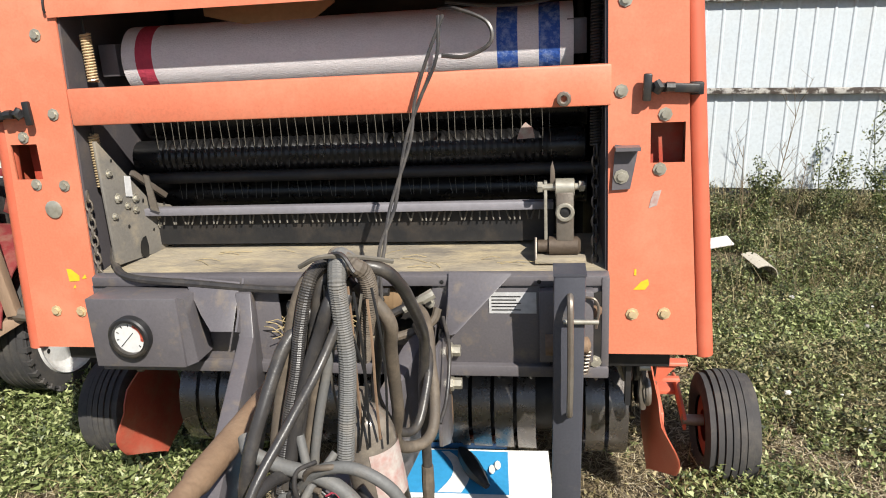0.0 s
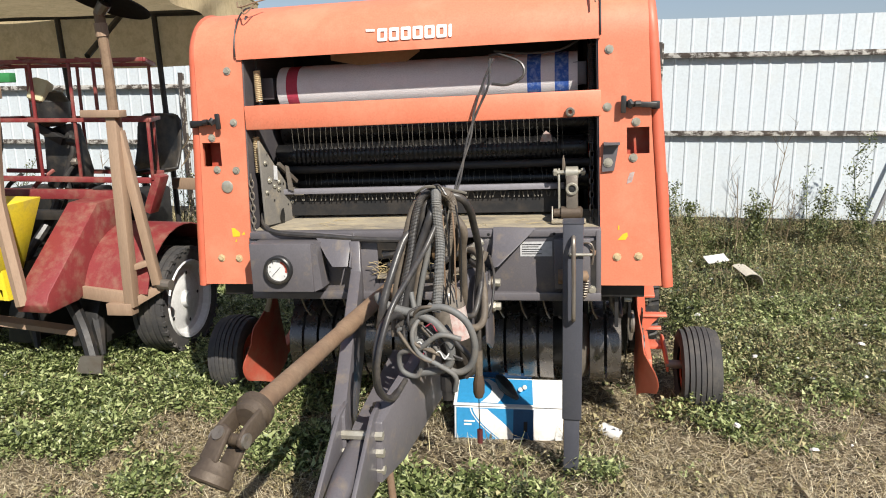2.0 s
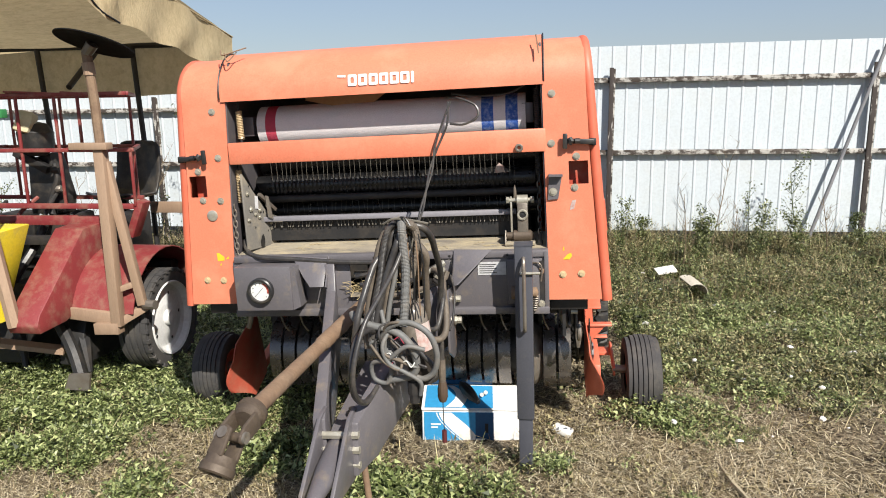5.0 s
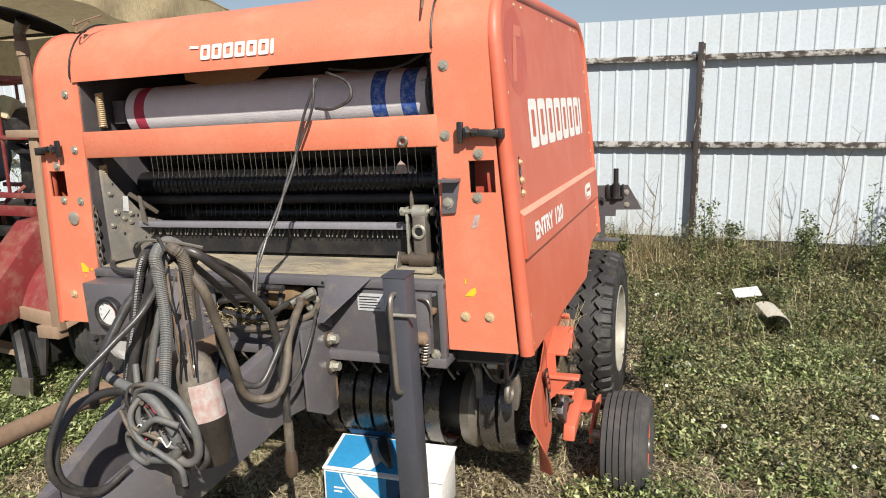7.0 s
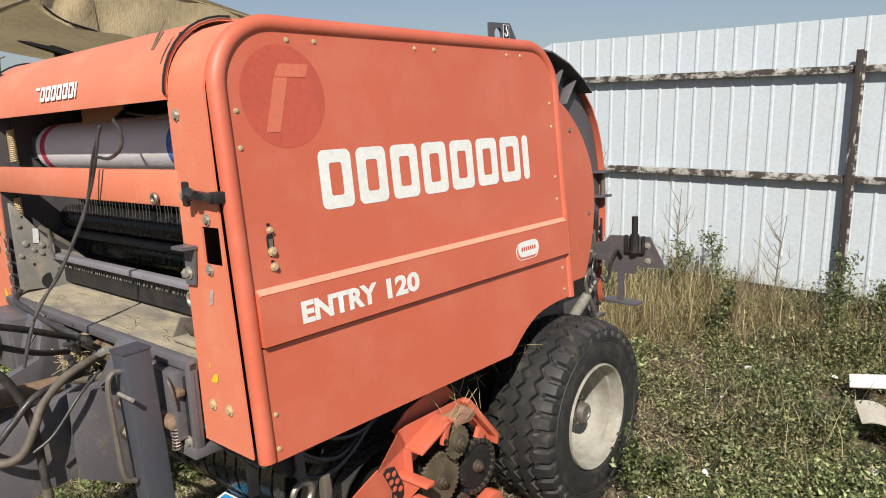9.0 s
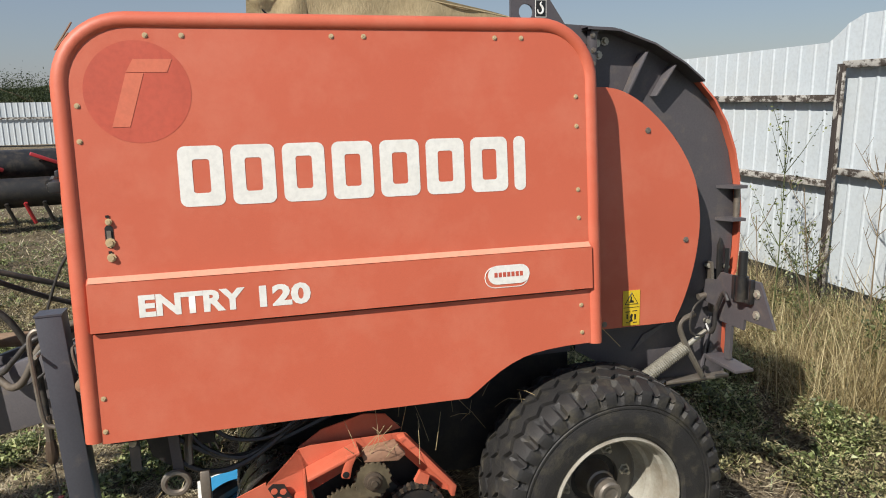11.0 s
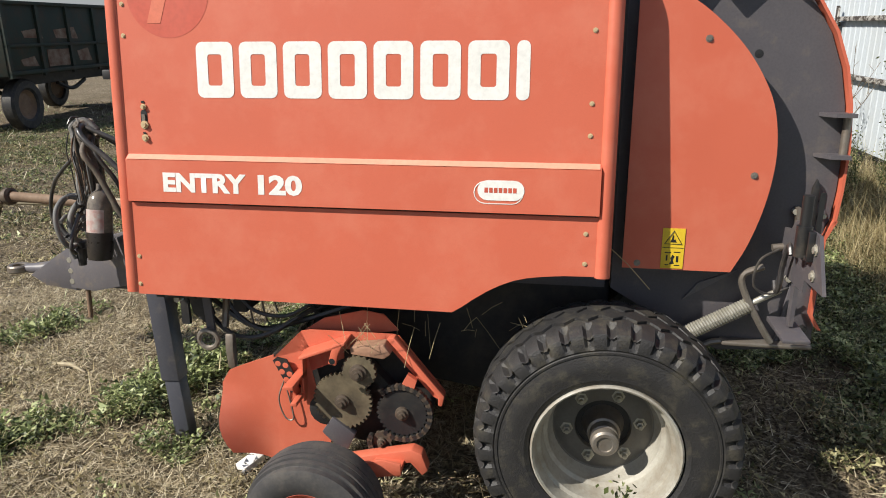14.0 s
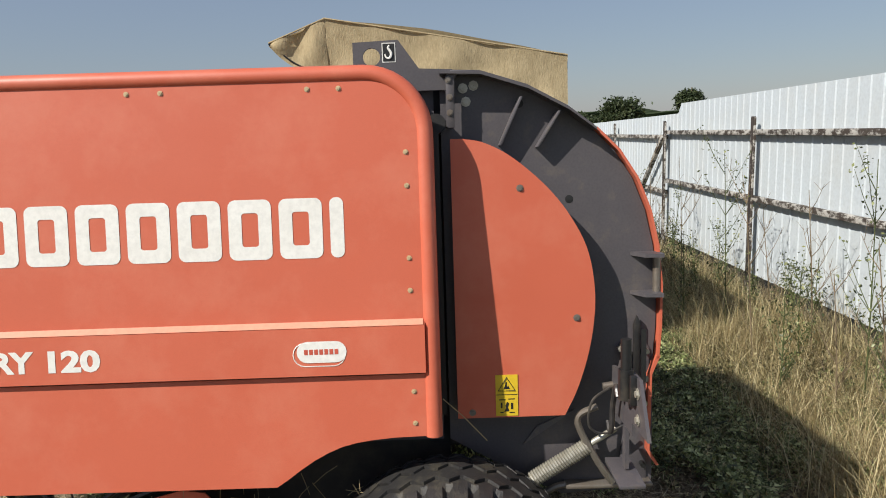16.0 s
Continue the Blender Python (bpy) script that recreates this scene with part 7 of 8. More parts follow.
def seat(x, y, z, turn):
    m = pose(x, y, z, 0, 0, turn)
    g1 = G()
    pr = [(-0.21, 0.012, 0.70), (-0.19, 0.022, 0.92), (-0.10, 0.0, 1.0), (0.12, 0.0, 1.0), (0.19, 0.05, 1.0), (0.225, 0.20, 1.02), (0.24, 0.34, 1.0), (0.247, 0.40, 0.95), (0.250, 0.435, 0.82), (0.251, 0.448, 0.60)]
    vs, nn = [], 9
    for y_, z_, w_ in pr:
        for i in range(nn):
            u = -1 + 2 * i / (nn - 1)
            vs.append(m @ Vector((u * 0.215 * w_, y_ - 0.05 * u * u * (z_ > 0.03), z_ + 0.04 * u * u * (z_ <= 0.05))))
    g1.add(vs, [(r * nn + i, r * nn + i + 1, (r + 1) * nn + i + 1, (r + 1) * nn + i) for r in range(len(pr) - 1) for i in range(nn - 1)])
    bm = bmesh.new()
    bv = [bm.verts.new(p) for p in g1.v]
    for f in g1.f:
        bm.faces.new([bv[i] for i in f])
    bmesh.ops.recalc_face_normals(bm, faces=bm.faces)
    bmesh.ops.solidify(bm, geom=bm.faces[:], thickness=0.018)
    me_ = bpy.data.meshes.new("seat")
    bm.to_mesh(me_)
    bm.free()
    me_.materials.append(SEATB)
    me_.polygons.foreach_set("use_smooth", [True] * len(me_.polygons))
    ob_ = new("seat", me_)
    ob_.parent = planter
    tagged(ob_, "black moulded plastic seat")


seat(-2.58, 1.97, 1.02, -12)
seat(-4.14, 1.97, 1.02, 4)
for x in (-2.58, -4.14):
    bar((x, 1.97, 0.62), (x, 1.97, 1.03), 0.04, DARK, "seat_post")
# yellow hopper and tan leg in front of it
part("hopper", G().prism([(0.42, 1.0), (0.80, 1.02), (0.74, 0.60), (0.60, 0.52), (0.52, 0.58)], lambda u, v, k: ((-4.2, -2.49 - 0.30 * (1.02 - v))[k], u, v)), YELP, planter, "bright yellow sheet hopper", bevel=0.006)
part("hopper_lid", G().box((-4.1, 0.45, 1.0), (-2.72, 0.74, 1.03)), SEATB, planter)
part("hopper_rail", G().box((-4.2, 0.44, 0.49), (-2.50, 0.50, 0.555)), YELP, planter, bevel=0.004)
part("hopper_rail", G().prism([(-2.50, 0.49), (-2.47, 0.49), (-2.49, 0.66), (-2.54, 0.60)], lambda u, v, k: (u, 0.44 + 0.06 * k, v)), YELP, planter)
part("hopper_brace", G().tube(smooth_path([(-3.2, 0.45, 0.75), (-2.95, 0.43, 0.66), (-2.70, 0.45, 0.56)], 5), 0.02, 8), TAN, planter)
part("front_leg", G().tube(smooth_path([(-2.50, 0.55, 1.62), (-2.52, 0.52, 1.15), (-2.50, 0.50, 0.95), (-2.40, 0.46, 0.46)], 4), 0.038, 6), TAN, planter)
bar((-3.6, 0.55, 1.60), (-2.46, 0.55, 1.61), 0.06, TAN, "top_rail")
bar((-3.6, 0.60, 1.68), (-2.40, 0.60, 1.69), 0.05, GRNP, "green_rail")
bar((-2.78, 0.62, 1.70), (-2.80, 0.66, 2.1), 0.07, GRNP, "green_post")
part("tread_board", G().beam((-3.3, 0.55, 0.38), (-2.35, 0.80, 0.20), 0.10, 0.03), TAN, planter)
part("skid", G().tube(smooth_path([(-2.45, 0.85, 0.45), (-2.25, 0.72, 0.25), (-2.15, 0.65, 0.05)], 4), 0.04, 8), DARK, planter)
part("foot_plate", G().prism([(-2.24, 0.02), (-2.08, 0.02), (-2.06, 0.13), (-2.20, 0.12)], lambda u, v, k: (u, 0.60 + 0.02 * k, v)), WORN, planter)

# canopy on poles
canopy = thing("canopy", "burlap canopy on dark poles over the planting machine", "canopy")
cl = []
nx, ny = 26, 18
for i in range(nx):
    for j in range(ny):
        u, v = i / (nx - 1), j / (ny - 1)
        x = -1.83 - 4.0 * u
        y = 0.92 + 1.55 * v
        z = 2.535 - 0.27 * v + 0.03 * math.sin(u * 9 + v * 3) * math.sin(v * 3.1) + 0.02 * noise.noise(Vector((x * 2, y * 2, 0))) - 0.06 * math.sin(u * 3.14)
        cl.append((x, y, z))
part("roof_cloth", G().add(cl, [(i * ny + j, (i + 1) * ny + j, (i + 1) * ny + j + 1, i * ny + j + 1) for i in range(nx - 1) for j in range(ny - 1)]), TARP, canopy, smooth=60)


def valance(a, b, za, zb, drop_a, drop_b, name, wav=0.015, rows=6, n=30):
    vs = []
    for i in range(n):
        t = i / (n - 1)
        p = Vector(a).lerp(Vector(b), t)
        z = za + (zb - za) * t
        dr = drop_a + (drop_b - drop_a) * t
        for k in range(rows):
            s_ = k / (rows - 1)
            out = wav * math.sin(t * 23 + k) * s_ + 0.03 * noise.noise(Vector((t * 5, s_ * 2, a[0])))
            d_ = (Vector(b) - Vector(a)).normalized()
            vs.append((p.x + out * d_.y, p.y - out * d_.x, z - dr * s_ + 0.01 * math.sin(t * 17) * s_))
    return part(name, G().add(vs, [(i * rows + k, (i + 1) * rows + k, (i + 1) * rows + k + 1, i * rows + k + 1) for i in range(n - 1) for k in range(rows - 1)]), TARP, canopy, smooth=60)


valance((-1.83, 0.92, 0), (-1.83, 2.47, 0), 2.535, 2.265, 0.33, 0.30, "side_cloth")
valance((-1.83, 2.47, 0), (-5.83, 2.47, 0), 2.265, 2.265, 0.44, 0.44, "back_cloth")
# the roof falls forward from its ridge, and a gusset of cloth closes the end
fs_ = []
for i in range(nx):
    for j in range(7):
        u, v = i / (nx - 1), j / 6
        fs_.append((-1.83 - 4.0 * u, 0.92 - 0.365 * v, 2.535 - 0.140 * v + 0.012 * math.sin(u * 21) * v - 0.06 * math.sin(u * 3.14) - 0.012 * math.sin(v * 3.14)))
part("front_cloth", G().add(fs_, [(i * 7 + j, (i + 1) * 7 + j, (i + 1) * 7 + j + 1, i * 7 + j + 1) for i in range(nx - 1) for j in range(6)]), TARP, canopy, smooth=60)
gus = []
for i in range(9):
    t = i / 8
    top_, low = Vector((0, 0.92 - 0.365 * t, 2.535 - 0.140 * t)), Vector((0, 0.93 - 0.375 * t ** 0.8, 2.205 + 0.175 * t ** 2.2))
    for k in range(6):
        p = top_.lerp(low, k / 5)
        gus.append((-1.832 + 0.035 * math.sin(t * 9.5) * math.sin(k * 0.62 + 0.3), p.y, p.z))
part("end_gusset", G().add(gus, [(i * 6 + k, (i + 1) * 6 + k, (i + 1) * 6 + k + 1, i * 6 + k + 1) for i in range(8) for k in range(5)]), TARP, canopy, smooth=60)
part("hem_cord", G().tube(smooth_path([(-1.83, 0.555, 2.393), (-1.832, 0.64, 2.325), (-1.83, 0.75, 2.25), (-1.83, 0.92, 2.205)], 4), 0.006, 6), INK, canopy)
part("hem_cord", G().tube([(-1.825, 0.555, 2.398), (-1.825, 0.92, 2.540), (-1.825, 1.7, 2.405), (-1.825, 2.47, 2.270)], 0.006, 6), TARP, canopy)
for a, b in (((-1.88, 2.42, 2.22), (-5.8, 2.42, 2.22)), ((-1.88, 0.9, 2.51), (-5.8, 0.9, 2.51)), ((-1.88, 0.9, 2.51), (-1.88, 2.42, 2.22)), ((-2.62, 2.42, 0.95), (-2.67, 2.42, 2.22)), ((-3.4, 2.42, 0.0), (-3.52, 2.42, 2.22)), ((-2.9, 1.9, 1.88), (-2.95, 2.42, 2.22)), ((-4.6, 0.9, 0.0), (-4.6, 0.9, 2.51)), ((-4.6, 2.42, 0), (-4.6, 2.42, 2.22)), ((-2.60, 2.42, 0.0), (-2.62, 2.42, 0.95))):
    part("pole", G().rod(a, b, 0.022, 8), DARK, canopy)

# ---- distance ----
trailer = thing("farm_trailer", "dark green high-sided farm trailer with rusty chassis", "trailer", pose(-7.95, -7.9, -0.08, 0, 0, 6))
part("body", G().box((-6.0, -2.3, 0.98), (0.0, 0.0, 2.22)), GRN2, trailer, bevel=0.02)
for k in range(7):
    part("stake", G().box((-0.10 - 0.95 * k, 0.0, 0.95), (-0.02 - 0.95 * k, 0.05, 2.22)), GRN2, trailer)
part("rust_panel", G().box((-1.9, 0.001, 1.10), (-1.2, 0.012, 1.40)), FLAKED, trailer, "peeling pale panel")
part("chassis", G().box((-6.0, -1.8, 0.75), (-0.1, -0.5, 0.98)), DARK, trailer)
part("side_rail", G().box((-6.0, 0.0, 1.00), (-0.02, 0.06, 1.07)), GRN2, trailer, bevel=0.01)
part("side_rail", G().box((-6.0, 0.0, 1.46), (-0.02, 0.05, 1.52)), GRN2, trailer, bevel=0.01)
part("side_rail", G().box((-6.0, 0.0, 2.17), (-0.02, 0.06, 2.23)), GRN2, trailer, bevel=0.01)
for k_, (u0, u1, z0, z1) in enumerate(((-1.15, -0.55, 1.60, 1.78), (-2.3, -1.5, 1.58, 1.80), (-0.9, -0.4, 1.12, 1.30), (-2.7, -2.2, 1.15, 1.40))):
    part("rust_patch", G().prism([(u0, z0), (u1 - 0.06, z0 + 0.02), (u1, z1 - 0.05), (u0 + 0.1, z1)], lambda u, v, q: (u, 0.0005 + 0.004 * q, v)), FLAKED, trailer)
for wx in (-0.7, -2.6):
    part("leaf_spring", G().tube(smooth_path([(wx - 0.5, -0.45, 0.74), (wx, -0.45, 0.60), (wx + 0.5, -0.45, 0.74)], 5), 0.04, 6), DARK, trailer)
part("drawbar", G().beam((-0.2, -1.15, 0.70), (1.3, -1.15, 0.50), 0.12, 0.12), DARK, trailer)
for wx in (-0.62, -4.6):
    for wy in (-0.25, -2.1):
        tw = part("wheel", G().lathe([(-0.09, 0.26), (-0.12, 0.30), (-0.12, 0.42), (-0.08, 0.46), (0.08, 0.46), (0.12, 0.42), (0.12, 0.30), (0.09, 0.26)], (wx, wy, 0.46), "y", 26), RUBBER, trailer)
        part("rim", G().lathe([(0.08, 0.27), (0.03, 0.20), (0.03, 0.0005)], (wx, wy, 0.46), "y", 20), RUST, tw)
roller = thing("field_roller", "black roller with red arms in the far grass", "farm machine", pose(-9.3, -2.75, 0, 0, 0, 15))
part("drum", G().lathe([(-2.2, 0.05), (-2.2, 0.24), (0.9, 0.24), (0.9, 0.05)], (0, 0, 0.86), "y", 24), SEATB, roller)
part("drum", G().lathe([(-2.4, 0.05), (-2.4, 0.22), (1.0, 0.22), (1.0, 0.05)], (0.6, 0, 0.50), "y", 24), DARK, roller)
REDF = mat("bright_red_paint", (0.42, 0.03, 0.035), 0.45, scale=6)
for yy in (-0.55, 0.35, 0.9):
    part("arm", G().beam((0.35, yy - 0.35, 1.05), (0.32, yy + 0.18, 0.82), 0.05, 0.17, (1, 0, 0)), REDF, roller, bevel=0.01)
    part("arm", G().beam((0.36, yy + 0.0, 0.72), (0.33, yy + 0.45, 0.42), 0.05, 0.17, (1, 0, 0)), REDF, roller, bevel=0.01)
    part("link", G().box((0.33, yy + 0.02, 0.66), (0.40, yy + 0.12, 0.90)), YELP if yy < 0 else REDF, roller)
for k in range(14):
    yy = -2.2 + 0.24 * k
    part("tine", G().tube([(0.4, yy, 0.55), (0.8, yy - 0.1, 0.35), (0.7, yy, 0.05)], 0.03, 6), DARK if k % 3 else REDF, roller)
back = thing("far_fence", "far white sheet metal fence with dark rail", "fence", kind="structure")
for k in range(36):
    y = -46 + 2.0 * k
    part("panel", G().prism([(y + 0.25 * i + d, h) for i in range(8) for d, h in ((0, 0), (0.16, 0), (0.19, 0.03), (0.22, 0.03))] + [(y + 2.0, 0), (y + 2.0, -0.01), (y, -0.01)], lambda u, v, q: (-34 + v, u, 1.92 * q)), FENCE, back, smooth=0)
part("rail", G().box((-33.93, -46, 1.18), (-33.88, 26, 1.26)), RAIL, back)


def foliage(n, spread, size, seed, squash=0.8):
    rg = np.random.default_rng(seed)
    cl_ = rg.normal(0, 1, (max(4, n // 60), 3))
    cl_ /= np.linalg.norm(cl_, axis=1)[:, None]
    cl_ *= rg.uniform(0.35, 1.0, (len(cl_), 1))
    cen = cl_[rg.integers(0, len(cl_), n)] + rg.normal(0, 0.17, (n, 3))
    cen *= np.array([1, 1, squash]) * spread
    d1 = rg.normal(0, 1, (n, 3))
    d1 /= np.linalg.norm(d1, axis=1)[:, None]
    d2 = np.cross(d1, rg.normal(0, 1, (n, 3)))
    d2 /= np.linalg.norm(d2, axis=1)[:, None]
    s_ = size * rg.uniform(0.6, 1.4, (n, 1))
    v = np.stack([cen - d1 * s_, cen + d2 * s_ * 0.45, cen + d1 * s_, cen - d2 * s_ * 0.45], 1).reshape(-1, 3)
    return v, np.arange(4 * n).reshape(-1, 4)


def tree(x, y, h, crown, seed):
    t = thing("tree", "dark green leafy tree beyond the fence", "tree", pose(x, y, 0), group="far trees")
    rg = random.Random(seed)
    g_ = G().tube(smooth_path([(0, 0, -0.2), (0.05, 0, h * 0.3), (0.0, 0.1, h * 0.62), (0.1, 0.05, h * 0.9)], 4), [0.16 * (1 - 0.065 * i) for i in range(13)], 8)
    for k in range(7):
        a, z = rg.uniform(0, 6.28), h * rg.uniform(0.4, 0.8)
        e = Vector((math.cos(a) * crown * 0.7, math.sin(a) * crown * 0.7, z + crown * 0.35))
        g_.tube([(0, 0.05, z), e * 0.5 + Vector((0, 0, z * 0.5 + 0.1)), e], [0.06, 0.04, 0.015], 6)
    part("trunk", g_, BARK, t)
    v, f = foliage(9000, crown, 0.075, seed)
    v = v + np.array([0, 0, h * 0.75])
    cr = new("crown", raw("crown", v, f, TREELEAF))
    cr.parent = t
    return t


tree(-30, 10.2, 3.15, 0.95, 1)
tree(-30.5, 13.5, 3.9, 0.58, 2)
tree(-31, 8.6, 2.3, 0.9, 3)
tree(-62, -19.5, 2.9, 3.2, 4)
tree(-60, -15.5, 2.6, 3.0, 5)
v, f = foliage(9000, 1.0, 0.5, 9, 0.25)
v = v * np.array([5, 60, 3.6]) + np.array([-75, -20, 1.0])
tagged(new("far_woods", raw("far_woods", v, f, TREELEAF)), "low dark green woods along the horizon", "woods", kind="stuff")


# ---- weeds, straw and grass ----
RG = np.random.default_rng(7)


def fbm(x, y, s, seed):
    r = np.random.default_rng(seed)
    t = np.zeros_like(x)
    for o in range(4):
        for k in range(3):
            a, p = r.uniform(0, 6.28), r.uniform(0, 6.28)
            t += np.sin((x * math.cos(a) + y * math.sin(a)) * s * 2 ** o + p) / 2 ** o
    return t / 5.6


# clumps of weeds in the open: middle, half lengths and strength
CLUMPS = [(-1.26, -0.42, 0.17, 0.13, 1.0), (-1.55, -1.02, 0.36, 0.26, 1.0), (-0.92, -0.95, 0.26, 0.13, 0.85), (0.25, -0.25, 0.42, 0.24, 1.0), (0.74, -0.64, 0.16, 0.12, 1.0), (1.42, 0.52, 0.34, 0.30, 0.9),
          (-0.62, -0.02, 0.30, 0.20, 0.8), (1.25, -0.35, 0.20, 0.10, 0.6), (-2.4, -1.4, 0.5, 0.3, 0.8), (0.62, 0.02, 0.24, 0.18, 0.7), (0.75, -1.15, 0.3, 0.15, 0.6), (-0.35, -1.5, 0.3, 0.2, 0.6)]


def green_at(x, y):
    """How thick the green ground cover is."""
    x, y = x + 0.10 * fbm(x, y, 4.7, 78) + 0.12 * fbm(x, y, 1.9, 76), y + 0.12 * fbm(x, y, 4.1, 77) + 0.20 * fbm(x, y, 1.7, 79)
    lush = np.clip((y - np.where(x < -1.6, -0.55, 0.12) + 0.5 * np.clip(-1.9 - x, 0, 0.6)) / 0.35, 0, 1) * np.clip((-0.35 - x) / 0.3, 0, 1)
    bank = 0.85 * np.clip((x - 1.05) / 0.4, 0, 1) * np.clip((y - 0.55 + 0.25 * np.clip(x - 1.6, -1, 1)) / 0.6, 0, 1)
    back = 0.50 * np.clip((y - 2.3) / 0.4, 0, 1)
    d = np.maximum(np.maximum(lush, bank), back)
    for cx, cy, rx, ry, k in CLUMPS:
        d = np.maximum(d, k * np.clip(1.55 - np.hypot((x - cx) / rx, (y - cy) / ry), 0, 1))
    d = d + 0.10 + 0.30 * fbm(x, y, 2.0, 21) + 0.20 * fbm(x, y, 6.0, 22)
    return np.clip(d, 0, 1)


def clear_of(x, y):
    """Away from tyres, stand and boxes."""
    ok = ~((np.abs(np.abs(x) - 0.98) < 0.19) & (np.abs(y - 1.59) < 0.20))
    ok &= ~((np.abs(np.abs(x) - 1.235) < 0.12) & (np.abs(y - 0.72) < 0.12))
    ok &= ~((np.abs(x - 0.30) < 0.28) & (np.abs(y - 0.32) < 0.17))
    ok &= np.hypot(x - 1.78, y - 3.33) > 0.24
    ok &= np.hypot(x - 1.90, y - 2.78) > 0.10
    return ok


def leaf_sheet(plants, per, size, reach, tall):
    """Small pointed leaves round each plant."""
    n = len(plants)
    base = np.repeat(plants, per, 0)
    a = RG.uniform(0, 6.283, n * per)
    r = reach * np.sqrt(RG.uniform(0, 1, n * per))
    big = np.repeat(RG.uniform(0.6, 1.35, n), per) * RG.uniform(0.7, 1.3, n * per)
    cx, cy = base[:, 0] + r * np.cos(a), base[:, 1] + r * np.sin(a)
    mound = np.clip(0.75 + 1.1 * fbm(cx, cy, 11.0, 91), 0.15, 1.5)
    cz = ground_z(cx, cy) + tall * mound * RG.uniform(0.08, 1.0, n * per) ** 0.8 * np.repeat(RG.uniform(0.5, 1.2, n), per)
    yaw = a + RG.normal(0, 0.8, n * per)
    tilt = RG.normal(0.35, 0.45, n * per)
    roll = RG.normal(0, 0.5, n * per)
    d = np.stack([np.cos(yaw) * np.cos(tilt), np.sin(yaw) * np.cos(tilt), np.sin(tilt)], 1)
    s_ = np.stack([-np.sin(yaw) * np.cos(roll), np.cos(yaw) * np.cos(roll), np.sin(roll)], 1)
    c = np.stack([cx, cy, cz], 1)
    L_ = (size * big)[:, None]
    v = np.stack([c - d * L_ * 0.45 - s_ * L_ * 0.30, c - d * L_ * 0.35 + s_ * L_ * 0.34, c + d * L_ * 0.60], 1)
    return v.reshape(-1, 3), np.arange(3 * n * per).reshape(-1, 3)


def scatter(n, x0, x1, y0, y1, weight):
    x, y = RG.uniform(x0, x1, n), RG.uniform(y0, y1, n)
    k = (RG.uniform(0, 1, n) < weight(x, y)) & clear_of(x, y)
    return np.stack([x[k], y[k]], 1)


def fade(x, y):
    """Thins out with the distance from the machine."""
    return np.clip(1.25 - np.hypot(np.maximum(np.abs(x) - 2.5, 0), np.maximum(np.abs(y - 1) - 2.5, 0)) / 4.0, 0.0, 1)


def brown_at(x, y):
    """Patches where the growth has withered."""
    return np.clip(0.5 + 1.5 * fbm(x, y, 2.4, 43) + 0.6 * fbm(x, y, 7.0, 44), 0, 1) * np.maximum(np.clip((x - 0.9) / 0.5, 0.12, 1), 1.2 * np.clip((y - 2.1) / 0.4, 0, 1))


def cover_at(x, y):
    return np.clip((green_at(x, y) + 0.75 * fbm(x, y, 10.0, 23) + 0.3 * fbm(x, y, 24.0, 24) - 0.42) * 2.4, 0, 1) * fade(x, y)


pl = scatter(60000, -5.5, 6.0, -3.6, 4.58, lambda x, y: cover_at(x, y) * (1 - 0.85 * brown_at(x, y)))
v, f = leaf_sheet(pl, 28, 0.020, 0.050, 0.105)
tagged(new("weeds", raw("weeds", v, f, LEAF)), "low green broad-leaved weeds covering the yard", "weeds", kind="stuff")
pl = scatter(48000, -3.0, 5.5, -1.0, 4.58, lambda x, y: cover_at(x, y) * np.clip(brown_at(x, y) + 0.15, 0, 1))
v, f = leaf_sheet(pl, 22, 0.019, 0.055, 0.10)
tagged(new("weeds", raw("weeds", v, f, OLIVE)), "fading olive weeds among dead stems", "weeds", kind="stuff")
pl = scatter(17000, -4.5, 1.2, -1.6, 3.5, lambda x, y: np.clip(green_at(x, y) * 1.6 + 0.8 * fbm(x, y, 10.0, 23) - 0.95, 0, 1) * (x < 1.0))
v, f = leaf_sheet(pl, 20, 0.026, 0.045, 0.15)
tagged(new("weeds", raw("weeds", v, f, LEAF)), "lush clumps of bright green weeds", "weeds", kind="stuff")
pl = scatter(34000, -4.5, 5.5, -3.6, 4.58, lambda x, y: np.clip(0.30 + 1.2 * fbm(x, y, 3.6, 41), 0.06, 1) * fade(x, y) * np.clip(0.35 + brown_at(x, y), 0, 1))
v, f = leaf_sheet(pl, 14, 0.020, 0.06, 0.085)
tagged(new("withered_weeds", raw("withered_weeds", v, f, DRYLEAF)), "withered brown leaves among the weeds", "weeds", kind="stuff")
pl = scatter(16000, -13, 11, -12, 4.5, lambda x, y: np.clip(0.10 + 0.5 * green_at(x, y), 0, 1) * (1 - 0.8 * fade(x, y)))
v, f = leaf_sheet(pl, 14, 0.034, 0.10, 0.09)
tagged(new("weeds", raw("weeds", v, f, LEAF)), "scattered green weeds in the open yard", "weeds", kind="stuff")
pl = scatter(26000, -10, -1.6, -9, -0.6, lambda x, y: np.clip(0.22 + 0.9 * fbm(x, y, 1.1, 81) + 0.5 * fbm(x, y, 4.0, 82), 0.02, 1) * np.clip((-1.6 - x) / 1.5, 0, 1))
v, f = leaf_sheet(pl, 9, 0.030, 0.09, 0.06)
tagged(new("weeds", raw("weeds", v, f, BUSHLEAF)), "low dark weeds trodden into the open yard", "weeds", kind="stuff")
pl = scatter(30000, -10, -1.6, -9, -0.6, lambda x, y: np.clip(0.2 + 0.9 * fbm(x, y, 1.3, 83), 0.03, 1) * np.clip((-1.6 - x) / 1.5, 0, 1))
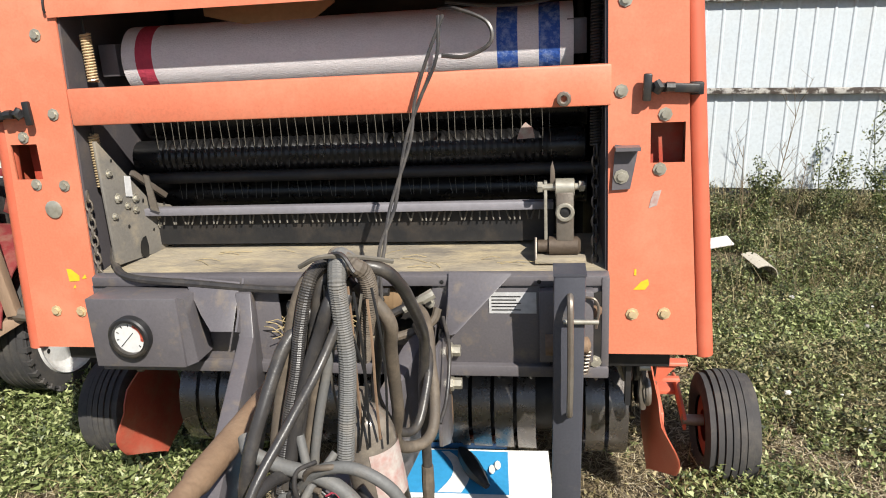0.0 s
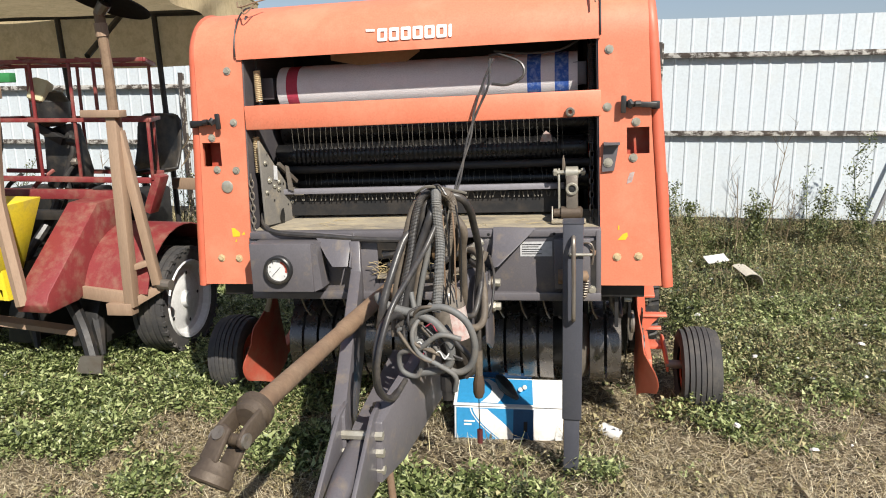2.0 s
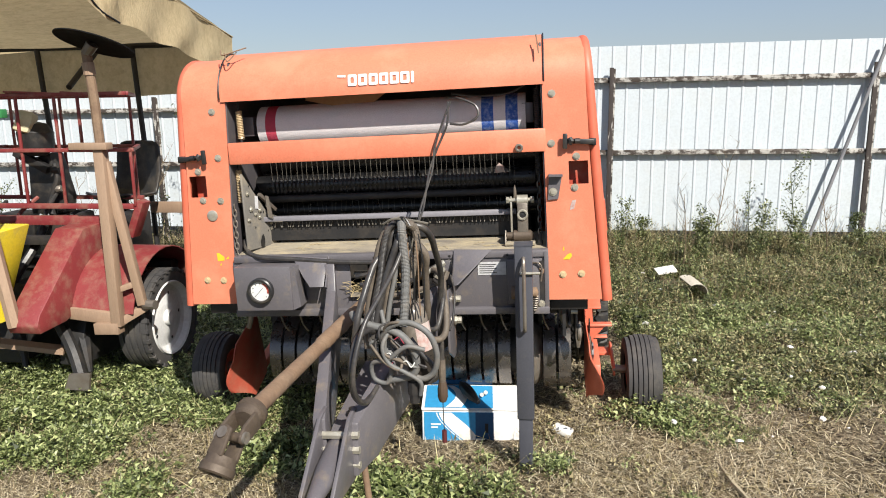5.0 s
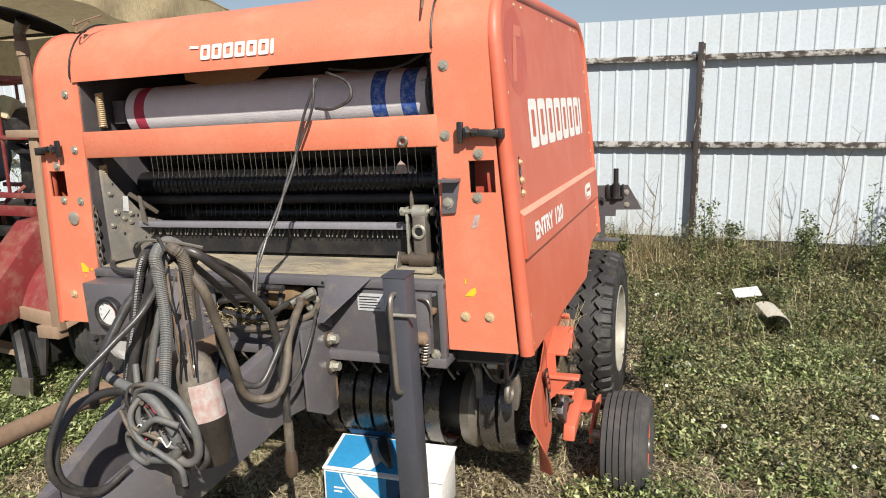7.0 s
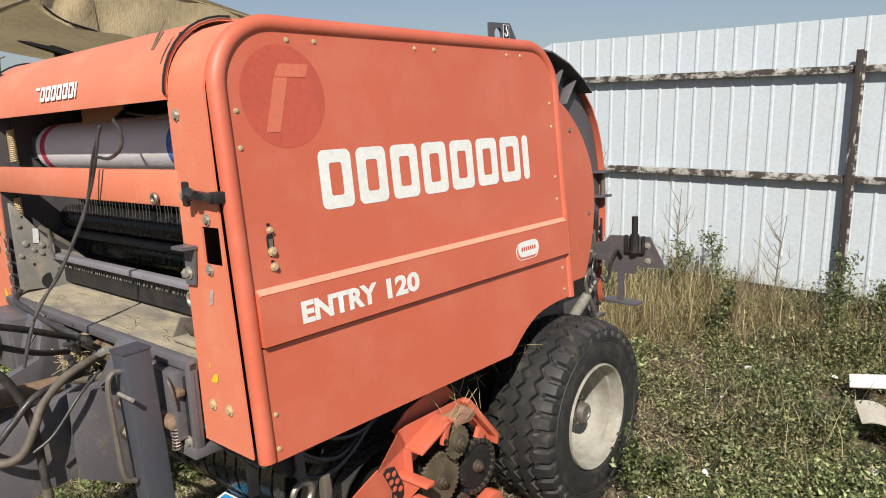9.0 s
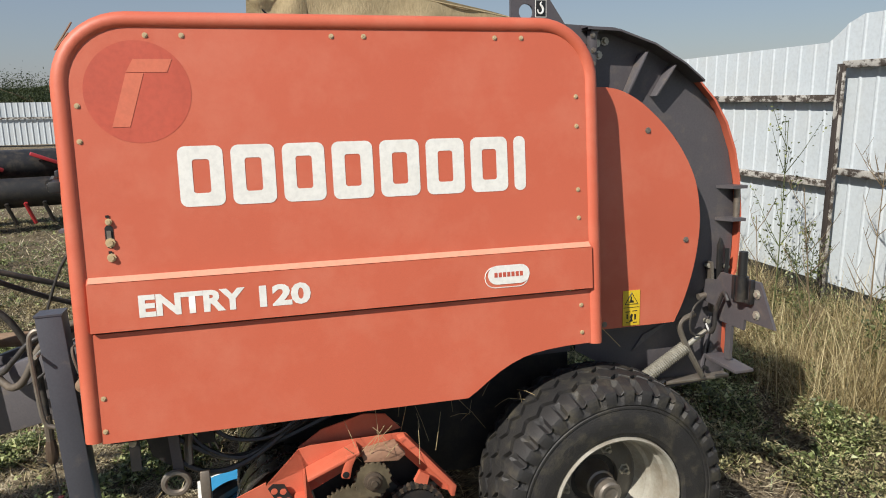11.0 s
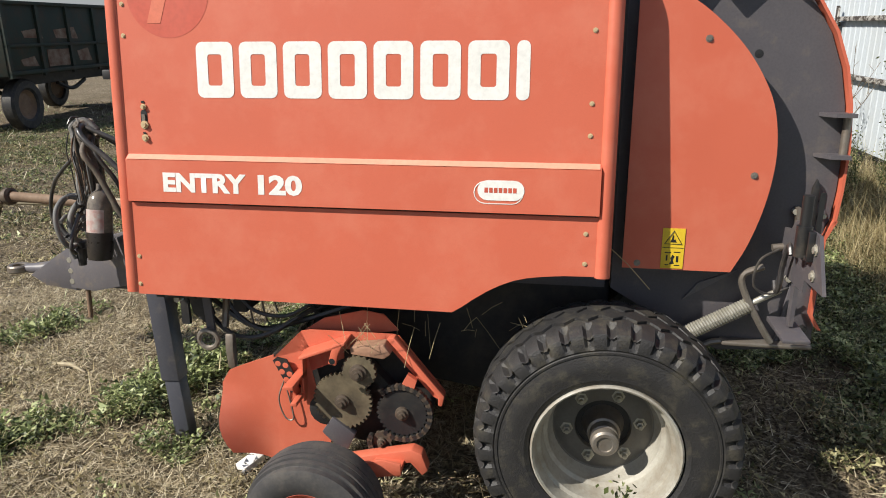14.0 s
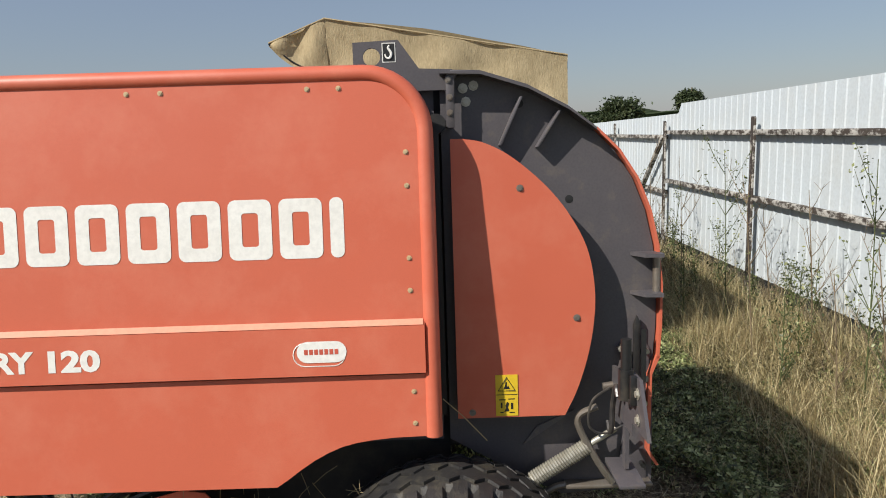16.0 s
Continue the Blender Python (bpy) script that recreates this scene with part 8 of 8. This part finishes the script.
v, f = leaf_sheet(pl, 8, 0.028, 0.09, 0.03)
tagged(new("withered_weeds", raw("withered_weeds", v, f, DRYLEAF)), "brown withered litter on the open yard", "weeds", kind="stuff")


def bank_at(x, y):
    """Shaggy growth right of the machine and under the fence."""
    t = np.clip((x - 0.9) / 0.8, 0, 1) * np.clip((y - 1.5) / 1.3, 0, 1) * np.clip(0.6 + 1.3 * fbm(x, y, 2.2, 51), 0, 1)
    return np.maximum(t, 0.8 * np.clip((y - 4.0) / 0.3, 0, 1) * np.clip(0.7 + fbm(x, y, 3.0, 52), 0, 1))


pl = scatter(20000, -6.5, 6.5, 1.2, 4.6, bank_at)
v, f = leaf_sheet(pl, 20, 0.021, 0.07, 0.20)
tagged(new("weeds", raw("weeds", v, f, BUSHLEAF)), "knee-high dark green weeds under the fence", "weeds", kind="stuff")
pl = scatter(12000, -6.5, 6.5, 1.4, 4.6, lambda x, y: np.maximum(bank_at(x, y), 0.5 * np.clip((y - 3.4) / 0.4, 0, 1)))
v, f = leaf_sheet(pl, 14, 0.021, 0.08, 0.20)
tagged(new("withered_weeds", raw("withered_weeds", v, f, DRYLEAF)), "brown withered weeds under the fence", "weeds", kind="stuff")


def blades(pts, length, width, lean, lift):
    """Thin bent blades: two quads each."""
    n = len(pts)
    x, y = pts[:, 0], pts[:, 1]
    b = np.stack([x, y, ground_z(x, y) + lift * RG.uniform(0, 1, n)], 1)
    a = RG.uniform(0, 6.283, n)
    ln = length * RG.uniform(0.4, 1.2, n)
    th = np.clip(RG.normal(lean, 0.3, n), 0.03, 1.54)
    h = np.stack([np.cos(a), np.sin(a), np.zeros(n)], 1)
    up = np.array([0, 0, 1.0])
    d1 = h * np.sin(th)[:, None] + up * np.cos(th)[:, None]
    th2 = np.clip(th + RG.uniform(0.1, 0.6, n) * (lean < 1.2), 0, 1.57)
    d2 = h * np.sin(th2)[:, None] + up * np.cos(th2)[:, None]
    s_ = np.stack([-np.sin(a), np.cos(a), np.zeros(n)], 1) * (width * RG.uniform(0.6, 1.3, n))[:, None]
    m_ = b + d1 * (ln * 0.5)[:, None]
    t_ = m_ + d2 * (ln * 0.5)[:, None]
    v_ = np.stack([b - s_, b + s_, m_ + s_ * 0.8, m_ - s_ * 0.8, t_ + s_ * 0.2, t_ - s_ * 0.2], 1).reshape(-1, 3)
    k = 6 * np.arange(n)[:, None]
    return v_, np.concatenate([k + np.array([0, 1, 2, 3]), k + np.array([3, 2, 4, 5])])


pts = scatter(300000, -2.5, 3.0, -2.4, 1.3, lambda x, y: np.clip(1.05 - 0.75 * green_at(x, y), 0.14, 1) * fade(x, y) * np.clip(0.65 + 0.8 * fbm(x, y, 4.0, 61), 0.15, 1) * np.clip((3.0 - x) / 0.9, 0, 1) * np.clip((y + 2.4) / 0.7, 0, 1) * np.clip((x + 2.5) / 0.5, 0, 1) * np.clip((1.3 - y) / 0.3, 0, 1))
v, f = blades(pts, 0.055, 0.0014, 1.44, 0.020)
tagged(new("straw", raw("straw", v, f, STRAW)), "loose dry straw strewn over the soil", "straw", kind="stuff")
pts = scatter(110000, -5.0, 5.5, -4.2, 4.4, lambda x, y: np.clip(1.0 - 0.75 * green_at(x, y), 0.14, 1) * fade(x, y) * ((x < -2.2) | (x > 2.4) | (y < -1.9) | (y > 1.1)))
v, f = blades(pts, 0.070, 0.0018, 1.42, 0.03)
tagged(new("straw", raw("straw", v, f, STRAW)), "dry straw among the weeds", "straw", kind="stuff")
pts = scatter(30000, -4.5, 5.5, -4.0, 4.0, lambda x, y: np.clip(0.35 + 0.9 * fbm(x, y, 3.1, 63), 0.05, 1) * fade(x, y))
v, f = blades(pts, 0.13, 0.0019, 1.36, 0.07)
tagged(new("straw", raw("straw", v, f, DRYGRASS)), "longer pale straws lying on the weeds", "straw", kind="stuff")
pts = scatter(50000, -13, 11, -12, 3, lambda x, y: (0.8 - 0.6 * green_at(x, y)) * (1 - fade(x, y)))
v, f = blades(pts, 0.15, 0.004, 1.3, 0.03)
tagged(new("straw", raw("straw", v, f, STRAW)), "dry straw in the open yard", "straw", kind="stuff")


def tall_at(x, y):
    edge = np.where(x < 0.3, 3.15 - 0.12 * np.clip(x, -3, 0), 3.45 + 0.25 * np.clip(x - 0.3, 0, 2))
    t = np.clip((y - edge) / 0.45, 0, 1) * np.clip((2.4 - x) / 1.4, 0.20, 1)
    return np.clip(t * (0.75 + 0.7 * fbm(x, y, 2.3, 31)) * np.clip(0.8 + 0.8 * fbm(x, y, 7.0, 32), 0.1, 1), 0, 1)


pts = scatter(260000, -9.5, 6.5, 2.8, 4.58, tall_at)
v, f = blades(pts, 0.285, 0.0015, 0.72, 0.0)
tagged(new("dry_grass", raw("dry_grass", v, f, DRYGRASS)), "tall dry yellow grass along the fence", "grass", kind="stuff")
pts = scatter(26000, -7.5, 1.6, 3.0, 4.56, lambda x, y: tall_at(x, y) * np.clip(0.5 + 1.2 * fbm(x, y, 3.0, 33), 0, 1))
v, f = blades(pts, 0.52, 0.0017, 0.50, 0.0)
tagged(new("dry_grass", raw("dry_grass", v, f, DRYGRASS)), "long bent dry stalks above the grass", "grass", kind="stuff")
pts = scatter(16000, -4, 6.5, 0.2, 4.5, lambda x, y: np.clip(0.15 + 0.9 * fbm(x, y, 1.9, 71), 0, 1) * np.clip((x - 1.0) / 0.5, 0, 1))
v, f = blades(pts, 0.17, 0.0017, 0.95, 0.0)
tagged(new("dry_grass", raw("dry_grass", v, f, DRYGRASS)), "bent dry grass among the weeds", "grass", kind="stuff")
pts = scatter(9000, -4.5, 4.6, -3.0, 4.5, lambda x, y: 0.5 * green_at(x, y))
v, f = blades(pts, 0.13, 0.0022, 0.6, 0.0)
tagged(new("grass", raw("grass", v, f, LEAF)), "green grass blades between the weeds", "grass", kind="stuff")


pts = scatter(9000, 0.8, 6.5, 1.2, 4.5, bank_at)
v, f = blades(pts, 0.30, 0.0022, 0.5, 0.0)
tagged(new("weed_stems", raw("weed_stems", v, f, DRYLEAF)), "brown stems standing in the weeds", "weeds", kind="stuff")


def tall_weed(x, y, h, seed, leaves, dead, where="beside the fence"):
    """A branching weed against the fence."""
    r = random.Random(seed)
    z0 = float(ground_z(np.array(x), np.array(y)))
    t = thing("tall_weed", "dead branching weed stalk " + where if dead else "tall green weed with small leaves " + where, "weed", pose(x, y, z0), group="weeds along the fence" if "fence" in where else "")
    g_ = G()
    tips = []
    top = Vector((r.uniform(-0.15, 0.15), r.uniform(-0.08, 0.05), h))
    stem = smooth_path([(0, 0, -0.02), top * 0.4 + Vector((r.uniform(-.03, .03), 0, 0)), top], 5)
    g_.tube(stem, [0.006 - 0.004 * i / len(stem) for i in range(len(stem))], 5)
    for k in range(13 if dead else 18):
        p = stem[int(len(stem) * r.uniform(0.25, 0.95))]
        a = r.uniform(0, 6.28)
        ln = h * r.uniform(0.15, 0.38)
        e = p + Vector((math.cos(a) * ln * 0.6, math.sin(a) * ln * 0.35, ln * 0.75))
        mid = p.lerp(e, 0.5) + Vector((0, 0, -0.02))
        g_.tube([p, mid, e], [0.003, 0.0022, 0.001], 4)
        tips += [p.lerp(e, q) for q in (0.35, 0.55, 0.75, 0.9, 1.0)]
        if dead:
            for _ in range(2):
                q = p.lerp(e, r.uniform(0.4, 0.9))
                g_.tube([q, q + Vector((r.uniform(-.08, .08), r.uniform(-.05, .05), r.uniform(.03, .12)))], [0.0018, 0.0008], 4)
    part("stem", g_, BARK if dead else mat_stem, t)
    if leaves:
        rg = np.random.default_rng(seed)
        c = np.array([list(q) for q in tips for _ in range(leaves)])
        c = c + rg.normal(0, 0.022, c.shape)
        n_ = len(c)
        d1 = rg.normal(0, 1, (n_, 3))
        d1 /= np.linalg.norm(d1, axis=1)[:, None]
        d2 = np.cross(d1, rg.normal(0, 1, (n_, 3)))
        d2 /= np.linalg.norm(d2, axis=1)[:, None]
        s_ = rg.uniform(0.007, 0.017, (n_, 1))
        v_ = np.stack([c - d1 * s_, c + d2 * s_ * 0.5, c + d1 * s_, c - d2 * s_ * 0.5], 1).reshape(-1, 3)
        lv = new("leaves", raw("leaves", v_, np.arange(4 * n_).reshape(-1, 4), BUSHLEAF))
        lv.parent = t


mat_stem = mat("green_stem", (0.09, 0.11, 0.04), 0.8, scale=20)
rw = random.Random(17)
for k in range(44):
    x = -6.5 + 11.2 * k / 43 + rw.uniform(-0.2, 0.2)
    dead = k % 3 == 2
    tall_weed(x, rw.uniform(3.7, 4.42), rw.uniform(0.45, 0.95) * (1.45 if dead else 1) * (0.62 if x > 0.4 else 1), 100 + k, 0 if dead else 9 if x > 0.2 else 3, dead)
for k, (x, y, h) in enumerate(((1.05, 4.2, 0.8), (2.7, 4.1, 0.6), (2.35, 4.2, 0.95), (3.2, 4.15, 0.8), (-1.9, 4.2, 1.25), (-2.9, 4.0, 1.35), (-0.4, 4.2, 1.2), (-1.2, 4.15, 1.5))):
    tall_weed(x, y, h, 300 + k, 4 if k % 2 else 0, k % 2 == 0)
tall_weed(1.20, 1.66, 0.30, 401, 5, False, "beside the road wheel")
tall_weed(1.26, 1.80, 0.22, 402, 5, False, "beside the road wheel")

# flecks of white litter and clods
for k in range(58):
    x, y = rw.uniform(1.15, 3.4), rw.uniform(-0.3, 3.9)
    s_ = rw.uniform(0.007, 0.022) * (1.4 if k % 9 == 0 else 1)
    z0 = float(ground_z(np.array(x), np.array(y)))
    gg = G().lathe([(-s_ * 0.35, 0.0005), (-s_ * 0.3, s_), (s_ * 0.2, s_ * 0.85), (s_ * 0.4, 0.0005)], (0, 0, 0), "z", 6)
    gg.v = [Vector((p.x * rw.uniform(0.6, 1.3), p.y * rw.uniform(0.5, 1.1), p.z)) for p in gg.v]
    pale = k % 3 > 0
    solo("paper_scrap" if pale else "clod", gg, BOXWHITE if pale else STONE, "small torn white scrap among the weeds" if pale else "small pale clod among the weeds", "litter" if pale else "clod", pose(x, y, z0 + (0.075 if pale else 0.03), rw.uniform(-25, 25), rw.uniform(-20, 20), rw.uniform(0, 360)), "scraps in the grass" if pale else "clods in the grass")
for k, (x, y, a, ln) in enumerate(((2.3, -0.75, 20, 0.5), (2.0, -0.55, 60, 0.35), (0.1, -1.0, 75, 0.25), (1.5, -0.2, 100, 0.4), (-0.9, -0.9, 15, 0.3))):
    z0 = float(ground_z(np.array(x), np.array(y)))
    solo("dry_stalk", G().tube([(-ln / 2, 0, 0.02), (0, 0.02, 0.03), (ln / 2, 0, 0.02)], [0.008, 0.011, 0.004], 6), mat("pale_stalk", (0.45, 0.38, 0.25), 0.8, scale=20) if k == 0 else bpy.data.materials["pale_stalk"], "pale dry stalk lying on the soil", "stalk", pose(x, y, z0, 0, 0, a), "dry stalks")
